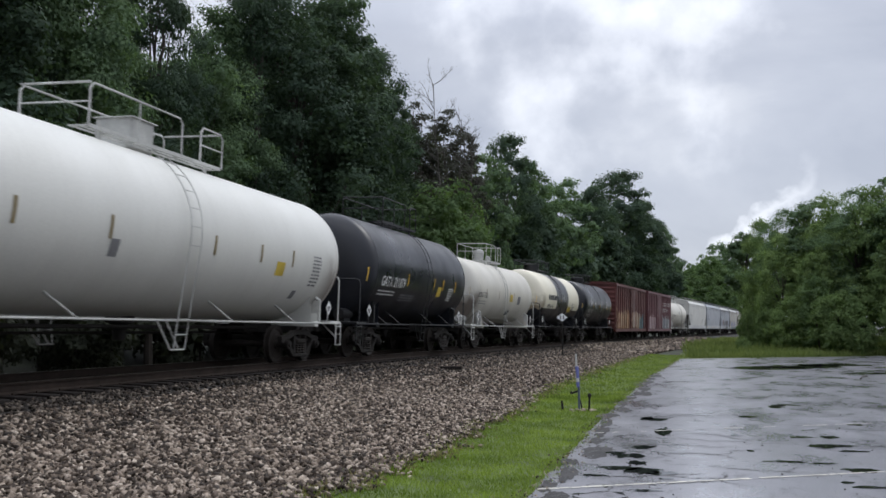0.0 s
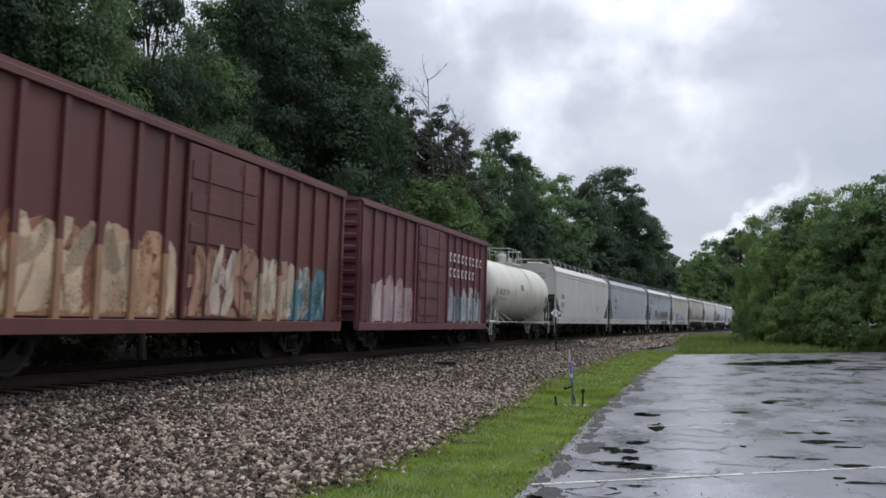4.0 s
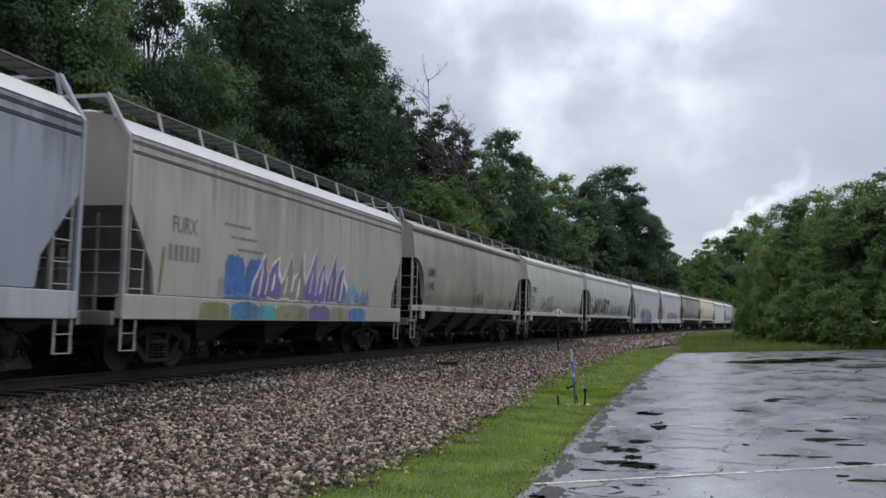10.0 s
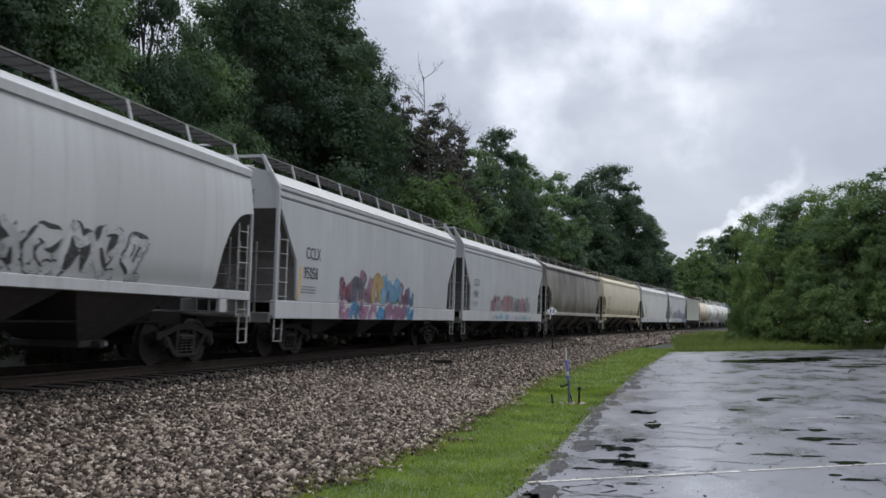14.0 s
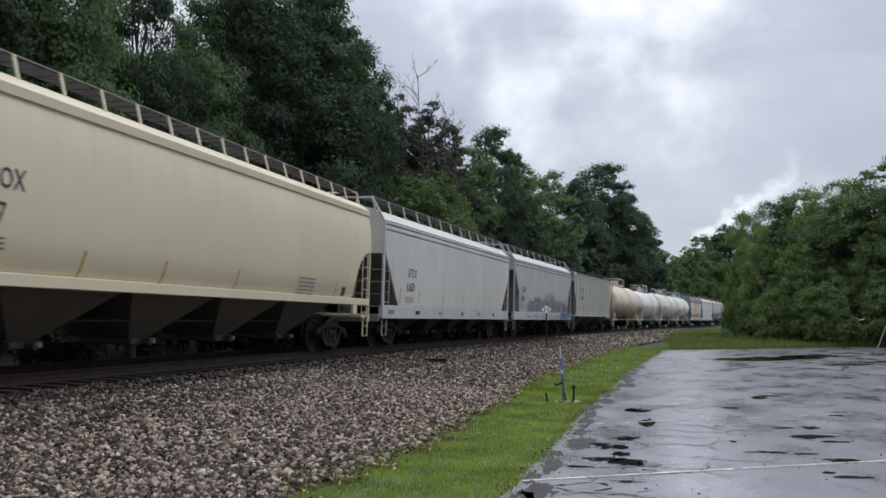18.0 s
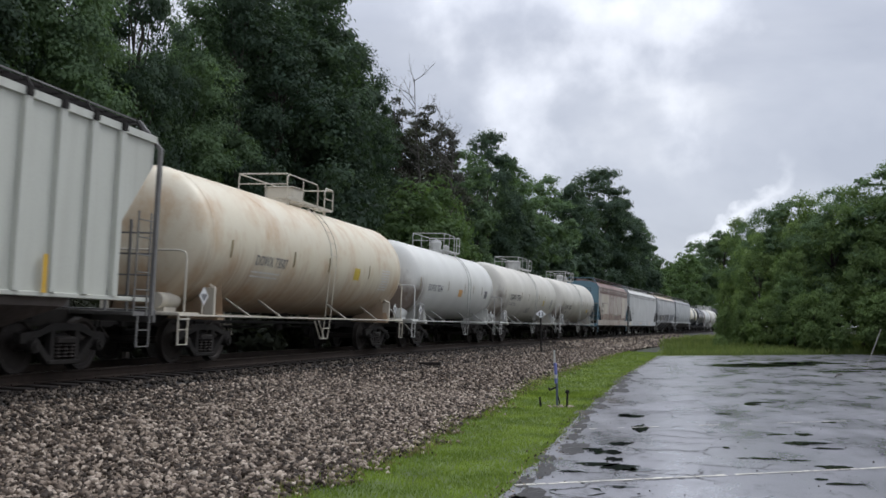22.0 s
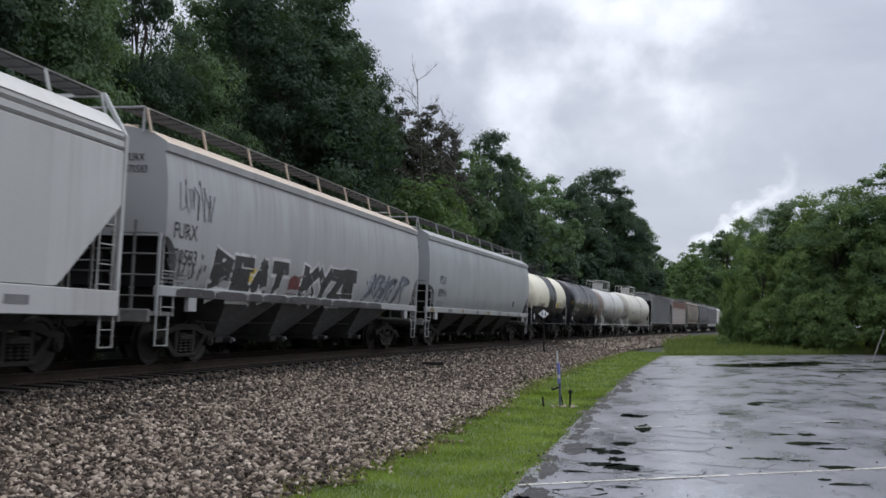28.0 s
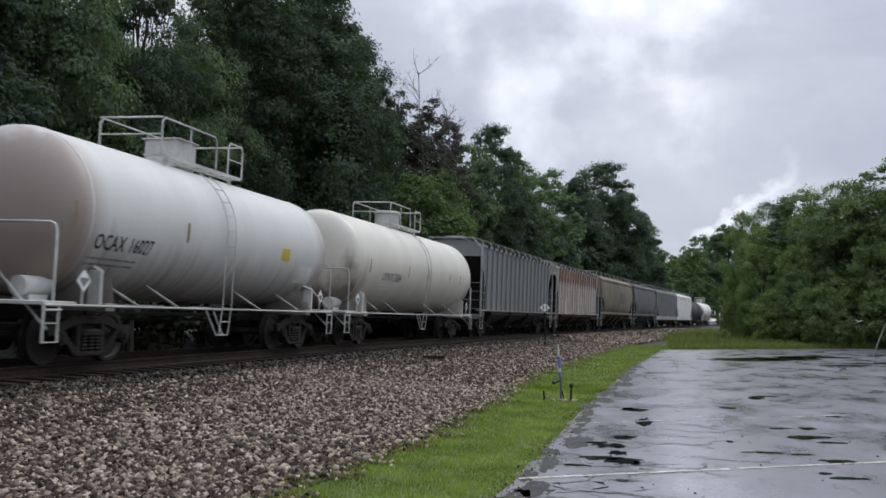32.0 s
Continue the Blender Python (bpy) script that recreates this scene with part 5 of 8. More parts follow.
# trucks
def truck_meshes():
    out = {}
    g = Geo()
    g.box(-1.0, 1.0, -0.2, 0.2, 0.48, 0.66, 0.03)
    g.disc((0, 0, 0.68), (0, 0, 1), 0.28, 0.1, 14)
    out["truck"] = g.data("truck", STEEL)
    g = Geo()
    top = [(-1.16, 0.50), (-1.16, 0.66), (-0.72, 0.70), (-0.40, 0.82), (0.40, 0.82), (0.72, 0.70), (1.16, 0.66), (1.16, 0.50), (0.98, 0.50), (0.94, 0.57), (0.70, 0.60), (0.36, 0.70), (-0.36, 0.70), (-0.70, 0.60), (-0.94, 0.57), (-0.98, 0.50)]
    g.prism(top, 0.96, 1.08)
    for s in (-1, 1):
        g.beam((1.02, s * 0.82, 0.56), (1.02, s * 0.40, 0.20), 0.12, 0.12)
        g.beam((1.02, s * 0.34, 0.17), (1.02, s * 0.34, 0.74), 0.11, 0.11)
        g.disc((1.09, s * 0.89, 0.46), (1, 0, 0), 0.115, 0.16, 12)
        g.disc((1.18, s * 0.89, 0.46), (1, 0, 0), 0.07, 0.05, 8)
    g.box(0.95, 1.10, -0.44, 0.44, 0.13, 0.22, 0.02)
    out["side_frame"] = g.data("side_frame", STEEL)
    g = Geo()
    for dy in (-0.19, 0.0, 0.19):
        for x in (0.93, 1.06):
            g.lathe((x, dy, 0.24), [(q, k * 0.06 + d) for k in range(4) for q, d in ((0.05, 0), (0.075, 0.022), (0.05, 0.045))], 6)
    g.box(0.86, 1.12, -0.27, 0.27, 0.47, 0.60, 0.03)
    out["spring_nest"] = g.data("spring_nest", WHEEL)
    g = Geo()
    for s in (-1, 1):
        prof = [(0.10, -0.09), (0.12, -0.05), (0.36, -0.035), (0.395, -0.065), (0.457, -0.07), (0.452, 0.045), (0.475, 0.055), (0.475, 0.075), (0.40, 0.07), (0.37, 0.02), (0.14, 0.03), (0.10, 0.08)]
        g.lathe((s * 0.75, 0, 0), [(r, -h * s) for r, h in prof], 22, "x")
    g.disc((0, 0, 0), (1, 0, 0), 0.085, 2.1, 12)
    out["wheelset"] = g.data("wheelset", WHEEL, True, 30)
    g = Geo()
    g.box(-0.12, 0.12, -0.75, -0.05, 0.76, 0.98, 0.02)
    g.prism([(-0.08, 0.74), (0.16, 0.72), (0.34, 0.76), (0.34, 1.0), (0.1, 1.02), (-0.08, 1.0)], -0.15, -0.02)
    g.prism([(-0.08, 0.74), (0.10, 0.72), (0.26, 0.76), (0.20, 1.0), (-0.08, 1.0)], -0.02, 0.14)
    g.tube([(0.3, -0.2, 0.75), (0.34, 0.05, 0.52), (0.2, 0.28, 0.42), (0.08, 0.40, 0.48)], 0.03, 6)
    out["coupler"] = g.data("coupler", STEEL)
    return out


TM = truck_meshes()


def running_gear(car, L, inset):
    for s in (-1, 1):
        t = part("truck", TM["truck"], None, car, "grimy cast steel truck", pose(0, s * (L / 2 - inset), 0))
        for turn in (0, 180):
            part("side_frame", TM["side_frame"], None, t, at=pose(0, 0, 0, 0, 0, turn))
            part("spring_nest", TM["spring_nest"], None, t, at=pose(0, 0, 0, 0, 0, turn))
        for y in (-0.89, 0.89):
            part("wheelset", TM["wheelset"], None, t, at=pose(0, y, 0.457))
        part("coupler", TM["coupler"], None, car, at=pose(0, s * (L / 2 - 0.16), 0, 0, 0, 0 if s > 0 else 180))


def ladder(parent, x, y, z0, z1, width, material, n, lean=0.0, name="ladder"):
    """A side ladder: two stiles along z, rungs along y."""
    g = Geo()
    for q in (-1, 1):
        g.beam((x, y + q * width / 2, z0), (x - lean, y + q * width / 2, z1), 0.02, 0.036)
    for i in range(n):
        z = z0 + (z1 - z0) * (i + 0.5) / n
        g.tube([(x - lean * (i + .5) / n + 0.03, y - width / 2, z), (x - lean * (i + .5) / n + 0.03, y + width / 2, z)], 0.012, 5)
    return part(name, g, material, parent)


def stirrup(parent, x, y, material, w=0.42):
    g = Geo()
    for z in (0.72, 0.42):
        g.beam((x, y - w / 2, z), (x, y + w / 2, z), 0.05, 0.016)
    for q in (-1, 1):
        g.beam((x, y + q * w / 2, 1.0), (x, y + q * w / 2, 0.41), 0.02, 0.04)
    part("step", g, material, parent)


PROFILE = {"flat": [(1.50, 1.38), (1.56, 1.42), (1.57, 2.3), (1.57, 3.1), (1.555, 3.84), (1.53, 3.86), (1.53, 3.91), (1.555, 3.93), (1.55, 4.02), (1.525, 4.04), (1.525, 4.09), (1.545, 4.11), (1.54, 4.20), (1.18, 4.53), (0.70, 4.63), (0.0, 4.66)],
           "round": [(1.42, 1.54), (1.50, 1.66), (1.575, 2.1), (1.60, 2.6), (1.60, 3.1), (1.575, 3.55), (1.52, 3.95), (1.47, 4.13), (1.52, 4.15), (1.525, 4.30), (1.48, 4.34), (1.30, 4.44), (1.12, 4.55), (0.60, 4.63), (0.0, 4.66)],
           "rib": [(1.44, 1.30), (1.44, 1.6), (1.44, 2.4), (1.44, 3.4), (1.44, 4.22), (1.50, 4.23), (1.50, 4.36), (1.42, 4.38), (1.1, 4.46), (0.6, 4.54), (0.0, 4.57)]}


def side_of(style):
    pz = [z for x, z in PROFILE[style]][:8]
    px = [x for x, z in PROFILE[style]][:8]
    return lambda z: float(np.interp(z, pz, px))


WALKSTEEL = plain("dark_grating_steel", (0.045, 0.043, 0.042), 0.6, 0.3, 0.35, 6, 0.2)
GROOVE = plain("grimy_groove", (0.13, 0.125, 0.115), 0.7, 0, 0.5, 1.5, 0.1)


ENDGREY = plain("grimy_end_ladder_paint", (0.16, 0.155, 0.145), 0.65, 0, 0.4, 4, 0.1)
# darker than the car's own paint: recess shade is in this grey
SLOPEGREY = plain("slope_sheet_recess_shade", (0.13, 0.122, 0.115), 0.75, 0, 0.6, 1.2, 0.2)


def hopper(spec):
    """A covered hopper car. Keys: L, style, paint, sill, roof, end, bays, cut, label."""
    L, style = spec["L"], spec["style"]
    paint, sill_m, roof_m = spec["paint"], spec.get("sill", spec["paint"]), spec.get("roof", spec["paint"])
    trim = spec.get("trim", sill_m)
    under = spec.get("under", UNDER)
    car = thing("covered_hopper_car", spec["label"], "hopper car", "freight cars of the train")
    h = L / 2 - 0.72
    prof = PROFILE[style]
    z_lo = prof[0][1]
    cut, z_cut = spec.get("cut", 1.9), spec.get("z_cut", 2.75)
    rounded = style == "round"

    def floor_at(d):
        if d >= cut:
            return z_lo
        f = d / cut
        if "kink" in spec:  # a straight slope, then a steep drop
            z1 = spec["kink"]
            return z_cut + (z1 - z_cut) * f / 0.9 if f < 0.9 else z1 + (z_lo - z1) * (f - 0.9) / 0.1
        return z_lo + (z_cut - z_lo) * (math.sqrt(max(0.0, 1 - f ** 2.4)) if rounded else 1 - f)
    ds = [0, 0.01] + [cut * k / 10 for k in range(1, 10)] + [cut - 0.01, cut]
    mid = max(4, int((h - cut) * 2 / 1.6))
    ys = [-h + d for d in ds] + [-h + cut + (2 * h - 2 * cut) * k / mid for k in range(1, mid)] + [h - d for d in reversed(ds)]
    split = [i for i, (x, z) in enumerate(prof) if z >= {'flat': 4.2, 'round': 4.3, 'rib': 4.36}[style]][0]
    full = prof + [(-x, z) for x, z in reversed(prof[:-1])]
    body, roof = Geo(), Geo()
    rings = []
    for y in ys:
        lo = floor_at(h - abs(y))
        rings.append([(x, y, max(z, lo)) for x, z in full])
    n = len(full)
    cutr, cutl = split, n - 1 - split
    body.loft([r[:cutr + 1] for r in rings], False)
    body.loft([r[cutl:] for r in rings], False)
    roof.loft([r[cutr:cutl + 1] for r in rings], False)
    for r, flip in ((rings[0], False), (rings[-1], True)):
        body.face(r if flip else list(reversed(r)))
    part("body", body, paint, car, smooth=True)
    part("roof", roof, roof_m, car)
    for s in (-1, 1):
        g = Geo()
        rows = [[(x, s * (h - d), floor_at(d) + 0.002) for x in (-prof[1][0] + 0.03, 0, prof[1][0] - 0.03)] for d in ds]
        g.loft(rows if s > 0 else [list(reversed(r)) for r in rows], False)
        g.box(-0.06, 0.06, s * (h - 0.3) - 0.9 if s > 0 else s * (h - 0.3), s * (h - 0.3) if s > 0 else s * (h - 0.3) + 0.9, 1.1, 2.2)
        # default slope colours have the recess shade painted in
        part("slope_sheet", g, spec.get("slope", SLOPEGREY if style == "flat" else BLACKSLOPE), car, "dark slope sheet at the car's end")
        g = Geo()
        zt = prof[0][1] + 0.02
        if style == "flat":
            x = s * 1.57
            g.box(min(x, x - s * 0.16), max(x, x - s * 0.16), -h - 0.1, h + 0.1, 0.96, zt, 0.012)
        elif style == "round":
            x = s * 1.56
            g.box(min(x, x - s * 0.14), max(x, x - s * 0.14), -h - 0.05, h + 0.05, 1.36, zt, 0.012)
            for e in (-1, 1):
                g.box(min(x, x - s * 0.1), max(x, x - s * 0.1), e * (h - 1.2) - 0.16, e * (h - 1.2) + 0.16, 1.08, 1.36, 0.01)
        else:
            x = s * 1.50
            g.box(min(x, x - s * 0.2), max(x, x - s * 0.2), -h - 0.1, h + 0.1, 1.24, zt, 0.012)
        part("side_sill", g, sill_m, car)
        wz = spec.get("walk", 4.92)
        if style == "flat":
            for zg, tg in ((3.885, 0.017), (4.065, 0.017), (4.19, 0.010)):
                g = Geo()
                x = s * (1.534 if zg < 4.1 else 1.546)
                g.box(min(x, x - s * 0.05), max(x, x - s * 0.05), -h + 0.02, h - 0.02, zg - tg, zg + tg)
                part("chord_groove", g, spec.get("groove", GROOVE), car, "grimy groove below the roof")
        # added dark strip: grime plus the roof edge's shadow, put into its colour
        if "gutter" in spec:
            g = Geo()
            x = s * 1.535
            g.box(min(x, x - s * 0.05), max(x, x - s * 0.05), -h + 0.02, h - 0.02, 4.155, 4.215)
            part("gutter", g, spec["gutter"], car, "strip coloured for grime and the roof edge's shadow line")
        # end posts, bent in at the top
        for e in (-1, 1):
            g = Geo()
            y = e * (h + 0.08)
            if rounded:  # only a short stile; the end sheet runs down to it
                g.beam((s * 1.53, y, 1.0), (s * 1.53, y, z_cut + 0.05), 0.05, 0.055)
                part("end_post", g, trim, car)
                g = Geo()
                g.tube([(s * 1.03, y, 4.5), (s * 1.03, y, wz), (0, y, wz)], 0.03, 6)
                part("walk_end_rail", g, trim, car)
                lm = spec.get("ladder", trim)
                ladder(car, s * 1.52, e * (h - 0.30), 0.98, 3.05, 0.44, lm, 6)
                stirrup(car, s * 1.52, e * (h - 0.16), lm)
                continue
            g.beam((s * 1.53, y, 1.0), (s * 1.53, y, 4.16), 0.07, 0.085)
            g.beam((s * 1.53, y, 4.13), (s * 1.04, y, wz), 0.07, 0.075)
            g.beam((s * 1.04, y, wz - 0.03), (0, y, wz - 0.03), 0.06, 0.06)
            part("end_post", g, trim, car)
            lm = spec.get("ladder", trim)
            ladder(car, s * 1.52, e * (h - 0.30), 0.98, 3.05 if style != "rib" else 2.9, 0.44, lm, 6)
            stirrup(car, s * 1.52, e * (h - 0.16), lm)
        # roof walk with its posts
        g = Geo()
        for x in (0.52, 0.60, 0.68, 0.76, 0.84, 0.92):
            g.beam((s * x, -h - 0.05, wz - 0.02), (s * x, h + 0.05, wz - 0.02), 0.018, 0.04)
        nb_ = int(2 * h / 0.45)
        for i in range(nb_ + 1):
            y = -h + 2 * h * i / nb_
            g.beam((s * 0.50, y, wz - 0.03), (s * 1.0, y, wz - 0.03), 0.03, 0.03)
        part("running_board", g, spec.get("walk_mat", WALKSTEEL), car, "dark see-through steel grating roof walk")
        g = Geo()
        g.beam((s * 1.03, -h - 0.08, wz), (s * 1.03, h + 0.08, wz), 0.022, 0.028)
        part("walk_edge", g, spec.get("edge", ENDGREY), car)
        k = max(8, int(2 * h / spec.get("pitch", 2.1 if rounded else 1.5)))
        pg = Geo()
        pg.beam((s * 1.16, 0, 4.48), (s * 1.03, 0, wz), 0.035, 0.05)
        pm = pg.data("walk_post", spec.get("post", trim))
        for i in range(k + 1):
            part("walk_post", pm, None, car, at=pose(0, -h + 2 * h * i / k, 0))
    if "end_mat" in spec:
        for e in (-1, 1):
            g = Geo()
            ring = [(x * 0.985, max(z * 0.997, z_cut + 0.05)) for x, z in full if z > z_cut - 0.5]
            g.loft([[(x, e * (h + d), z) for x, z in ring] for d in (0.002, 0.012)], True, True)
            part("end_sheet", g, spec["end_mat"], car)
    # welds between the side sheets
    if style != "rib":
        g = Geo()
        edge = [(x, z) for x, z in prof if z <= 4.13]
        g.loft([[(x + q, d, z) for x, z in edge] for d, q in ((-0.014, 0.001), (0.0, 0.005), (0.014, 0.001))], False)
        wm = g.data("weld_seam", paint)
        for k in range(-5, 6):
            if abs(k * 1.9) < h - cut - 0.1:
                for turn in (0, 180):
                    part("weld_seam", wm, None, car, at=pose(0, k * 1.9, 0, 0, 0, turn))
    # hatches
    hg = Geo()
    hg.box(-0.42, 0.42, -0.75, 0.75, 4.6, 4.76, 0.04)
    for q in (-0.5, 0.5):
        hg.beam((-0.46, q, 4.77), (0.46, q, 4.77), 0.06, 0.03)
    hm = hg.data("roof_hatch", roof_m)
    k = int(2 * h / 2.2)
    for i in range(k):
        part("roof_hatch", hm, None, car, at=pose(0, -h + 1.1 + (2 * h - 2.2) * i / (k - 1), 0))
    # ends
    for e in (-1, 1):
        g = Geo()
        y0, y1 = sorted((e * (h - 0.5), e * (h + 0.32)))
        g.box(-1.5, 1.5, y0, y1, 0.98, 1.06, 0.01)
        g.box(-1.5, 1.5, *sorted((e * (h + 0.22), e * (h + 0.32))), 0.86, 1.10, 0.01)
        part("end_platform", g, spec.get("platform", ENDGREY), car)
        g = Geo()
        for x in (1.0, 0.55, -0.55):
            g.beam((x, e * (h + 0.10), 1.06), (x, e * (h + 0.10), 2.8), 0.04, 0.05)
        for z in (1.35, 1.75, 2.15, 2.55):
            g.tube([(0.5, e * (h + 0.12), z), (1.5, e * (h + 0.12), z)], 0.018, 5)
        g.tube([(-1.45, e * (h + 0.14), 2.0), (0.5, e * (h + 0.14), 2.0)], 0.018, 5)
        part("end_ladder", g, spec.get("end_ladder", ENDGREY), car)
    g = Geo()
    g.box(-0.2, 0.2, -L / 2 + 0.45, L / 2 - 0.45, 0.74, 1.06, 0.01)
    for s in (-1, 1):
        g.tube([(s * 0.9, -h + 2.5, 0.85), (s * 0.9, h - 2.5, 0.85)], 0.025, 5)
    part("centre_sill", g, STEEL, car)
    nb = spec.get("bays", 4)
    reach = 2 * (h - 2.75 if style != "rib" else h - 2.2)
    deep = spec.get("deep", rounded or style == "rib")
    bl = reach / nb
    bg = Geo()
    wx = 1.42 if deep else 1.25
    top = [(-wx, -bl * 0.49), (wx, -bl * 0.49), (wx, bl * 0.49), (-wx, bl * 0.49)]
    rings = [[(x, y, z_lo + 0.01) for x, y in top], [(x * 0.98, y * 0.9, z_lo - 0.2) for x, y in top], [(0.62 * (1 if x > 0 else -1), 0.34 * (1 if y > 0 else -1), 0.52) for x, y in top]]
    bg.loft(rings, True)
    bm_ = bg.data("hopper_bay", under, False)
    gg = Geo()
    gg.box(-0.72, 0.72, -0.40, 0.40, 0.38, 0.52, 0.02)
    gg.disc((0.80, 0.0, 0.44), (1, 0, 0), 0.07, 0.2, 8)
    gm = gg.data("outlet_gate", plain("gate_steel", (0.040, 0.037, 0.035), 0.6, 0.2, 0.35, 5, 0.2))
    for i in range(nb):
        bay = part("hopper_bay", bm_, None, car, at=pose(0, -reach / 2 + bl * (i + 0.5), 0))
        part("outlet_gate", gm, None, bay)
        if spec.get("chrome", True):
            cg = Geo()
            cg.disc((0.92, 0.05, 0.46), (1, 0, 0), 0.05, 0.05, 8)
            part("gate_cap", cg, GREYINK, bay)
    if style == "rib":
        rg = Geo()
        rg.prism([(-0.075, 1.32), (0.075, 1.32), (0.075, 4.22), (-0.075, 4.22)], 1.43, 1.53)
        rm = rg.data("side_post", paint, False)
        cg = Geo()
        cg.box(1.46, 1.56, -0.06, 0.06, 4.24, 4.38)
        cap = cg.data("post_cap", STEEL)
        nr = spec.get("ribs", 14)
        for s in (0, 180):
            for i in range(nr):
                y = -h + cut * 0.9 + (2 * h - 1.8 * cut) * i / (nr - 1)
                p = part("side_post", rm, None, car, at=pose(0, y, 0, 0, 0, s))
                part("post_cap", cap, None, p)
    running_gear(car, L, 2.55)
    sx = side_of(style)
    if style == "rib":
        sx = lambda z: 1.445
    y0 = -h + spec.get("mark_y", 1.3)
    if "mark" in spec:
        stencil(spec["mark"], 0.31, spec.get("ink", INK), car, y0 + 0.1, spec.get("mark_z", 2.5), sx)
        stencil(spec["number"], 0.31, spec.get("ink", INK), car, y0, spec.get("mark_z", 2.5) - 0.51, sx)
        marks(car, y0 - 0.1, spec.get("mark_z", 2.5) - 0.70, 0.9, 0.22, 3, GREYINK, sx, int(L * 10))
        # repeat on the end sheet
        eg = stencil(spec["mark"], 0.145, spec.get("ink", INK), car, 0, 0, lambda z: 0.0, label="lettering on the end sheet")
        eg.matrix_basis = pose(0.62 if rounded else 0.40, -h - 0.004, 3.95, 0, 0, -90)
        eg = stencil(spec["number"], 0.145, spec.get("ink", INK), car, 0, 0, lambda z: 0.0, label="lettering on the end sheet")
        eg.matrix_basis = pose(0.62 if rounded else 0.40, -h - 0.004, 3.72, 0, 0, -90)
    return car, sx, h


# hopper bays are coloured darker than most car bodies
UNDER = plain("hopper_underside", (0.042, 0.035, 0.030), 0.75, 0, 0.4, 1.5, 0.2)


PLACARD = plain("placard_white", (0.62, 0.62, 0.60), 0.4, 0, 0.15, 6, 0.02)


def tank_car(spec):
    """A tank car. Keys: L, R, zc, paint (one or several), zone, platform, dome, trim, label."""
    L, R, zc = spec["L"], spec.get("R", 1.5) * 0.972, spec.get("zc", 2.68) * 0.947 + 0.02
    xr = min(R, 1.46)  # half width of the walks and handrails
    paints = spec["paint"] if isinstance(spec["paint"], list) else [spec["paint"]]
    trim, zone = spec.get("trim", paints[0]), spec.get("zone", lambda y, z: 0)
    car = thing("tank_car", spec["label"], "tank car", "freight cars of the train")
    ht = L / 2 - spec.get("head", 0.95)
    hd = 0.62
    ys, rs = [], []
    for k in range(13):  # dished head with a tight knuckle
        u = 1 - (1 - k / 12) ** 1.6
        ys.append(-ht + hd * (1 - (1 - u ** 2.7) ** (1 / 2.7)))
        rs.append(R * u)
    prof = sorted(zip(ys, rs))
    breaks = spec.get("breaks", [])
    inner = sorted([-ht + hd + (2 * ht - 2 * hd) * k / 14 for k in range(1, 14)] + [b for b in breaks])
    rows = [(y, max(r, 0.02)) for y, r in prof] + [(y, R) for y in inner] + [(-y, max(r, 0.02)) for y, r in reversed(prof)]
    n = 48
    g = Geo()
    rings = [[(r * math.cos(2 * math.pi * j / n), y, zc + r * math.sin(2 * math.pi * j / n)) for j in range(n)] for y, r in rows]
    g.loft([list(reversed(r)) for r in rings], True, True)
    if len(paints) > 1:
        for i, f in enumerate(g.f):
            c = [sum(g.v[k][a] for k in f) / len(f) for a in range(3)]
            g.mi[i] = zone(c[1], c[2] - zc)
    part("tank", g, paints, car, spec.get("tank_label", ""))
    sx = lambda z: math.sqrt(max(0.05, R * R - (z - zc) ** 2))
    # seams
    for y in spec.get("seams", (-ht + hd, ht - hd)):
        g = Geo()
        g.loft([[((R + q) * math.cos(2 * math.pi * j / 48), y + d, zc + (R + q) * math.sin(2 * math.pi * j / 48)) for j in range(48)] for d, q in ((-0.03, 0.0), (-0.02, 0.006), (0.02, 0.006), (0.03, 0.0))])
        if len(paints) == 1:
            part("weld_seam", g, paints[0], car)
    # top platform, rails and housing
    py = spec.get("py", 0.0) - 0.14
    zt = zc + R
    pl = spec.get("platform", 1.25) * 1.15
    g = Geo()
    for k in range(9):
        x = -0.66 + 1.32 * k / 8
        if abs(x) > 0.3:
            g.beam((x, py - pl, zt + 0.05), (x, py + pl, zt + 0.05), 0.03, 0.03)
    for s in (-1, 1):
        g.beam((s * 0.70, py - pl, zt + 0.05), (s * 0.70, py + pl, zt + 0.05), 0.03, 0.07)
        for k in range(7):
            g.beam((s * 0.32, py - pl + 2 * pl * k / 6, zt + 0.04), (s * 0.70, py - pl + 2 * pl * k / 6, zt + 0.04), 0.04, 0.03)
        for y in (py - pl * 0.8, py + pl * 0.8):
            g.beam((s * 0.6, y, zt - 0.18), (s * 0.6, y, zt + 0.05), 0.06, 0.06)
    part("platform", g, spec.get("rail", trim), car, "steel platform on top of the tank")
    rail_h = spec.get("rail_h", 0.86)
    for s in (-1, 1):
        for a, b in (((-pl, pl * 0.30), (pl * 0.62, pl * 1.02)) if s > 0 else ((-pl, pl),)):
            g = Geo()
            x = s * 0.72
            z0, z1 = zt + 0.05, zt + 0.12 + rail_h
            c = 0.10
            g.tube([(x, py + a, z0), (x, py + a, z1 - c), (x, py + a + c, z1), (x, py + b - c, z1), (x, py + b, z1 - c), (x, py + b, z0)], 0.021, 6)
            if b - a < 1.2:
                g.tube([(x, py + a, (z0 + z1) / 2), (x, py + b, (z0 + z1) / 2)], 0.016, 5)
            if b - a > 1.2:
                g.tube([(x, py + (a + b) / 2, z0), (x, py + (a + b) / 2, z1)], 0.018, 5)
            part("railing", g, spec.get("rail", trim), car, "tubular safety railing")
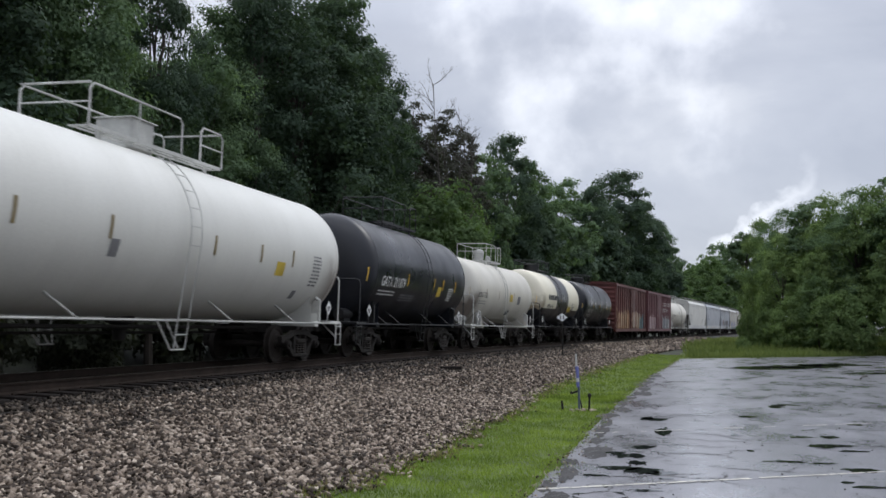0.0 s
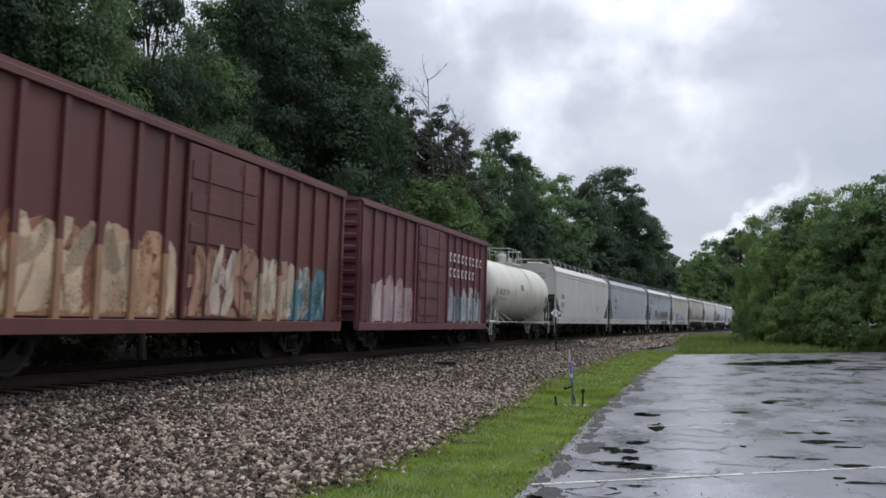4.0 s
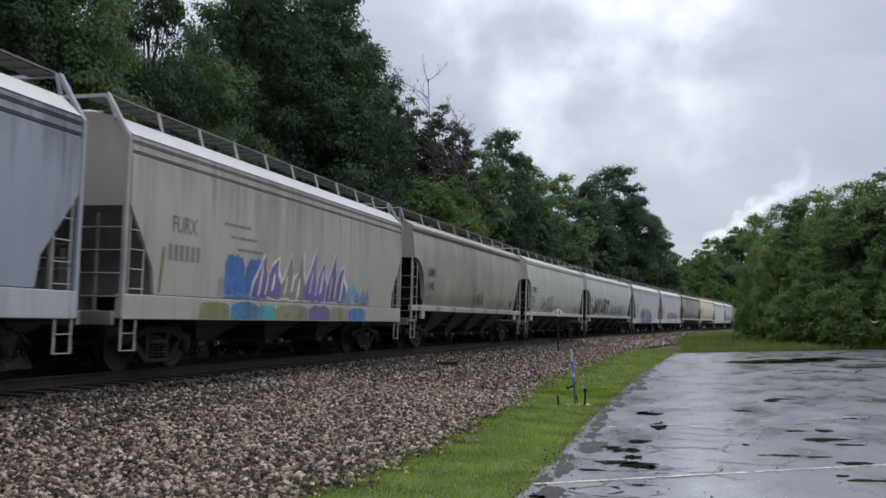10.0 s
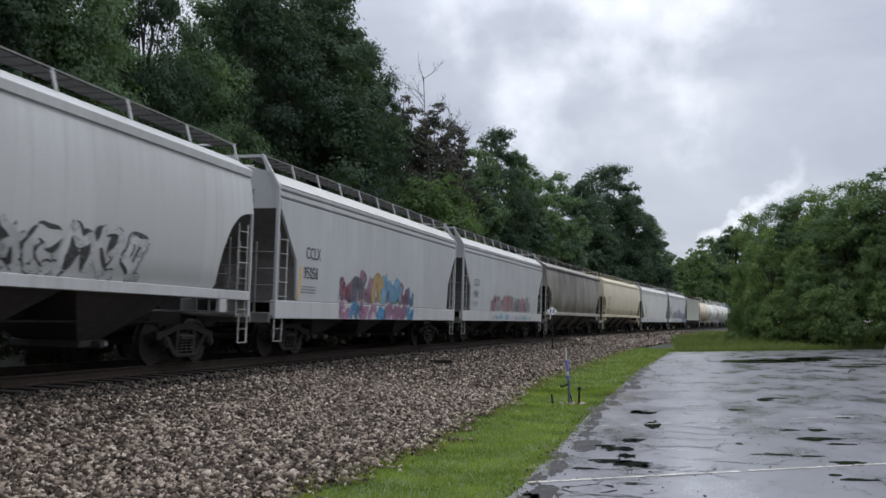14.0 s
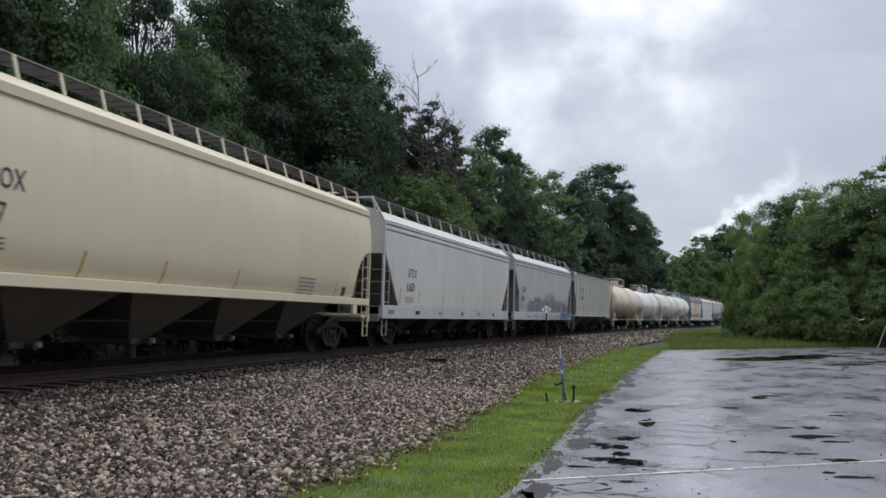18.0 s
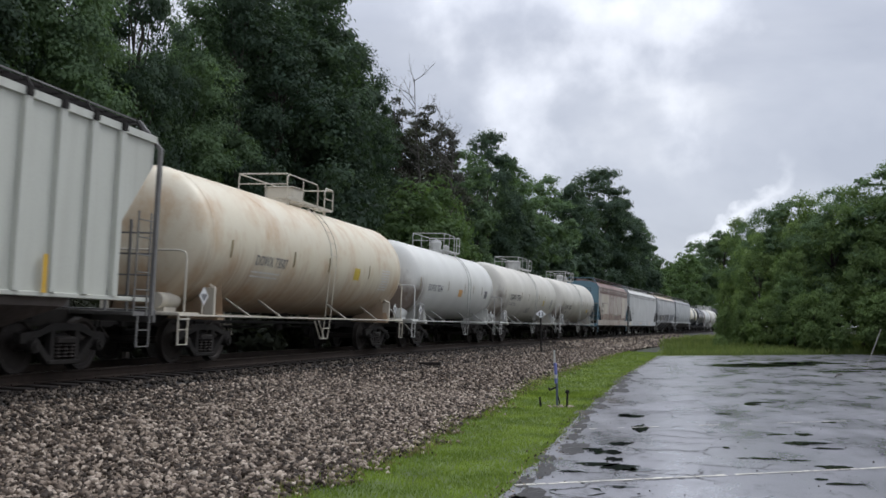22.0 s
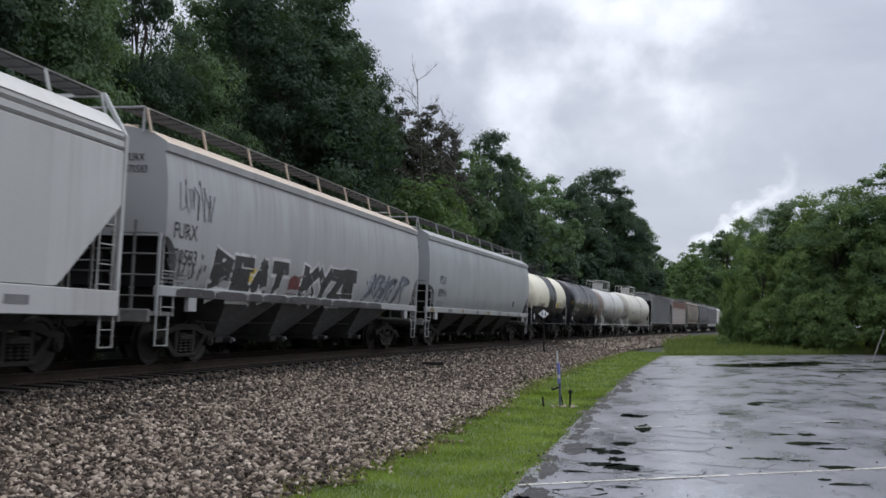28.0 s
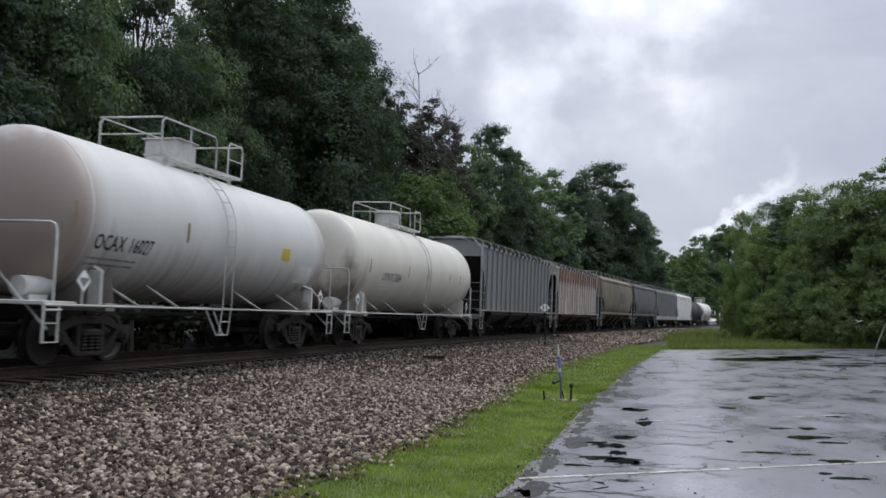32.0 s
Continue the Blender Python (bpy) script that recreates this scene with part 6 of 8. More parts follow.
    for e in (-1, 1):
        g = Geo()
        y = py + e * pl
        z1 = zt + 0.12 + rail_h
        g.tube([(-0.72, y, z1), (0.72, y, z1)], 0.020, 6)
        if e < 0:
            g.tube([(-0.72, y, zt + 0.12 + rail_h / 2), (0.72, y, zt + 0.12 + rail_h / 2)], 0.016, 5)
        part("railing", g, spec.get("rail", trim), car, "tubular safety railing")
    kind = spec.get("dome", "drum")
    k = min(1.0, rail_h / 0.74)
    g = Geo()
    if kind == "drum":
        g.lathe((0, py - 0.1, zt - 0.05), [(0.46, 0), (0.46, 0.62 * k), (0.49, 0.63 * k), (0.49, 0.70 * k), (0.44, 0.75 * k), (0.0, 0.78 * k)], 20)
    elif kind == "ball":
        g.lathe((0, py - 0.1, zt - 0.05), [(0.42, 0), (0.42, 0.15), (0.24, 0.18), (0.24, 0.40 * k), (0.27, 0.55 * k), (0.20, 0.70 * k), (0.0, 0.76 * k)], 18)
        g.lathe((0.3, py + 0.5, zt - 0.05), [(0.13, 0), (0.13, 0.4), (0.0, 0.45)], 10)
    elif kind == "box":
        g.box(-0.42, 0.42, py - 0.62, py + 0.18, zt - 0.05, zt + 0.66 * k, 0.05)
        g.lathe((0.1, py + 0.3, zt - 0.05), [(0.16, 0), (0.16, 0.5 * k), (0.2, 0.5 * k), (0.2, 0.56 * k), (0, 0.58 * k)], 12)
        g.box(-0.46, 0.46, py - 0.66, py + 0.22, zt + 0.61 * k, zt + 0.64 * k, 0.01)
    else:
        g.lathe((0, py, zt - 0.06), [(0.40, 0), (0.40, 0.20), (0.44, 0.22), (0.44, 0.27), (0.0, 0.33)], 18)
    part("valve_housing", g, spec.get("dome_mat", trim), car, "valve housing on the tank's top")
    # ladder down the side
    ly = spec.get("ly", py + pl * 0.46)
    for s in (1, -1):
        g = Geo()
        arc = [radians(a) for a in range(58, -9, -6)]
        path = [(s * (R + 0.10) * math.cos(a), zc + (R + 0.10) * math.sin(a)) for a in arc] + [(s * (xr + 0.08), 1.03), (s * (xr + 0.02), 0.46)]
        for q in (-0.2, 0.2):
            g.tube([(x, ly + q, z) for x, z in path], 0.014, 5)
        for i in range(1, len(path), 2):
            x, z = path[i]
            g.tube([(x, ly - 0.2, z), (x, ly + 0.2, z)], 0.011, 5)
        for f in (0.0, 0.5):
            a, b = path[-2], path[-1]
            x, z = a[0] + (b[0] - a[0]) * f, a[1] + (b[1] - a[1]) * f
            g.tube([(x, ly - 0.2, z), (x, ly + 0.2, z)], 0.014, 5)
        for q in (-0.75, -0.45):
            g.tube([(s * (xr - 0.02), ly + q, 1.01), (s * (xr - 0.02), ly + q + 0.5, 0.46)], 0.018, 5)
        g.tube([(s * (xr - 0.02), ly - 0.25, 0.46), (s * (xr - 0.02), ly + 0.2, 0.46)], 0.016, 5)
        part("ladder", g, spec.get("ladder", trim), car, "steel ladder curving down the tank's side")
    # side handrails on brackets
    he = L / 2 - 0.55
    for s in (-1, 1):
        x = s * (xr - 0.04)
        g = Geo()
        g.tube([(x, -he, 1.01), (x, he, 1.01)], 0.023, 6)
        part("side_handrail", g, spec.get("rail", trim), car)
        bgeo = Geo()
        bgeo.beam((s * (xr - 0.04), 0.0, 1.02), (s * sx(1.42) * 0.99, -0.34, 1.42), 0.05, 0.02)
        bm_ = bgeo.data("rail_bracket", spec.get("rail", trim))
        for y in spec.get("brackets", (-0.62, -0.38, 0.26, 0.66)):
            part("rail_bracket", bm_, None, car, at=pose(0, y * ht, 0))
    # stub sills, saddles, end platforms
    for e in (-1, 1):
        g = Geo()
        y0, y1 = sorted((e * (L / 2 - 4.0), e * (L / 2 - 0.45)))
        g.box(-0.2, 0.2, y0, y1, 0.74, 1.10, 0.01)
        part("stub_sill", g, STEEL, car)
        g = Geo()
        yb = e * (L / 2 - 2.3)
        for s in (-1, 1):
            g.prism([(yb - 0.20, 1.02), (yb + 0.20, 1.02), (yb + 0.30, 1.95), (yb - 0.30, 1.95)], *sorted((s * 0.72, s * 0.86)))
            g.face([(s * 0.2, yb - 0.2, 1.0), (s * 1.35, yb - 0.2, 1.05), (s * sx(1.7), yb - 0.28, 1.75), (s * 0.6, yb - 0.28, 1.5)])
            g.face([(s * 0.2, yb + 0.2, 1.0), (s * 1.35, yb + 0.2, 1.05), (s * sx(1.7), yb + 0.28, 1.75), (s * 0.6, yb + 0.28, 1.5)])
        g.box(-1.42, 1.42, yb - 0.14, yb + 0.14, 0.92, 1.06, 0.01)
        part("saddle", g, paints[-1] if len(paints) > 1 else paints[0], car)
        g = Geo()
        y0, y1 = sorted((e * (L / 2 - 1.35), e * (L / 2 - 0.55)))
        g.box(-xr + 0.04, xr - 0.04, y0, y1, 1.0, 1.07, 0.01)
        part("end_platform", g, spec.get("rail", trim), car)
        g = Geo()
        x, y, top = xr - 0.05, e * (L / 2 - 0.76), 2.33
        g.tube([(-x, y, 1.05), (-x, y, top - 0.14), (-x + 0.04, y, top - 0.04), (-x + 0.14, y, top), (x - 0.14, y, top), (x - 0.04, y, top - 0.04), (x, y, top - 0.14), (x, y, 1.05)], 0.022, 7)
        part("end_handrail", g, spec.get("endrail", spec.get("rail", trim)), car)
        for s in (-1, 1):
            g = Geo()
            yb = e * (L / 2 - 2.03)
            g.box(*sorted((s * (xr - 0.06), s * (xr - 0.30))), yb - 0.045, yb + 0.045, 1.0, 1.62, 0.008)
            g.beam((s * (xr - 0.08), yb, 1.60), (s * (sx(1.68) - 0.04), yb - e * 0.12, 1.70), 0.06, 0.05)
            part("bolster_plate", g, spec.get("rail", trim), car)
        if trim is WHITEPART:
            g = Geo()
            g.tube([(-0.15, e * (L / 2 - 0.74), 2.0), (xr - 0.1, e * (L / 2 - 0.72), 0.62)], 0.020, 6)
            part("diagonal_grab", g, trim, car)
        g = Geo()
        y, z, x = e * (L / 2 - 1.5), 1.42, xr - 0.03
        g.beam((x - 0.03, y, 1.03), (x - 0.03, y, z + 0.05), 0.02, 0.04)
        part("placard_bracket", g, spec.get("rail", trim), car)
        g = Geo()
        g.loft([[(q, y - 0.19, z), (q, y, z - 0.19), (q, y + 0.19, z), (q, y, z + 0.19)] for q in (x - 0.012, x)], True, True)
        pl_ = part("placard", g, PLACARD, car, "white diamond hazard placard")
        g = Geo()
        g.loft([[(x + 0.003, y - 0.13, z + 0.02), (x + 0.003, y, z - 0.11), (x + 0.003, y + 0.13, z + 0.02)], [(x + 0.003, y - 0.09, z + 0.05), (x + 0.003, y, z + 0.05), (x + 0.003, y + 0.09, z + 0.05)]], False)
        part("placard_mark", g, GREYINK, pl_)
        g = Geo()
        g.tube([(xr - 0.05, e * (L / 2 - 0.95), 0.98), (xr - 0.03, e * (L / 2 - 0.95), 0.93), (xr - 0.03, e * (L / 2 - 0.55), 0.93), (xr - 0.05, e * (L / 2 - 0.55), 0.98)], 0.018, 6)
        part("grab_iron", g, spec.get("rail", trim), car)
        stirrup(car, xr - 0.04, e * (L / 2 - 0.72), spec.get("rail", trim), 0.36)
    g = Geo()
    g.tube([(0.75, -L / 2 + 0.75, 1.30), (0.75, -L / 2 + 1.45, 1.30)], 0.17, 12)
    g.box(0.6, 0.9, -L / 2 + 0.85, -L / 2 + 1.3, 1.05, 1.16)
    part("brake_cylinder", g, spec.get("rail", trim), car)
    g = Geo()
    g.lathe((0, 0.2, zc - R - 0.45), [(0.0, 0), (0.12, 0.0), (0.14, 0.3), (0.28, 0.34), (0.28, 0.5)], 12)
    g.tube([(0.2, -L / 2 + 3.3, 0.86), (0.2, L / 2 - 3.3, 0.86)], 0.04, 6)
    g.tube([(-0.5, -L / 2 + 3.3, 0.72), (-0.5, L / 2 - 3.3, 0.72)], 0.03, 6)
    part("outlet_valve", g, STEEL, car)
    if "head_text" in spec:
        for k, word in enumerate(spec["head_text"].split()):
            eg = stencil(word, 0.17, spec["head_ink"], car, 0, 0, lambda z: 0.0, label="lettering on the tank's head")
            eg.matrix_basis = pose(-0.95 + 0.62 * k, -ht - 0.012, zc + 0.62, 0, 0, -90)
        g = Geo()
        for k in range(3):
            g.box(-0.9, 0.15 - 0.2 * k, -ht - 0.016, -ht - 0.010, zc + 0.46 - 0.09 * k, zc + 0.48 - 0.09 * k)
        part("small_print", g, spec["head_ink"], car, "rows of small print on the tank's head")
    running_gear(car, L, spec.get("inset", 2.3))
    return car, sx, ht


def box_car(spec):
    L = spec["L"]
    car = thing("boxcar", spec["label"], "boxcar", "freight cars of the train")
    h, w = L / 2 - 0.7, 1.50
    paint = spec["paint"]
    g = Geo()
    g.loft([[(-w, -h, z), (w, -h, z), (w, h, z), (-w, h, z)] for z in (0.95, 4.56)], True, True)
    part("body", g, paint, car, smooth=False)
    g = Geo()
    prof = [(-w - 0.06, 4.54), (-w - 0.06, 4.62), (-0.8, 4.70), (0, 4.74), (0.8, 4.70), (w + 0.06, 4.62), (w + 0.06, 4.54)]
    g.loft([[(x, y, z) for x, z in prof] for y in (-h - 0.1, h + 0.1)], True, True)
    for k in range(14):
        y = -h + 2 * h * (k + 0.5) / 14
        g.loft([[(x * 0.99, y + d, z + q) for x, z in prof[1:-1]] for d, q in ((-0.05, 0.0), (-0.04, 0.03), (0.04, 0.03), (0.05, 0.0))], False)
    part("roof", g, spec.get("roof", paint), car)
    pg = Geo()
    pg.prism([(-0.07, 0.90), (0.07, 0.90), (0.07, 4.42), (-0.07, 4.42)], w - 0.01, w + 0.075)
    pm = pg.data("side_post", paint, False)
    painted = []
    for a, b, top, colour in spec.get("painted", ()):
        pg = Geo()
        pg.prism([(-0.07, 0.90), (0.07, 0.90), (0.07, top), (-0.07, top)], w - 0.01, w + 0.075)
        pg.prism([(-0.07, top), (0.07, top), (0.07, 4.42), (-0.07, 4.42)], w - 0.01, w + 0.075, 1)
        painted.append((a, b, pg.data("side_post", [tint(colour), paint], False)))
    dy, dw = spec.get("door", 0.6), 1.5
    np_ = 16
    for s in (0, 180):
        for i in range(np_):
            y = -h + 0.1 + (2 * h - 0.2) * i / (np_ - 1)
            if abs(y - (dy if s == 0 else -dy)) > dw + 0.05:
                mesh = [m for a, b, m in painted if s == 0 and a < y < b]
                part("side_post", mesh[-1] if mesh else pm, None, car, at=pose(0, y, 0, 0, 0, s))
        g = Geo()
        g.box(w + 0.02, w + 0.10, dy - dw, dy + dw, 0.95, 4.36, 0.012)
        leaf = part("door", g, spec.get("door_paint", paint), car, "sliding plug door", pose(0, 0, 0, 0, 0, s))
        for k in range(5):
            z = 1.2 + k * 0.62
            g = Geo()
            g.box(w + 0.10, w + 0.125, dy - dw + 0.12, dy + dw - 0.12, z, z + 0.36, 0.01)
            part("door_panel", g, spec.get("door_paint", paint), leaf)
        for q in (-0.5, 0.5):
            g = Geo()
            g.tube([(w + 0.14, dy + q * dw, 1.0), (w + 0.14, dy + q * dw, 4.3)], 0.02, 5)
            part("locking_bar", g, spec.get("door_paint", paint), leaf)
        g = Geo()
        g.box(w - 0.06, w + 0.08, -h, h, 0.68, 0.93, 0.01)
        g.box(w - 0.02, w + 0.11, -h, h, 4.40, 4.53, 0.01)
        part("side_sill", g, paint, car, at=pose(0, 0, 0, 0, 0, s))
    for e in (-1, 1):
        g = Geo()
        for k in range(9):
            z = 1.2 + k * 0.36
            g.loft([[(-w + 0.1, e * (h + d), z + q), (w - 0.1, e * (h + d), z + q)] for d, q in ((0.0, 0.0), (0.06, 0.06), (0.06, 0.16), (0.0, 0.22))], False)
        for s in (-1, 1):
            g.beam((s * (w - 0.03), e * h, 0.7), (s * (w - 0.03), e * h, 4.53), 0.1, 0.12)
        part("end_wall_ribs", g, paint, car)
        g = Geo()
        for z in (1.3, 1.7, 2.1, 2.5, 2.9):
            g.tube([(0.9, e * (h + 0.12), z), (1.42, e * (h + 0.12), z)], 0.018, 5)
        part("end_ladder", g, paint, car)
        ladder(car, w + 0.09, e * (h - 0.32), 0.93, 2.7, 0.44, paint, 5)
        stirrup(car, w + 0.04, e * (h - 0.32), STEEL)
    g = Geo()
    g.box(-0.25, 0.25, -L / 2 + 0.5, L / 2 - 0.5, 0.7, 1.02, 0.01)
    part("centre_sill", g, STEEL, car)
    running_gear(car, L, 2.9)
    sx = lambda z: w + 0.004
    return car, sx, h


# ---- paints of the train ----
CLEANWHITE = car_paint("white_tank_paint", (0.60, 0.598, 0.553), streaks=0.06, stains=0.35, ends=(0.105, 0.068, 0.048), ends_top=0.62)
TANKWHITE2 = car_paint("old_white_tank_paint", (0.57, 0.545, 0.475), streaks=0.12, stains=0.6, skirt=(0.33, 0.30, 0.25), skirt_top=1.15, ends=(0.10, 0.075, 0.06))
SILTWHITE = car_paint("silted_white_tank_paint", (0.53, 0.53, 0.505), streaks=0.1, stains=0.4, skirt=(0.10, 0.075, 0.06), skirt_top=1.75, ends=(0.24, 0.19, 0.16), ends_top=1.2)
CREAMTANK = car_paint("cream_tank_paint", (0.70, 0.655, 0.52), streaks=0.1, stains=0.15, ends=(0.16, 0.12, 0.07))
BLACKTANK = car_paint("black_tank_paint", (0.0075, 0.0090, 0.0135), (0.020, 0.019, 0.020), 0.25, 0.3, 0.30)
BLACKTANK.node_tree.nodes["Principled BSDF"].inputs["Specular IOR Level"].default_value = 0.4
RUSTTANK = car_paint("rust_stained_cream_paint", (0.60, 0.555, 0.425), (0.40, 0.235, 0.105), 0.12, 0.5, skirt=(0.27, 0.17, 0.10), skirt_top=1.9, blotch=0.85)
BOXRED = car_paint("boxcar_red", (0.105, 0.026, 0.022), (0.03, 0.018, 0.016), 0.5, 0.6, 0.55)
BOXMAROON = car_paint("boxcar_maroon", (0.115, 0.034, 0.040), (0.035, 0.02, 0.02), 0.5, 0.6, 0.55)
HOPWHITE = car_paint("hopper_white", (0.52, 0.515, 0.48), streaks=0.12, stains=0.3, panels=0.9)
HOPBLUE = car_paint("hopper_blue_grey", (0.29, 0.31, 0.348), streaks=0.12, stains=0.3, panels=0.9)
HOPBLUEOLD = car_paint("hopper_blue_grey_old", (0.285, 0.315, 0.365), (0.045, 0.045, 0.05), 0.95, 0.9, panels=0.9)
HOPTAN = car_paint("hopper_tan_grey", (0.36, 0.34, 0.30), (0.12, 0.095, 0.075), 0.55, 0.6, panels=0.9)
EAVEBROWN = plain("brown_eave_grime_shadow", (0.055, 0.042, 0.034), 0.7, 0, 0.5, 1.5, 0.1)
DUSTROOF = car_paint("dusty_roof_paint", (0.23, 0.215, 0.19), (0.08, 0.065, 0.05), 0.6, 0.7)
HOPTAN2 = car_paint("hopper_tan_grey_dark", (0.31, 0.288, 0.248), (0.10, 0.080, 0.062), 0.45, 0.7, panels=0.7, wash=0.4)
HOPPALE = car_paint("hopper_pale_green_grey", (0.42, 0.425, 0.38), (0.2, 0.18, 0.14), 0.3, 0.4, panels=0.9)
HOPGREYWHITE = car_paint("hopper_grey_white", (0.45, 0.46, 0.45), streaks=0.15, stains=0.35, panels=0.9)
HOPLIGHT = car_paint("hopper_light_grey", (0.40, 0.412, 0.415), streaks=0.15, stains=0.3, panels=0.9)
HOPSOOT = car_paint("hopper_sooty_grey", (0.255, 0.232, 0.198), (0.045, 0.036, 0.030), 0.75, 0.8, panels=0.7, wash=1.0)
HOPCREAM = car_paint("hopper_cream", (0.56, 0.50, 0.35), (0.3, 0.25, 0.17), 0.12, 0.3, panels=0.9)
HOPSILVER = car_paint("hopper_silver_grey", (0.30, 0.315, 0.32), (0.16, 0.16, 0.15), 0.3, 0.4, panels=0.9)
HOPSILVER2 = car_paint("hopper_worn_silver", (0.32, 0.33, 0.33), (0.16, 0.15, 0.14), 0.4, 0.5, panels=0.9)
HOPBROWN = car_paint("hopper_brown_faded", (0.43, 0.40, 0.34), (0.19, 0.085, 0.06), 0.95, 0.7, rust=0.45, panels=0.9)
BROWNROOF = car_paint("faded_red_brown_roof", (0.15, 0.085, 0.07), (0.08, 0.05, 0.04), 0.5, 0.5, 0.6)
TEAL = car_paint("faded_teal_steel", (0.13, 0.235, 0.29), (0.07, 0.07, 0.07), 0.6, 0.5)
RIBPALE = car_paint("ribbed_pale_grey", (0.52, 0.53, 0.465), (0.2, 0.18, 0.15), 0.25, 0.3)
RUSTEND = car_paint("rusty_end_sheet", (0.22, 0.165, 0.15), (0.10, 0.06, 0.045), 0.5, 0.6, rust=0.6)
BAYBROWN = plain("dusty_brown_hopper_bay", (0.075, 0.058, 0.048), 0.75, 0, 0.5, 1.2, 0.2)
RIBGREY = car_paint("ribbed_dark_grey", (0.20, 0.205, 0.205), (0.08, 0.075, 0.07), 0.5, 0.5)
RIBRUST = car_paint("ribbed_rusty_white", (0.55, 0.53, 0.50), (0.17, 0.075, 0.045), 1.0, 0.6, rust=0.95, wash=0.5)
TANROOF = car_paint("tan_roof", (0.50, 0.40, 0.30), streaks=0.3, stains=0.4)
OLDGREY = car_paint("old_slate_grey", (0.19, 0.19, 0.185), (0.07, 0.065, 0.06), 0.5, 0.6)
WHITESILL = car_paint("white_sill_paint", (0.44, 0.445, 0.44), streaks=0.3, stains=0.4)
GREYTRIM = plain("grey_trim_paint", (0.30, 0.30, 0.29), 0.55, 0, 0.3, 3, 0.1)
BLACKTRIM = plain("black_trim_paint", (0.010, 0.010, 0.011), 0.5, 0, 0.3, 3, 0.1)

TRAIN = []  # (car, its middle on the line at 14 s)
GAPS = [-229.4, -211.2, -198.3, -185.15, -172.45, -159.95, -143.2, -126.4, -111.75, -91.55, -70.85, -53.55, -36.85, -18.45, -0.70, 20.35, 37.95, 55.45,
        75.6, 96.1, 116.05, 133.55, 151.2, 167.5, 181.97, 198.33, 213, 229.9, 250.45, 268.95, 289.05, 301.2, 314.17, 327.7, 344, 362.4, 379.9, 397.7, 414.1, 432.9, 452.2, 470.5, 488.0]


def length(i):
    return round(GAPS[i + 1] - GAPS[i], 2)


def couple(i, made):
    car = made[0]
    s = (GAPS[i] + GAPS[i + 1]) / 2
    TRAIN.append((car, s))
    return made


def tank_marks(made, R, zc, text, ink, y, z, stripes=(), mat=None, size=0.26):
    car, sx = made[:2]
    if text:
        stencil(text, size * 1.1, ink, car, y, z, sx)
        marks(car, y - 0.05, z - 0.14, 1.5, 0.2, 2, GREYINK if ink is INK else WHITEINK, sx, int(y * 100), 0.35)
    for q in stripes:
        stripe(car, q, zc * 0.947 - 0.24, zc * 0.947 + 0.16, sx, mat or DIRTYSTRIPE)


# 0: big white tank
m = couple(0, tank_car(dict(L=length(0), R=1.687, zc=2.810, paint=CLEANWHITE, trim=WHITEPART, platform=2.05, py=0.37, ly=-0.05, dome="box", inset=2.5, rail_h=0.69, label="large clean white tank car with a railed top platform")))
tank_marks(m, 1.6, 2.72, "", INK, -0.35, 0, (-6.55, -4.95, -2.65, 0.85, 2.95, 4.65,), DIRTYSTRIPE)
panel(m[0], 3.85, 4.3, 2.10, 2.42, m[1], YELLOWPANEL)
panel(m[0], 5.25, 5.5, 1.60, 1.80, m[1], GREYINK)
marks(m[0], 5.95, 2.70, 0.5, 0.8, 9, GREYINK, m[1], 3)
panel(m[0], -2.55, -2.3, 2.05, 2.35, m[1], GREYINK)
# 1: black tank
m = couple(1, tank_car(dict(L=length(1), R=1.705, zc=2.850, paint=BLACKTANK, trim=BLACKTRIM, endrail=BLACKTRIM, py=-0.35, ly=0.05, platform=1.5, dome="low", rail_h=0.74, head_text="GATX 211879", head_ink=WHITEINK, label="black tank car with yellow reflective stripes")))
tank_marks(m, 1.52, 2.66, "GATX 211879", WHITEINK, -4.45, 2.20, (-5.75, -2.05, 0.85, 1.95, 3.55,), YELLOW, 0.28)
panel(m[0], 1.4, 1.85, 2.05, 2.40, m[1], YELLOWPANEL)
marks(m[0], 2.75, 2.40, 0.6, 0.5, 6, WHITEINK, m[1], 5)
marks(m[0], -2.35, 2.00, 1.4, 0.25, 3, GREYINK, m[1], 6)
# 2: old white tank
m = couple(2, tank_car(dict(L=length(2), R=1.517, zc=2.689, paint=TANKWHITE2, trim=WHITEPART, platform=1.15, py=-0.07, ly=-0.77, dome="ball", rail_h=0.73, label="dull white tank car with black lettering")))
tank_marks(m, 1.45, 2.62, "OCAX 7125", INK, -5.27, 2.25, (-6.67, -3.97, -1.77, 0.33, 1.13,), DIRTYSTRIPE, 0.22)
panel(m[0], 0.43, 0.93, 2.20, 2.55, m[1], YELLOWPANEL)
panel(m[0], 1.93, 2.53, 2.10, 2.50, m[1], GREYINK)
panel(m[0], 0.53, 1.03, 1.55, 1.78, m[1], INK)
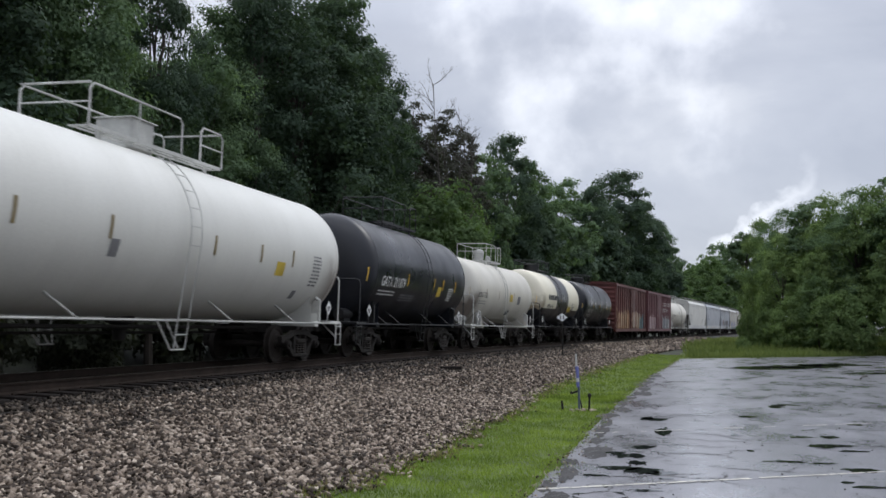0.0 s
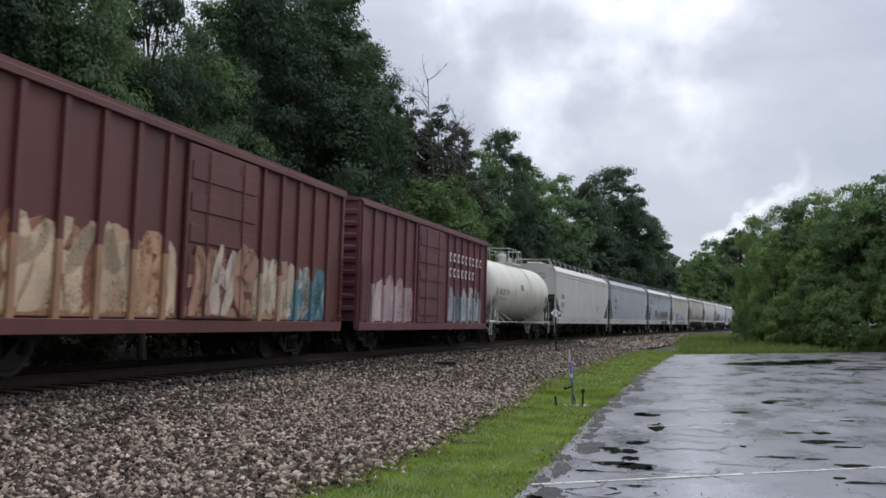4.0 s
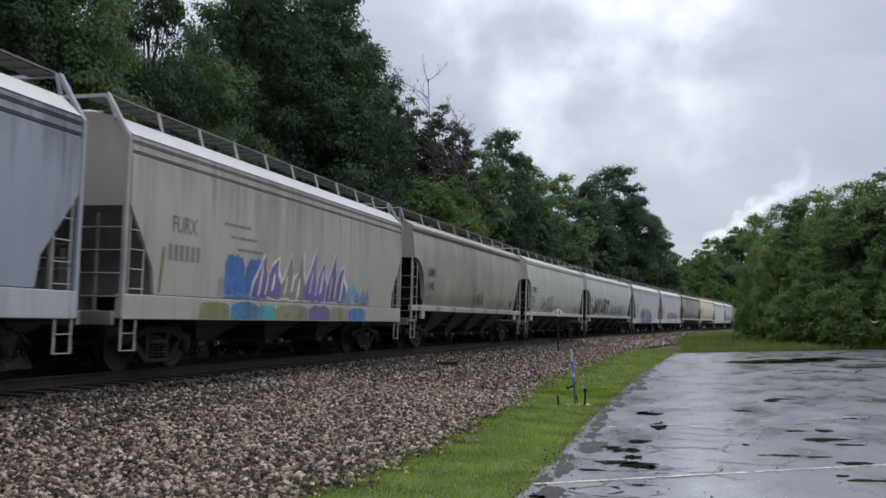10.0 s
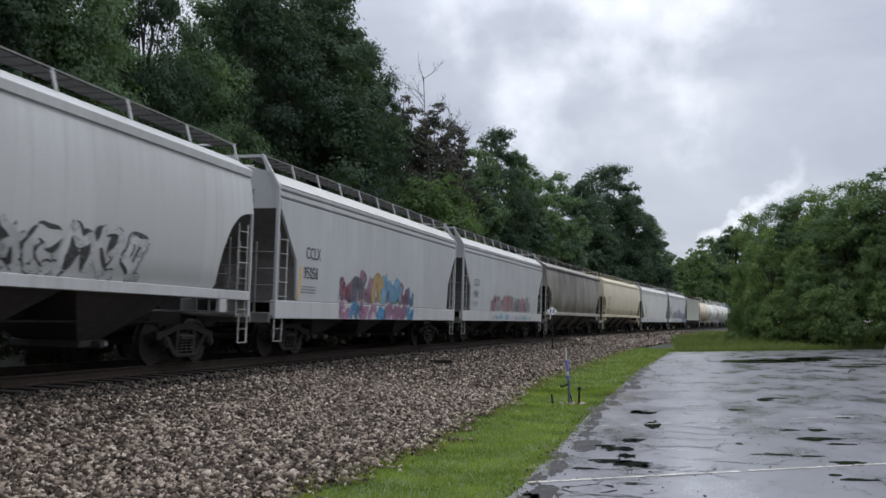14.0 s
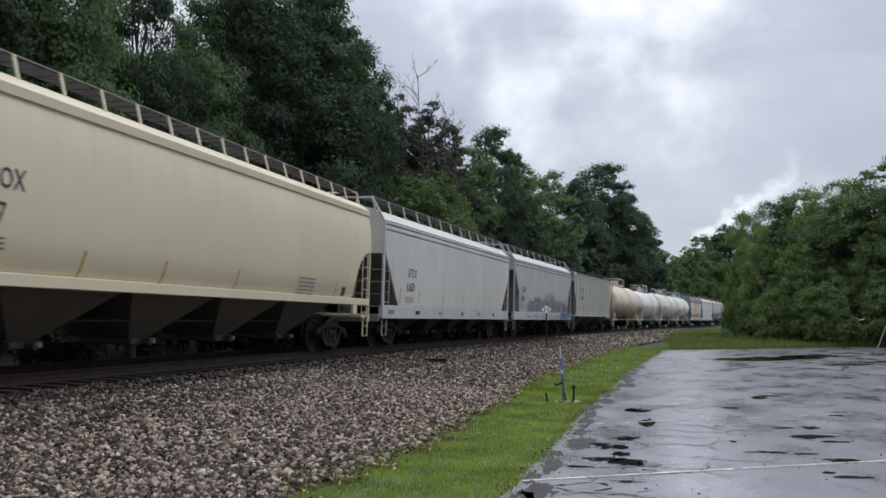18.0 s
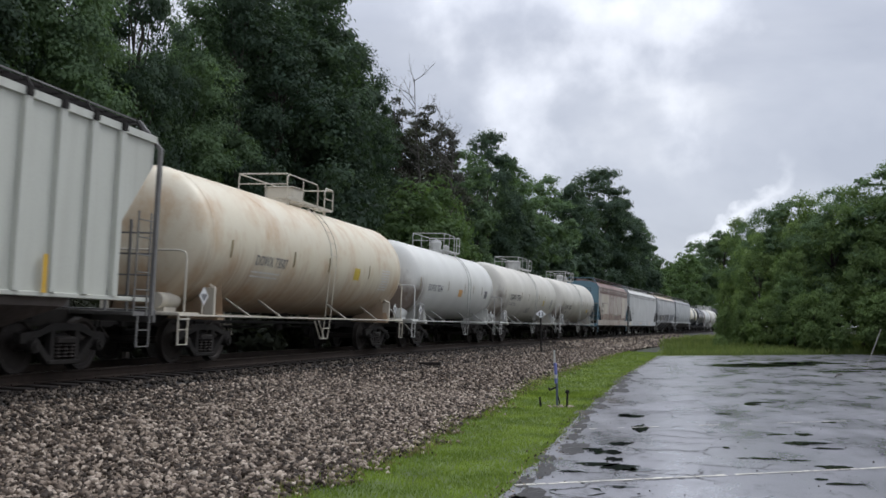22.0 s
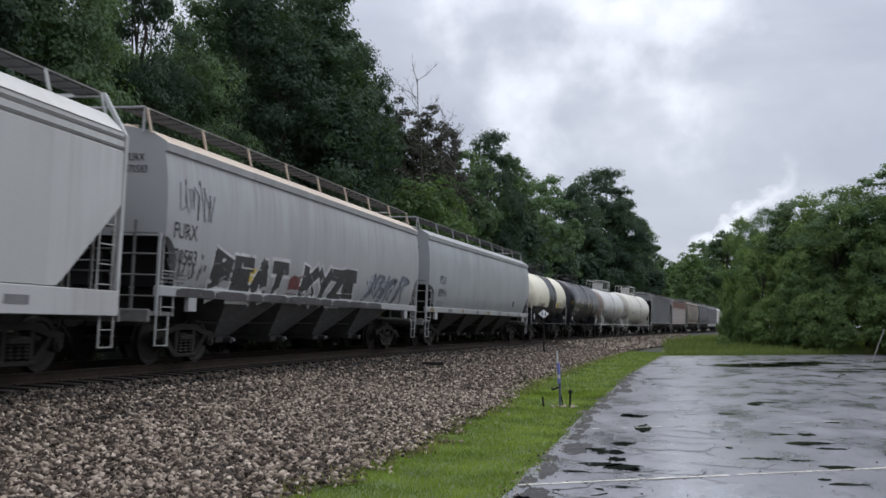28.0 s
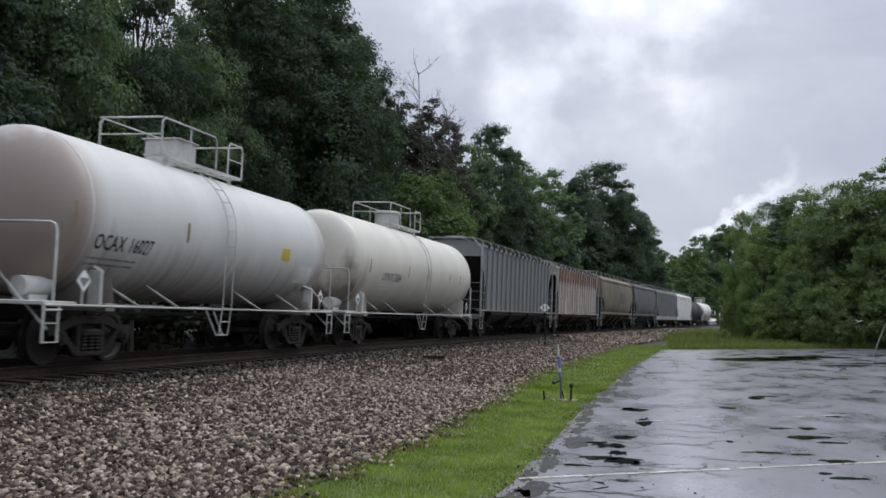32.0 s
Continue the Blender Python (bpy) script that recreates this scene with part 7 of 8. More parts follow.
# 3: cream and black tank
band = lambda y, z: 1 if (z < -0.66 or -1.78 < y < 1.5) else 0
m = couple(3, tank_car(dict(L=length(3), R=1.629, zc=2.812, paint=[CREAMTANK, BLACKTANK], zone=band, breaks=[-1.78, 1.5], trim=BLACKTRIM, platform=1.2, dome="drum", dome_mat=BLACKTRIM, py=-1.8,
                           rail_h=0.50, label="cream tank car with a wide black centre band")))
g = Geo()
for k in range(6):
    patch(g, -4.05 + k * 0.385, -3.73 + k * 0.385, 2.58, 2.86, m[1], 0.008)
part("painted_name", g, INK, m[0], "bold black block lettering drawn as bars")
tank_marks(m, 1.5, 2.68, "PROX 64136", INK, -4.1, 2.10, (-7.1, -0.7,), YELLOW, 0.20)
panel(m[0], 1.62, 2.4, 1.95, 2.28, m[1], YELLOWPANEL)
for k, w in enumerate(("SODIUM", "HYDROXIDE", "SOLUTION")):
    stencil(w, 0.115, INK, m[0], 2.57, 2.36 - k * 0.155, m[1], 0.85)
# 4: black tank
m = couple(4, tank_car(dict(L=length(4), R=1.614, zc=2.797, paint=BLACKTANK, trim=BLACKTRIM, platform=0.8, dome="drum", dome_mat=BLACKTRIM, py=-0.6, rail_h=0.45, head_text="GATX 74117", head_ink=WHITEINK, label="matt black tank car with yellow stripes before the boxcars")))
tank_marks(m, 1.48, 2.66, "GATX 74117", WHITEINK, -4.05, 2.06, (-6.45, -2.45, -0.25, 1.55, 2.85, 4.35,), YELLOW, 0.24)
for k in range(3):
    panel(m[0], 2.28, 2.95, 2.80 - k * 0.16, 2.93 - k * 0.16, m[1], GREYINK, "pale placard with small print")
    marks(m[0], 2.33, 2.905 - k * 0.16, 0.58, 0.09, 1, WHITEINK, lambda z, f=m[1]: f(z) + 0.003, 70 + k, 0.7)
# 5, 6: boxcars
TANS = ((0.46, 0.30, 0.18), (0.36, 0.19, 0.10), (0.52, 0.40, 0.28), (0.27, 0.12, 0.07), (0.50, 0.34, 0.20))
m = couple(5, box_car(dict(L=length(5), paint=BOXRED, label="rust-red ribbed boxcar with washed-out tan and blue graffiti",
                           painted=((-7.4, -1.2, 2.15, (0.36, 0.20, 0.11)), (1.9, 4.2, 2.0, (0.40, 0.26, 0.17)), (4.2, 6.4, 1.95, (0.09, 0.19, 0.23))))))
smear(m[0], -7.3, -1.0, 0.97, 2.45, m[1], (0.33, 0.17, 0.09), 31, 3, 0.004)
drips(m[0], -7.3, -6.3, 1.0, 3.1, m[1], TANS[:1], 3, 2)
drips(m[0], -2.1, -1.0, 1.0, 3.0, m[1], TANS[2:3], 8, 2)
drips(m[0], -6.4, -2.0, 1.0, 2.6, m[1], TANS, 9, 7)
graffiti(m[0], -6.9, -1.3, 1.05, 2.45, m[1], (0.52, 0.39, 0.26), (0.24, 0.10, 0.06), 3, 5, 0.05, (0.40, 0.23, 0.13), 1.25)
smear(m[0], -0.85, 2.05, 1.0, 2.35, lambda z: 1.604, (0.34, 0.19, 0.12), 32, 2, 0.004)
graffiti(m[0], -0.75, 2.0, 1.05, 2.5, lambda z: 1.632, (0.50, 0.41, 0.33), (0.22, 0.10, 0.07), 4, 3, 0.1, (0.36, 0.20, 0.13), 1.2)
smear(m[0], 2.2, 4.5, 0.97, 2.4, m[1], (0.36, 0.22, 0.14), 33, 2, 0.004)
graffiti(m[0], 2.2, 4.4, 1.05, 2.4, m[1], (0.48, 0.40, 0.30), (0.12, 0.16, 0.18), 12, 2, 0.1, (0.32, 0.16, 0.10), 1.2)
smear(m[0], 4.2, 6.6, 0.97, 2.3, m[1], (0.08, 0.19, 0.23), 34, 2, 0.0045)
graffiti(m[0], 4.2, 6.5, 1.02, 2.25, m[1], (0.05, 0.15, 0.20), (0.44, 0.42, 0.36), 5, 3, 0.1, (0.30, 0.30, 0.26), 1.2)
m = couple(6, box_car(dict(L=length(6), paint=BOXMAROON, door=-0.8, label="faded maroon ribbed boxcar with white lettering and silver graffiti",
                           painted=((-6.6, -2.6, 2.1, (0.42, 0.32, 0.32)), (1.6, 6.7, 2.0, (0.30, 0.32, 0.33))))))
smear(m[0], -6.3, -2.6, 0.97, 2.3, m[1], (0.44, 0.33, 0.33), 35, 3, 0.004)
drips(m[0], -6.4, -2.5, 1.0, 2.45, m[1], ((0.50, 0.39, 0.39), (0.36, 0.24, 0.25), (0.44, 0.36, 0.36)), 10, 7)
drips(m[0], 1.7, 6.7, 0.98, 2.2, m[1], ((0.36, 0.38, 0.39), (0.18, 0.21, 0.25), (0.42, 0.43, 0.42)), 11, 9)
graffiti(m[0], 1.8, 6.6, 1.05, 2.4, m[1], (0.42, 0.44, 0.44), (0.03, 0.03, 0.035), 9, 5, 0.05, (0.12, 0.15, 0.19), 1.2)
g = Geo()
for row, n in ((3.35, 9), (2.75, 7)):
    for k in range(n):
        y = 1.6 + k * 0.58
        patch(g, y, y + 0.09, row, row + 0.34, lambda z: 1.585, 0.002)
        patch(g, y + 0.09, y + 0.24, row + 0.26, row + 0.34, lambda z: 1.585, 0.002)
        patch(g, y + 0.09, y + 0.22, row, row + 0.07, lambda z: 1.585, 0.002)
part("painted_name", g, WHITEINK, m[0], "two rows of white block letters drawn as bars")
# 7: white tank
m = couple(7, tank_car(dict(L=length(7), R=1.556, zc=2.718, paint=TANKWHITE2, trim=WHITEPART, platform=1.2, dome="ball", py=0.75, ly=0.85, rail_h=0.67, label="white tank car with brownish ends and a valve dome")))
tank_marks(m, 1.5, 2.66, "DOCX 70119", INK, -5.35, 2.33, (-5.95, -2.25, 0.25, 2.15, 3.85,), DIRTYSTRIPE, 0.25)
panel(m[0], 5.05, 5.65, 2.15, 2.50, m[1], GREYINK)
panel(m[0], -1.05, -0.45, 2.65, 2.95, m[1], GREYINK)
panel(m[0], 3.25, 3.5, 1.65, 1.90, m[1], INK)


def bars(car, h, sill_z=1.18, seed=1, n=7, colours=(YELLOW, GREYINK, INK)):
    """Reflectors and small panels along the sill."""
    q = random.Random(seed)
    for k in range(n):
        y = -h + 0.5 + 2 * (h - 0.5) * k / n + q.uniform(-0.2, 0.2)
        g = Geo()
        w = q.uniform(0.25, 0.6)
        g.face([(1.576, y, sill_z - 0.07), (1.576, y + w, sill_z - 0.07), (1.576, y + w, sill_z + 0.07), (1.576, y, sill_z + 0.07)])
        part("sill_panel", g, colours[k % len(colours)], car, "small painted sill panel")


def slants(car, sx, ys, z0=1.4, z1=1.95, mat=None, lean=0.12):
    for y in ys:
        stripe(car, y, z0, z1, sx, mat or AMBER, lean, 0.07)


# 8 - 20: covered hoppers
m = couple(8, hopper(dict(L=length(8), style="flat", paint=HOPWHITE, sill=WHITESILL, trim=WHITEPART, groove=HOPLIGHT, bays=4, cut=1.7, mark="WFRX", number="883381", ink=GREYINK, label="clean white covered hopper car")))
bars(m[0], m[2], seed=1, n=4, colours=(GREYINK, GREYINK))
slants(m[0], m[1], (3.0, 6.5, 8.0), 1.4, 1.9)
marks(m[0], 4.4, 2.3, 0.8, 0.5, 6, GREYINK, m[1], 11)
m = couple(9, hopper(dict(L=length(9), style="flat", paint=HOPBLUE, sill=WHITESILL, trim=HOPBLUE, ladder=LADDERWHITE, bays=4, cut=0.85, kink=1.8, z_cut=2.95, mark="WFRX", number="884544", mark_y=1.5, mark_z=2.72, label="blue-grey covered hopper car with a white sill")))
bars(m[0], m[2], seed=2, n=8)
m = couple(10, hopper(dict(L=length(10), style="flat", paint=HOPBLUEOLD, sill=car_paint("streaked_white_sill", (0.38, 0.39, 0.40), (0.05, 0.05, 0.05), 0.8, 0.6), roof=HOPWHITE, trim=HOPBLUE, ladder=GREYTRIM, bays=3, cut=0.95, kink=1.9, z_cut=2.95, mark="NDYX",
                            groove=BLACKTRIM, number="843326", mark_y=0.75, mark_z=2.45, label="streaked pale blue-grey covered hopper car with painted-out graffiti")))
bars(m[0], m[2], seed=3, n=4)
graffiti(m[0], -m[2] + 0.45, -m[2] + 2.2, 3.05, 3.68, m[1], (0.26, 0.285, 0.33), (0.02, 0.02, 0.025), 4, 5, 0.1, None, 0.75)
smear(m[0], -4.3, -2.3, 1.40, 2.55, m[1], (0.12, 0.034, 0.030), 12, 1)
drips(m[0], -6.3, -4.2, 1.40, 2.0, m[1], ((0.17, 0.18, 0.20), (0.24, 0.26, 0.30)), 16, 5)
drips(m[0], -2.2, 5.9, 1.40, 2.75, m[1], ((0.13, 0.135, 0.15), (0.20, 0.21, 0.24), (0.10, 0.10, 0.11)), 17, 16, 0.0055)
smear(m[0], 0.2, 5.6, 1.40, 2.5, m[1], (0.035, 0.034, 0.036), 13, 4)
smear(m[0], 0.6, 5.2, 1.0, 1.38, lambda z: 1.572, (0.035, 0.034, 0.036), 15, 3)
smear(m[0], -2.0, -0.1, 1.40, 2.3, m[1], (0.10, 0.10, 0.105), 14, 2)
m = couple(11, hopper(dict(L=length(11), style="flat", paint=HOPTAN, sill=HOPTAN, roof=HOPGREYWHITE, trim=GREYTRIM, bays=3, cut=0.85, kink=1.9, z_cut=2.95, label="tan-grey covered hopper car with purple and white graffiti")))
smear(m[0], -4.2, -2.5, 1.42, 2.35, m[1], (0.05, 0.13, 0.36), 27, 2, 0.005)
drips(m[0], -4.6, 3.6, 1.42, 2.2, m[1], ((0.10, 0.22, 0.42), (0.16, 0.30, 0.42), (0.26, 0.25, 0.24)), 22, 11, 0.0055)
flames(m[0], -3.0, 2.6, 1.42, 2.85, m[1], ((0.13, 0.09, 0.24), (0.22, 0.20, 0.17), (0.17, 0.12, 0.30)), (0.60, 0.60, 0.56), 21, 4, 0.30, 0.09)
flames(m[0], 2.4, 4.6, 1.42, 2.0, m[1], ((0.20, 0.21, 0.24), (0.30, 0.30, 0.29)), (0.10, 0.22, 0.40), 26, 3, 0.2, 0.05)
for k, (a, b, colour) in enumerate(((-5.2, -3.9, (0.20, 0.20, 0.10)), (-3.9, -2.6, (0.06, 0.18, 0.34)), (-2.6, -1.7, (0.05, 0.30, 0.32)), (-1.7, 0.2, (0.20, 0.21, 0.12)), (0.2, 1.6, (0.17, 0.11, 0.28)), (1.6, 3.0, (0.24, 0.24, 0.15)), (3.0, 4.4, (0.05, 0.17, 0.36)))):
    smear(m[0], a, b, 0.99, 1.36, lambda z: 1.5705, colour, 230 + k, 1, 0.004)
for k in range(3):
    marks(m[0], -4.3 + 0.3 * k, 3.0 - 0.25 * k, 1.2, 0.12, 1, GREYINK, m[1], 50 + k, 0.5)
stencil("FURX", 0.31, GREYINK, m[0], -6.3, 2.62, m[1])
g = Geo()
for k in range(6):
    patch(g, -6.38 + 0.2 * k, -6.25 + 0.2 * k, 2.08, 2.38, m[1])
part("painted_number", g, GREYINK, m[0], "faded number drawn as bars")
stripe(m[0], -m[2] + 0.95, 1.45, 2.3, m[1], DIRTYSTRIPE, 0.1, 0.09)
m = couple(12, hopper(dict(L=length(12), style="round", z_cut=3.2, paint=HOPTAN2, gutter=EAVEBROWN, roof=DUSTROOF, sill=HOPTAN, trim=GREYTRIM, bays=4, cut=1.3, mark="SAMX", number="11498", mark_y=1.35, mark_z=2.62, label="weathered tan-grey round-sided covered hopper car")))
scribble(m[0], -0.7, 0.9, 1.5, 2.45, m[1], (0.03, 0.03, 0.03), 7, 18, 0.035)
drips(m[0], 3.4, 4.9, 1.47, 2.1, m[1], ((0.10, 0.20, 0.17), (0.17, 0.22, 0.19), (0.22, 0.22, 0.19)), 71, 7)
scribble(m[0], 3.5, 4.8, 1.5, 2.1, m[1], (0.05, 0.10, 0.09), 72, 12, 0.02)
panel(m[0], 6.1, 6.5, 1.62, 2.0, m[1], plain("dark_logo_plate", (0.03, 0.024, 0.022), 0.6, 0, 0.3, 4, 0.05))
for y, z in ((-6.3, 2.2), (-4.2, 2.8), (-1.0, 3.5), (1.7, 3.3), (3.9, 2.6)):
    stripe(m[0], y, 1.47, z, m[1], INK, 0.12, 0.022)
bars(m[0], m[2], sill_z=1.46, seed=9, n=7, colours=(plain("tan_sill_panel", (0.26, 0.19, 0.10), 0.6, 0, 0.3, 4, 0.05),))
m = couple(13, hopper(dict(L=length(13), style="round", z_cut=3.3, paint=HOPPALE, sill=HOPPALE, trim=HOPGREYWHITE, bays=4, cut=1.1, ladder=LADDERWHITE, mark="TNOX", number="2292", mark_y=1.05, mark_z=2.62, label="pale green-grey covered hopper car with outline graffiti")))
graffiti(m[0], -5.0, -1.5, 1.42, 2.5, m[1], (0.40, 0.405, 0.36), (0.022, 0.022, 0.022), 31, 4, 0.1, None, 1.0, 0.06)
scribble(m[0], -4.8, -1.6, 1.55, 2.35, m[1], (0.025, 0.025, 0.026), 32, 26, 0.03)
scribble(m[0], -1.4, -0.6, 1.5, 2.1, m[1], (0.025, 0.025, 0.026), 33, 6, 0.022)
panel(m[0], 5.2, 5.5, 1.65, 1.95, m[1], INK)
stripe(m[0], 6.5, 1.5, 2.3, m[1], DIRTYSTRIPE)
m = couple(14, hopper(dict(L=length(14), style="round", paint=HOPGREYWHITE, sill=WHITESILL, trim=HOPGREYWHITE, ladder=LADDERWHITE, bays=4, cut=1.5, z_cut=3.3, mark="CEFX", number="636970", mark_y=1.1, mark_z=2.5, label="long white covered hopper car with black graffiti")))
sprayed_word("MYART", m[0], -7.0, -1.2, 1.52, 2.75, m[1], (0.018, 0.018, 0.02), (0.55, 0.56, 0.55), 41)
graffiti(m[0], -7.9, -6.6, 1.5, 2.2, m[1], (0.03, 0.03, 0.032), (0.5, 0.51, 0.5), 41, 2, 0.2)
graffiti(m[0], -0.3, 5.5, 1.55, 2.4, m[1], (0.44, 0.45, 0.44), (0.022, 0.022, 0.024), 42, 7, 0.1, None, 0.7, 0.05)
scribble(m[0], -0.2, 5.4, 1.6, 2.35, m[1], (0.03, 0.03, 0.032), 43, 12, 0.022)
for i, (no, seed) in ((15, ("95058", 51)), (16, ("95061", 61))):
    m = couple(i, hopper(dict(L=length(i), style="flat", paint=HOPLIGHT, sill=WHITESILL, roof=HOPWHITE, trim=HOPLIGHT, ladder=LADDERWHITE, bays=3, cut=1.1, z_cut=3.62, kink=2.4, mark_y=1.42, mark="CCLX", number=no, ink=INK if i == 15 else GREYINK,
                              label="light grey covered hopper car with blue graffiti" if i == 15 else "light grey covered hopper car with faded red and blue graffiti")))
    if i == 15:
        drips(m[0], -4.3, 2.6, 1.42, 1.85, m[1], ((0.20, 0.14, 0.18), (0.10, 0.12, 0.17), (0.30, 0.29, 0.30)), 50, 13, 0.0055)
        for k, (a, b, fill, other) in enumerate(((-4.2, -2.4, (0.20, 0.08, 0.11), (0.10, 0.10, 0.13)), (-2.6, -0.6, (0.34, 0.24, 0.10), (0.22, 0.12, 0.16)), (-0.8, 1.3, (0.06, 0.16, 0.34), (0.14, 0.28, 0.40)), (1.1, 2.6, (0.26, 0.10, 0.14), (0.08, 0.13, 0.22)))):
            graffiti(m[0], a, b, 1.42, 2.35 if k in (1, 2) else 2.15, m[1], fill, (0.09, 0.09, 0.11), seed + k, 2, 0.1, other, 1.15)
        graffiti(m[0], -4.2, 2.6, 1.0, 1.40, lambda z: 1.573, (0.07, 0.23, 0.40), (0.48, 0.49, 0.50), seed + 1, 9, 0.2, (0.30, 0.16, 0.24), 1.2)
        for y in (-2.6, -0.9, 0.9):
            stripe(m[0], y, 1.5, 2.1, m[1], YELLOW, 0.12, 0.08)
        stripe(m[0], -m[2] + 1.12, 1.45, 2.3, m[1], YELLOW, 0.1, 0.09)
        scribble(m[0], -4.4, 1.4, 1.45, 2.15, m[1], (0.05, 0.045, 0.05), 53, 15, 0.02)
        scribble(m[0], -3.6, 1.8, 1.05, 1.38, lambda z: 1.575, (0.05, 0.045, 0.05), 54, 15, 0.016)
    else:
        drips(m[0], -3.6, 4.9, 1.42, 2.2, m[1], ((0.24, 0.235, 0.25), (0.31, 0.30, 0.31), (0.28, 0.21, 0.22)), seed, 15, 0.0055)
        graffiti(m[0], -3.2, 4.4, 1.42, 2.2, m[1], (0.27, 0.25, 0.27), (0.19, 0.185, 0.20), seed + 2, 8, 0.1, (0.33, 0.18, 0.19), 1.1)
        drips(m[0], -4, 5, 1.0, 1.3, lambda z: 1.573, ((0.38, 0.41, 0.44), (0.20, 0.33, 0.40), (0.45, 0.46, 0.46)), seed + 1, 14, 0.0005)
        scribble(m[0], -3.2, 4.4, 1.45, 2.05, m[1], (0.10, 0.09, 0.10), 64, 17, 0.018)
m = couple(17, hopper(dict(L=length(17), style="round", paint=HOPSOOT, gutter=EAVEBROWN, roof=DUSTROOF, sill=HOPTAN, trim=HOPTAN, ladder=GREYTRIM, bays=4, cut=1.45, z_cut=3.1, mark="TILX", number="645850", mark_y=0.5, mark_z=2.5, under=plain("dark_brown_bay", (0.085, 0.068, 0.056), 0.8, 0, 0.4, 1.5, 0.2), label="sooty brown-grey covered hopper car with dark streaks")))
panel(m[0], 5.1, 5.45, 1.52, 1.85, m[1], INK)
stripe(m[0], 3.9, 1.48, 2.1, m[1], DIRTYSTRIPE, 0.12, 0.06)
stripe(m[0], -8.3, 1.5, 2.35, m[1], AMBER, 0.16, 0.14)
stripe(m[0], -1.0, 1.5, 1.95, m[1], AMBER, 0.1, 0.06)
drips(m[0], -5.2, -4.8, 1.48, 2.3, m[1], ((0.16, 0.095, 0.03),), 73, 2)
scribble(m[0], -7.9, -6.3, 1.5, 2.2, m[1], (0.06, 0.05, 0.045), 74, 10, 0.02)
marks(m[0], 6.2, 2.0, 1.0, 0.6, 4, GREYINK, m[1], 75, 0.4)
m = couple(18, hopper(dict(L=length(18), style="round", paint=HOPCREAM, sill=HOPCREAM, roof=HOPCREAM, trim=HOPCREAM, ladder=HOPCREAM, post=HOPCREAM, platform=HOPCREAM, bays=4, cut=1.3, z_cut=3.0, mark="GSOX", number="1557", mark_y=2.0, mark_z=2.76, pitch=1.1, slope=plain("brown_slope", (0.06, 0.035, 0.02), 0.7, 0, 0.3, 2, 0.1), under=car_paint("cream_car_dark_bays", (0.075, 0.062, 0.046)),
                            label="cream covered hopper car with black markings")))
slants(m[0], m[1], (-7.6, -5.0, -2.5, 0.5, 6.6, 8.2), 1.45, 2.0)
panel(m[0], 7.2, 7.5, 1.6, 1.85, m[1], INK)
marks(m[0], 4.0, 2.0, 1.1, 0.5, 5, GREYINK, m[1], 33)
m = couple(19, hopper(dict(walk=4.98, L=length(19), style="flat", paint=HOPWHITE, sill=WHITESILL, roof=HOPWHITE, trim=WHITEPART, ladder=GREYTRIM, bays=4, cut=1.45, z_cut=3.1, mark="UTCX", number="51659", mark_y=2.2, mark_z=2.42, label="clean white covered hopper car with dark lettering")))
slants(m[0], m[1], (-7.8, -5.7, -2.6, 0.2, 3.0, 5.2), 1.4, 2.0)
bars(m[0], m[2], seed=8, n=6, colours=(GREYINK, INK))
m = couple(20, hopper(dict(walk=4.98, L=length(20), style="flat", paint=HOPLIGHT, sill=WHITESILL, roof=HOPWHITE, trim=HOPLIGHT, ladder=GREYTRIM, bays=3, cut=1.1, z_cut=3.62, kink=2.4, mark_y=1.42, mark="CCLX", number="95054", label="light grey covered hopper car with a band of faded graffiti")))
drips(m[0], -5.2, 6.8, 1.42, 2.25, m[1], ((0.23, 0.225, 0.245), (0.17, 0.165, 0.18), (0.29, 0.285, 0.30)), 71, 22, 0.0055)
graffiti(m[0], -4.9, 6.4, 1.42, 2.2, m[1], (0.27, 0.265, 0.285), (0.13, 0.13, 0.14), 72, 11, 0.3, (0.20, 0.20, 0.22), 0.8)
graffiti(m[0], -0.9, 2.2, 1.5, 2.6, m[1], (0.33, 0.33, 0.345), (0.10, 0.10, 0.11), 75, 3, 0.3, (0.26, 0.26, 0.28), 0.9)
drips(m[0], -5, 6.6, 1.0, 1.34, lambda z: 1.573, ((0.33, 0.37, 0.41), (0.20, 0.29, 0.37), (0.40, 0.40, 0.41)), 73, 18, 0.0005)
scribble(m[0], -4.6, 5.6, 1.45, 2.2, m[1], (0.07, 0.07, 0.08), 74, 24, 0.018)
graffiti(m[0], 4.4, 8.4, 1.0, 1.40, lambda z: 1.5745, (0.06, 0.14, 0.28), (0.42, 0.45, 0.48), 77, 6, 0.2, (0.09, 0.22, 0.36), 1.1)
for y in (-3.4, 0.4, 4.0):
    stripe(m[0], y, 1.5, 2.0, m[1], YELLOW, 0.12, 0.08)
stripe(m[0], -m[2] + 1.12, 1.4, 2.1, m[1], DIRTYSTRIPE, 0.12)
# 21: ribbed hopper
m = couple(21, hopper(dict(L=length(21), style="rib", paint=RIBPALE, sill=RIBPALE, roof=OLDGREY, trim=ENDGREY, ladder=ENDGREY, walk_mat=STEEL, post=STEEL, walk=4.68, bays=3, cut=1.3, kink=2.4, z_cut=3.8, ribs=17, slope=SLOPEGREY, end_mat=RUSTEND, under=BAYBROWN, label="pale grey ribbed covered hopper car with a rusty end")))
for text, z in (("TR", 3.0), ("50", 2.44)):
    stencil(text, 0.31, INK, m[0], -5.62, z, lambda z: 1.445, 0.7)
    marks(m[0], -4.80, z + 0.31, 0.42, 0.31, 1, INK, lambda z: 1.445, 4 + int(z), 1.0)
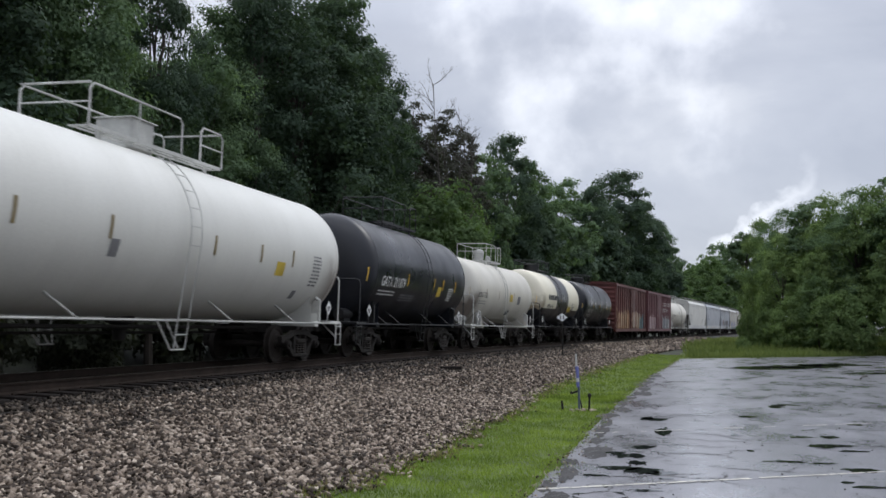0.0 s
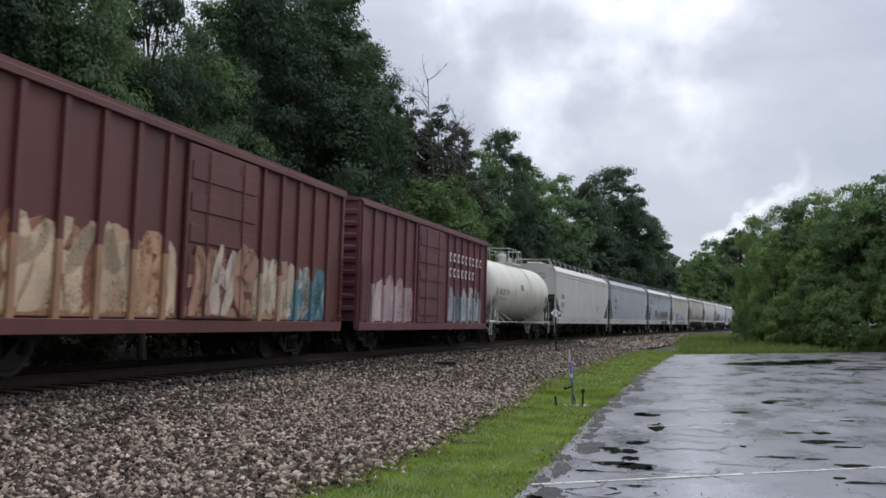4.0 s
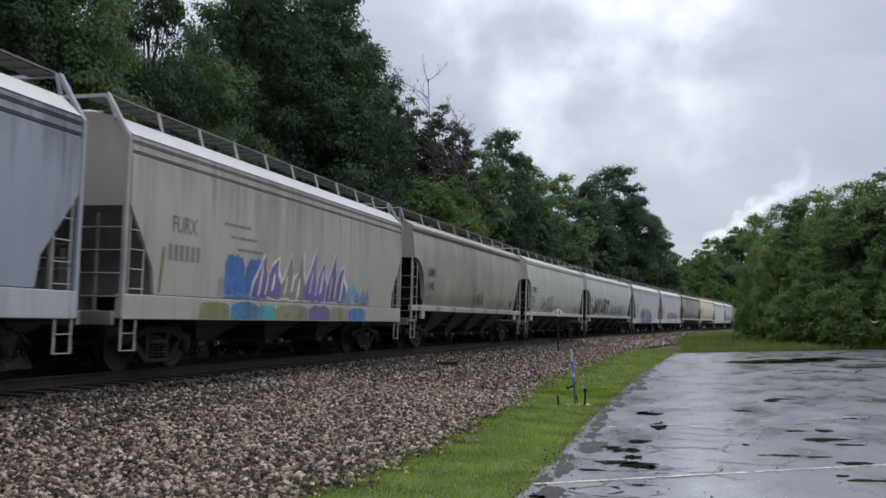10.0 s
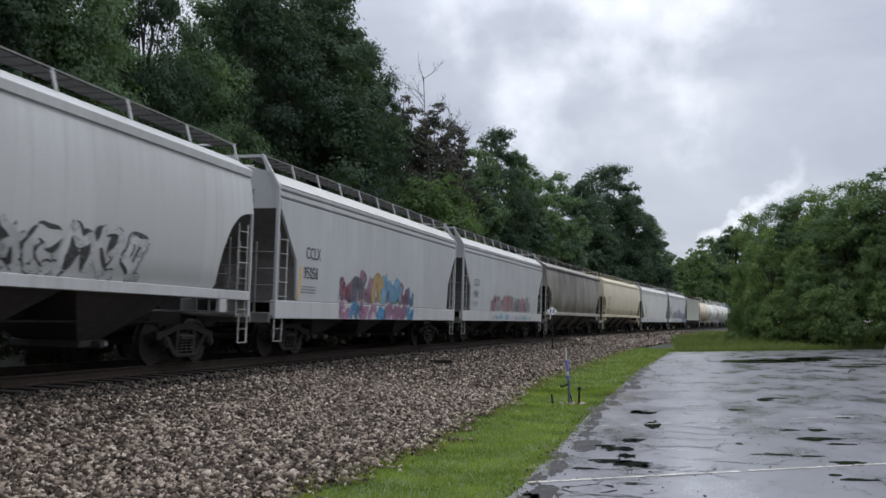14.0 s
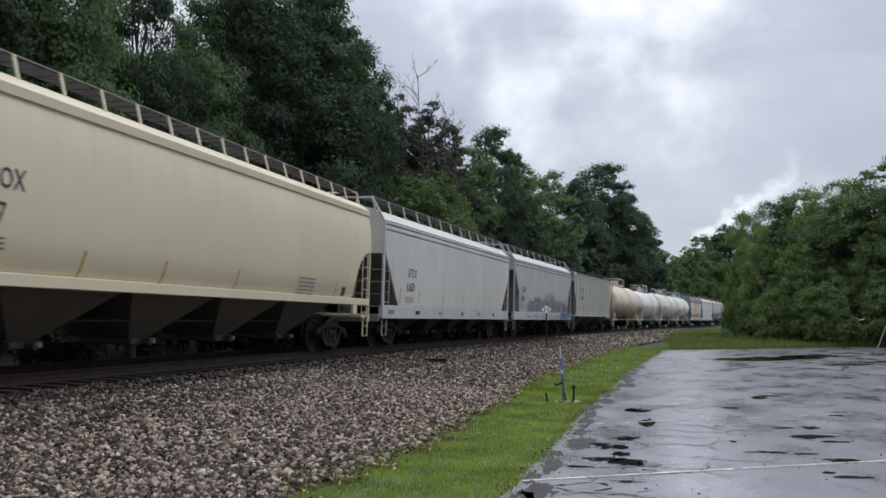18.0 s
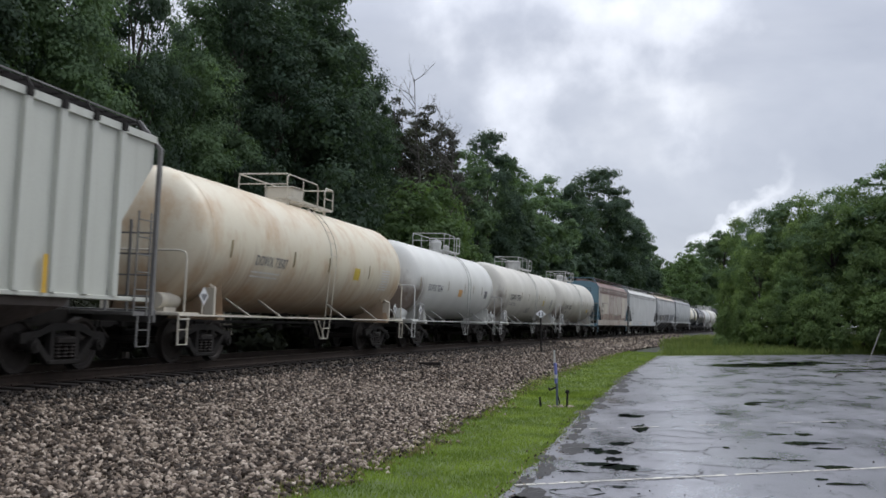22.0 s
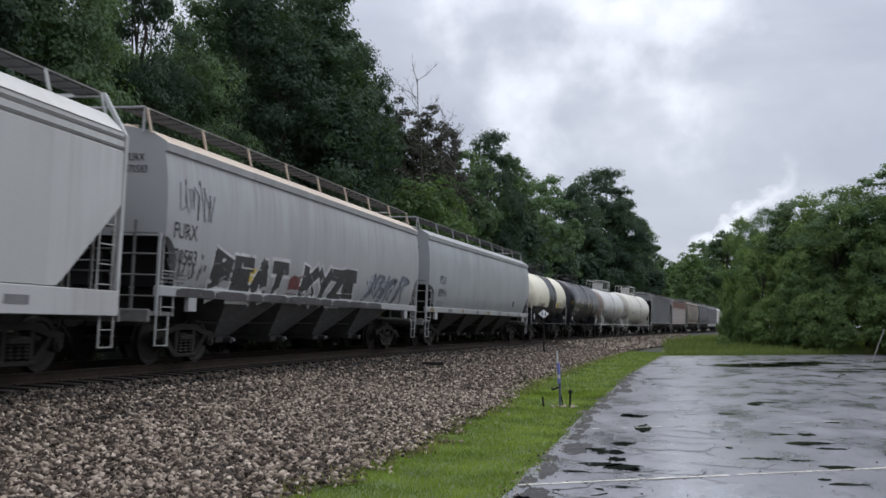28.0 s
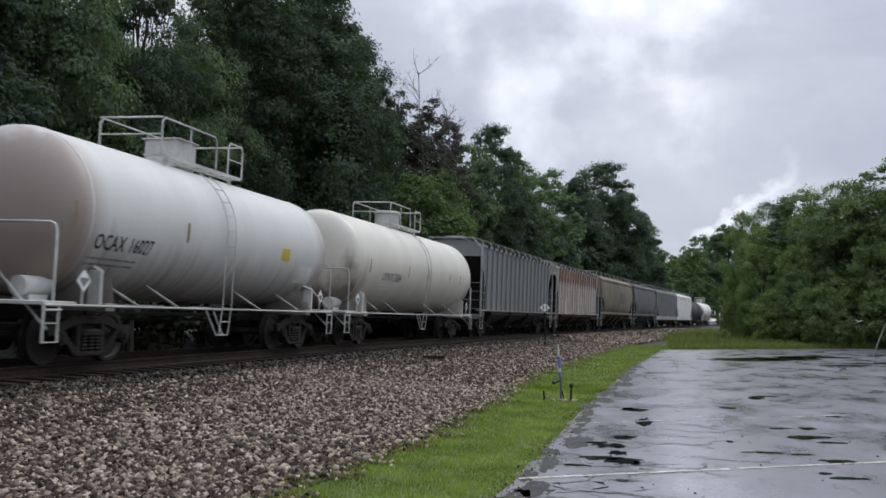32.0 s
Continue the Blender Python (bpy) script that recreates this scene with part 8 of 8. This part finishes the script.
marks(m[0], -5.65, 1.95, 1.3, 0.3, 2, GREYINK, lambda z: 1.445, 4, 0.4)
stripe(m[0], -m[2] + 1.32, 1.5, 2.15, lambda z: 1.53, YELLOW, 0.0, 0.12)
stripe(m[0], 4.9, 1.3, 1.9, lambda z: 1.53, YELLOW, 0.0, 0.12)
# 22 - 25: tanks
m = couple(22, tank_car(dict(L=length(22), R=1.603, zc=2.786, paint=RUSTTANK, trim=car_paint("cream_trim", (0.52, 0.48, 0.39)), platform=1.45, py=0.6, ly=0.1, dome="box", rail_h=0.56, label="cream tank car heavily stained with orange rust")))
tank_marks(m, 1.5, 2.68, "DOWX 73507", GREYINK, -4.5, 2.22, (-5.8, -2.4, 0, 3.4,), DIRTYSTRIPE, 0.22)
panel(m[0], 2.1, 2.6, 2.20, 2.55, m[1], YELLOWPANEL)
marks(m[0], 4.7, 2.65, 0.8, 0.7, 8, WHITEINK, m[1], 9)
m = couple(23, tank_car(dict(L=length(23), R=1.532, zc=2.712, paint=CLEANWHITE, trim=WHITEPART, platform=1.1, dome="ball", py=0.86, ly=0.86, rail_h=0.64, label="clean white tank car with a bright orange panel")))
tank_marks(m, 1.48, 2.66, "DOWX 70344", GREYINK, -4.94, 2.2, (-6.04, -2.24, 0.36, 1.86, 3.46,), DIRTYSTRIPE, 0.24)
panel(m[0], -0.54, 0.06, 2.10, 2.40, m[1], plain("orange_panel", (0.55, 0.30, 0.10), 0.5, 0, 0.2, 6, 0.02))
panel(m[0], 4.06, 4.56, 2.15, 2.50, m[1], GREYINK)
m = couple(24, tank_car(dict(L=length(24), R=1.611, zc=2.764, paint=TANKWHITE2, trim=WHITEPART, platform=1.55, py=0.93, ly=0.15, dome="drum", inset=2.5, rail_h=0.56, label="large dull white tank car with a drum-shaped valve housing")))
tank_marks(m, 1.55, 2.7, "DOWX 73788", INK, -5.9, 2.25, (-7.15, -3.35, -1.55, 1.25, 3.05,), DIRTYSTRIPE, 0.29)
panel(m[0], 2.55, 2.95, 2.10, 2.42, m[1], YELLOWPANEL)
marks(m[0], 4.75, 2.50, 0.7, 0.6, 8, GREYINK, m[1], 10)
marks(m[0], -1.55, 1.90, 1.0, 0.3, 5, GREYINK, m[1], 13)
m = couple(25, tank_car(dict(L=length(25), R=1.603, zc=2.766, paint=TANKWHITE2, trim=WHITEPART, platform=1.3, dome="ball", py=-0.2, ly=-0.3, rail_h=0.54, label="off-white tank car with dark lettering")))
tank_marks(m, 1.5, 2.66, "DOWX 70382", INK, -5.4, 2.05, (-6.2, -3.0, -0.9, 1.1, 2.9,), DIRTYSTRIPE, 0.27)
panel(m[0], 2.93, 3.53, 1.90, 2.15, m[1], YELLOWPANEL)
panel(m[0], 4.13, 4.38, 1.80, 2.00, m[1], INK)
marks(m[0], 4.93, 2.50, 0.6, 0.5, 7, GREYINK, m[1], 15)
# 26 - 29: hoppers
m = couple(26, hopper(dict(L=length(26), style="flat", paint=HOPBROWN, sill=HOPBROWN, roof=BROWNROOF, trim=TEAL, ladder=TEAL, platform=TEAL, post=BROWNROOF, bays=3, cut=1.6, mark="NDYX", number="815269", slope=TEAL, end_mat=TEAL, label="brown faded covered hopper car with teal ends and cream patches")))
for a, b, z0, z1 in ((-6.3, -3.0, 2.9, 3.62), (-6.1, -3.4, 1.95, 2.8), (4.3, 6.1, 1.6, 3.55)):
    g = Geo()
    patch(g, a, b, z0, z1, m[1], 0.006, 2)
    part("cream_patch", g, car_paint("cream_patch_paint", (0.50, 0.46, 0.37), (0.25, 0.16, 0.1), 0.7, 0.6), m[0], "faded cream repaint patch")
g = Geo()
patch(g, -m[2] + 0.4, m[2] - 0.4, 3.64, 3.83, m[1], 0.007)
part("top_band", g, BROWNROOF, m[0], "red-brown painted band below the roof")
drips(m[0], -6.6, 6.6, 1.42, 2.1, m[1], ((0.20, 0.12, 0.085), (0.27, 0.19, 0.14), (0.16, 0.085, 0.06)), 261, 16, 0.0075)
drips(m[0], -2.6, 4.2, 1.42, 3.5, m[1], ((0.33, 0.32, 0.25), (0.38, 0.36, 0.30), (0.25, 0.22, 0.17)), 262, 9, 0.0055)
m = couple(27, hopper(dict(L=length(27), style="flat", paint=HOPGREYWHITE, sill=WHITESILL, roof=HOPWHITE, trim=HOPGREYWHITE, ladder=LADDERWHITE, bays=4, cut=1.7, z_cut=2.9, mark="FLCX", number="881042", ink=GREYINK, label="pale grey covered hopper car with yellow sill stickers")))
bars(m[0], m[2], seed=12, n=8)
m = couple(28, hopper(dict(walk=4.98, under=plain("grey_hopper_bay", (0.10, 0.10, 0.098), 0.7, 0, 0.5, 1.2, 0.2), L=length(28), style="round", paint=HOPSILVER2, sill=HOPSILVER2, roof=TANROOF, trim=HOPSILVER2, post=TANROOF, ladder=GREYTRIM, bays=4, cut=0.55, z_cut=2.5, mark="FURX", number="870583", mark_y=0.15, mark_z=2.5, label="silver-grey covered hopper car with black graffiti and a tan roof edge")))
sprayed_word("BEAT", m[0], -6.6, -2.9, 1.46, 2.28, m[1], (0.03, 0.026, 0.028), (0.55, 0.55, 0.55), 81)
sprayed_word("KYZE", m[0], -1.9, 2.0, 1.48, 2.32, m[1], (0.03, 0.026, 0.028), (0.55, 0.55, 0.55), 82)
smear(m[0], -8.0, 4.6, 1.37, 1.55, lambda z: 1.560, (0.05, 0.046, 0.048), 84, 9, 0.005)
smear(m[0], -2.7, -1.5, 1.6, 2.1, m[1], (0.13, 0.028, 0.032), 85, 1)
graffiti(m[0], 2.7, 6.9, 1.55, 2.5, m[1], (0.10, 0.11, 0.13), (0.28, 0.30, 0.33), 83, 3, 0.5, (0.05, 0.055, 0.065), 0.4)
scribble(m[0], 3.2, 7.0, 1.55, 2.5, m[1], (0.07, 0.08, 0.095), 89, 6, 0.06)
scribble(m[0], 2.8, 6.8, 1.6, 2.45, m[1], (0.04, 0.045, 0.055), 88, 9, 0.035)
drips(m[0], 2.4, 7.2, 1.5, 2.15, m[1], ((0.24, 0.26, 0.29), (0.29, 0.30, 0.32)), 86, 8, 0.0055)
panel(m[0], -4.9, -4.3, 1.75, 2.1, m[1], YELLOWPANEL, "yellow sprayed accent")
scribble(m[0], -8.4, -7.0, 1.5, 2.3, m[1], (0.05, 0.05, 0.055), 87, 12, 0.03)
scribble(m[0], -m[2] + 0.4, -m[2] + 1.8, 2.9, 3.8, m[1], (0.06, 0.06, 0.07), 9, 14, 0.02)
m = couple(29, hopper(dict(walk=4.98, L=length(29), style="round", paint=HOPSILVER, sill=HOPSILVER2, roof=HOPSILVER2, trim=HOPSILVER2, bays=4, cut=1.0, z_cut=2.4, mark="PTLX", number="870914", label="plain silver-grey covered hopper car")))
bars(m[0], m[2], sill_z=1.46, seed=14, n=8, colours=(DIRTYSTRIPE, GREYINK))
panel(m[0], 5.3, 5.65, 1.85, 2.15, m[1], INK)
# 30 - 33: tanks
band2 = lambda y, z: 1 if (z < -0.66 or -0.85 < y < 1.45) else 0
m = couple(30, tank_car(dict(L=length(30), R=1.577, zc=2.759, paint=[CREAMTANK, BLACKTANK], zone=band2, breaks=[-0.85, 1.45], trim=BLACKTRIM, endrail=WHITEPART, platform=1.0, dome="drum", dome_mat=BLACKTRIM, py=0.05, rail_h=0.45, label="short cream tank car with a black belly and black centre band")))
tank_marks(m, 1.5, 2.68, "UTLX 630190", INK, -3.75, 2.0, (-3.45,), DIRTYSTRIPE, 0.24)
panel(m[0], 1.75, 2.3, 2.05, 2.40, m[1], YELLOWPANEL)
marks(m[0], 3.7, 2.60, 0.6, 0.6, 8, GREYINK, m[1], 17)
for k, w in enumerate(("SODIUM", "HYDROXIDE", "SOLUTION")):
    stencil(w, 0.115, INK, m[0], 2.52, 2.30 - k * 0.155, m[1], 0.85)
m = couple(31, tank_car(dict(L=length(31), R=1.587, zc=2.750, paint=BLACKTANK, trim=BLACKTRIM, py=-0.74, platform=0.9, dome="low", rail_h=0.40, head_text="SHPX 210658", head_ink=WHITEINK, label="glossy black tank car with white lettering")))
tank_marks(m, 1.5, 2.66, "SHPX 210658", WHITEINK, -4.44, 1.96, (-5.74, -2.64, 0.66, 1.86,), YELLOW, 0.24)
marks(m[0], 3.26, 2.40, 0.6, 0.5, 5, WHITEINK, m[1], 18)
m = couple(32, tank_car(dict(L=length(32), R=1.515, zc=2.716, paint=SILTWHITE, trim=WHITEPART, platform=1.55, dome="box", py=-0.09, ly=-0.39, rail_h=0.70, label="white tank car with a brown silted belly")))
tank_marks(m, 1.5, 2.7, "OCAX 16027", INK, -4.99, 1.98, (-5.69, -2.09,), DIRTYSTRIPE, 0.24)
panel(m[0], 2.51, 3.01, 2.25, 2.55, m[1], YELLOWPANEL)
panel(m[0], 3.71, 4.71, 1.75, 2.20, m[1], WHITEINK, "white placard holder")
m = couple(33, tank_car(dict(L=length(33), R=1.602, zc=2.764, paint=TANKWHITE2, trim=WHITEPART, platform=1.55, dome="drum", py=-0.05, ly=0.1, inset=2.5, rail_h=0.68, label="cream-white tank car with a railed platform")))
tank_marks(m, 1.52, 2.68, "DOWX 73884", GREYINK, -4.7, 2.1, (-6, -2.1, 0.3, 3.3, 4.9,), DIRTYSTRIPE, 0.24)
# 34 on: the far end of the train
FARTAN = car_paint("sooty_tan_paint", (0.165, 0.138, 0.10), (0.045, 0.036, 0.03), 0.8, 0.7, 0.75)
FARSLATE = car_paint("dark_slate_paint", (0.072, 0.073, 0.077), (0.03, 0.028, 0.027), 0.6, 0.6, 0.75)
for i, paint, style, extra, text in ((34, RIBGREY, "rib", dict(roof=OLDGREY, slope=BLACKSLOPE, ribs=16, walk=4.68, cut=1.3, kink=2.4, z_cut=3.8, bays=3), "slate grey ribbed covered hopper car"),
                                     (35, RIBRUST, "rib", dict(roof=HOPPALE, slope=BLACKSLOPE, ribs=16, walk=4.68, cut=1.3, kink=2.4, z_cut=3.8, bays=3), "rust-streaked white ribbed covered hopper car"),
                                     (36, FARTAN, "round", dict(cut=1.3, sill=FARTAN), "brownish tan covered hopper car"),
                                     (37, FARSLATE, "round", dict(cut=1.3, sill=FARSLATE), "grey covered hopper car"), (38, FARSLATE, "flat", dict(cut=1.6, sill=OLDGREY), "slate grey covered hopper car"),
                                     (39, HOPWHITE, "flat", dict(cut=1.6, sill=WHITESILL), "white covered hopper car near the train's end")):
    m = couple(i, hopper(dict(L=length(i), style=style, paint=paint, trim=GREYTRIM, label=text, **extra)))
    if i == 36:
        panel(m[0], 0.4, 3.5, 2.4, 3.4, m[1], plain("umber_panel_paint", (0.075, 0.055, 0.045), 0.6, 0, 0.4, 2, 0.1), "brown painted panel")
couple(40, tank_car(dict(L=length(40), R=1.48, zc=2.66, paint=car_paint("dull_black_tank_paint", (0.012, 0.012, 0.013), rough=0.8), trim=BLACKTRIM, label="dull black tank car near the train's end")))
couple(41, tank_car(dict(L=length(41), R=1.50, zc=2.68, paint=CLEANWHITE, trim=WHITEPART, label="white tank car at the far end of the train")))


# ---- small things beside the track ----
def milepost():
    t = thing("trackside_sign", "white diamond sign with a black mark on a thin dark post", "railway sign", at=pose(-4.57, 50.1, 0.40))
    g = Geo()
    g.tube([(0, 0, -0.3), (0, 0, 1.95)], 0.04, 8)
    part("post", g, STEEL, t)
    g = Geo()
    g.loft([[(0, y, 1.74), (0.29, y, 1.96), (0, y, 2.18), (-0.29, y, 1.96)] for y in (-0.085, -0.06)], True, True)
    part("sign_plate", g, plain("sign_white", (0.75, 0.76, 0.76), 0.5, 0, 0.15, 6, 0.02), t, "white diamond plate")
    g = Geo()
    for x in (-0.09, 0.09):
        g.box(x - 0.025, x + 0.025, -0.092, -0.086, 1.86, 2.06)
    g.beam((-0.09, -0.089, 2.06), (0.09, -0.089, 1.86), 0.004, 0.05)
    part("sign_mark", g, INK, t)
    t.rotation_euler = (0, 0, radians(12))
    return t


def marker_post():
    t = thing("marker_post", "slim blue-grey pipe marker with a white top in the grass", "marker post", at=pose(-1.47, 19.6, bed(offset_of(-1.47, 19.6)) - 0.03))
    blue = plain("faded_blue_pipe", (0.075, 0.095, 0.14), 0.5, 0.2, 0.3, 8, 0.1)
    g = Geo()
    g.tube([(0.0, 0, -0.1), (0.0, 0, 0.70)], 0.024, 10)
    part("pipe", g, blue, t)
    g = Geo()
    g.tube([(-0.005, 0, 0.50), (-0.015, 0, 0.52), (-0.016, 0, 0.66), (-0.03, 0, 0.92)], 0.034, 8)
    part("sleeve", g, plain("blue_violet_sleeve", (0.12, 0.13, 0.34), 0.5, 0, 0.25, 9, 0.05), t)
    g = Geo()
    g.tube([(-0.04, 0, 0.6), (-0.045, 0, 1.18)], 0.017, 8)
    part("rod", g, WHITEPART, t, "white rod")
    g = Geo()
    g.tube([(-0.01, 0, 0.42), (-0.16, 0, 0.36)], 0.02, 6)
    g.tube([(-0.16, 0, 0.36), (-0.16, 0, 0.41)], 0.018, 6)
    g.tube([(0.0, 0, 0.30), (0.05, 0, 0.10), (0.06, 0, -0.05)], 0.014, 6)
    part("bracket", g, STEEL, t)
    g = Geo()
    g.lathe((-0.02, -0.002, 0.60), [(0.036, 0), (0.038, 0.01), (0.038, 0.07), (0.036, 0.08)], 10)
    part("band", g, WHITEPART, t, "white band round the sleeve")
    for x, h, lean in ((-0.30, 0.22, -0.03), (0.22, 0.30, 0.02)):
        st = thing("stake", "short rusty stake beside the marker post", "stake", at=pose(-1.49 + x, 19.5, bed(offset_of(-1.49 + x, 19.5)) - 0.03))
        g = Geo()
        g.tube([(0, 0, -0.1), (lean, 0, h)], 0.022, 7)
        part("shaft", g, STEEL, st)
        if h > 0.25:
            g = Geo()
            g.lathe((lean, 0, h), [(0.03, 0), (0.045, 0.03), (0.03, 0.07), (0, 0.08)], 8)
            part("cap", g, STEEL, st)
    q = random.Random(3)
    for k in range(14):
        s = new("stone", STONE_MESHES[k % 3])
        tagged(s, "small loose stone at the marker post's foot", "stone", "stones at the marker post")
        s.matrix_basis = pose(-1.49 + q.uniform(-0.30, 0.38), 19.45 + q.uniform(-0.18, 0.18), bed(offset_of(-1.49, 19.5)) + 0.0, q.uniform(0, 90), 0, q.uniform(0, 180)) @ Matrix.Diagonal((1, 1, 1, 1))


def stone_meshes():
    out = []
    for k in range(3):
        q = random.Random(k)
        bmx = bmesh.new()
        bmesh.ops.create_icosphere(bmx, subdivisions=1, radius=0.05)
        for v in bmx.verts:
            v.co *= q.uniform(0.7, 1.15)
            v.co.z *= 0.7
        me = bpy.data.meshes.new("stone")
        bmx.to_mesh(me)
        bmx.free()
        me.materials.append(STONE)
        out.append(me)
    return out


STONE_MESHES = stone_meshes()
milepost()
marker_post()
# a dropped piece of tie on the stones
t = thing("wood_scrap", "dark scrap of old timber lying on the ballast", "timber", at=pose(-6.5, 30.2, bed(offset_of(-6.5, 30.2)) + 0.10, 0, 0, 15))
g = Geo()
g.box(-0.42, 0.42, -0.07, 0.07, -0.06, 0.05, 0.015)
part("plank", g, TIE, t)
# leaning thin pole and a stick on the lot
t = thing("leaning_pole", "thin pale pole leaning at the edge of the lot", "pole", at=pose(9.72, 41.7, 0))
g = Geo()
g.tube([(0, 0, 0), (0.62, 0.1, 1.5)], 0.018, 6)
part("shaft", g, plain("pale_pole", (0.26, 0.25, 0.22), 0.6, 0, 0.2, 6, 0.05), t)
t = thing("stick", "broken branch lying on the wet asphalt", "stick", at=pose(6.63, 32.3, 0.03))
g = Geo()
g.tube([(-0.2, -0.6, 0.0), (0.0, 0.1, 0.03), (0.25, 0.7, 0.02)], 0.025, 5)
part("shaft", g, BARK, t)


# ---- bare tree against the sky ----
def bare_tree(x, y, tall, seed, lean=0.0):
    t = thing("dead_tree", "bare dead tree with thin grey branches", "tree", "trees beside the railway", at=pose(x, y, height(x, y)))
    q = random.Random(seed)
    g = Geo()

    def limb(p, d, ln, r, depth):
        n = 6 if depth == 0 else 3
        pts = [p]
        for k in range(n):
            d = (d + Vector((q.uniform(-1, 1), q.uniform(-1, 1), q.uniform(-0.3, 0.5))) * (0.05 if depth == 0 else 0.25)).normalized()
            pts.append(pts[-1] + d * ln / n)
        for k in range(n):
            g.tube([pts[k], pts[k + 1]], r * (1 - 0.8 * (k + 0.5) / n), 5 if depth < 1 else 3)
        if depth > 2:
            return
        m = 26 if depth == 0 else 5
        for k in range(m):
            f = (0.35 if depth == 0 else 0.2) + (0.65 if depth == 0 else 0.8) * (k + q.random()) / m
            i = min(n - 1, int(f * n))
            dd = (d * (0.45 if depth == 0 else 0.8) + Vector((q.uniform(-1, 1), q.uniform(-1, 1), q.uniform(-0.2, 0.5)))).normalized()
            limb(pts[i].lerp(pts[i + 1], f * n - i), dd, ln * (0.15 if depth == 0 else q.uniform(0.3, 0.55)) * (1.35 - 0.75 * f), r * 0.33, depth + 1)
    limb(Vector((0, 0, -0.2)), Vector((lean, 0, 1)).normalized(), tall, 0.09, 0)
    part("trunk", g, DRYWOOD, t)


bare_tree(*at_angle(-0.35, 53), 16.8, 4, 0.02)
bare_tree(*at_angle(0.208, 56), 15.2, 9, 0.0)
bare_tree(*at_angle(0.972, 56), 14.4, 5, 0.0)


# ---- movement: the train rolls by at a steady pace ----
SPEED, EASE = 16.842, 0.0044


def train_at(s14, t):
    d = t - 14.0
    return s14 - SPEED * d + EASE * d * d


def motions():
    for car, s14 in TRAIN:
        walk(car, [(t, on_track(train_at(s14, t))) for t in range(0, 33)])


motions()
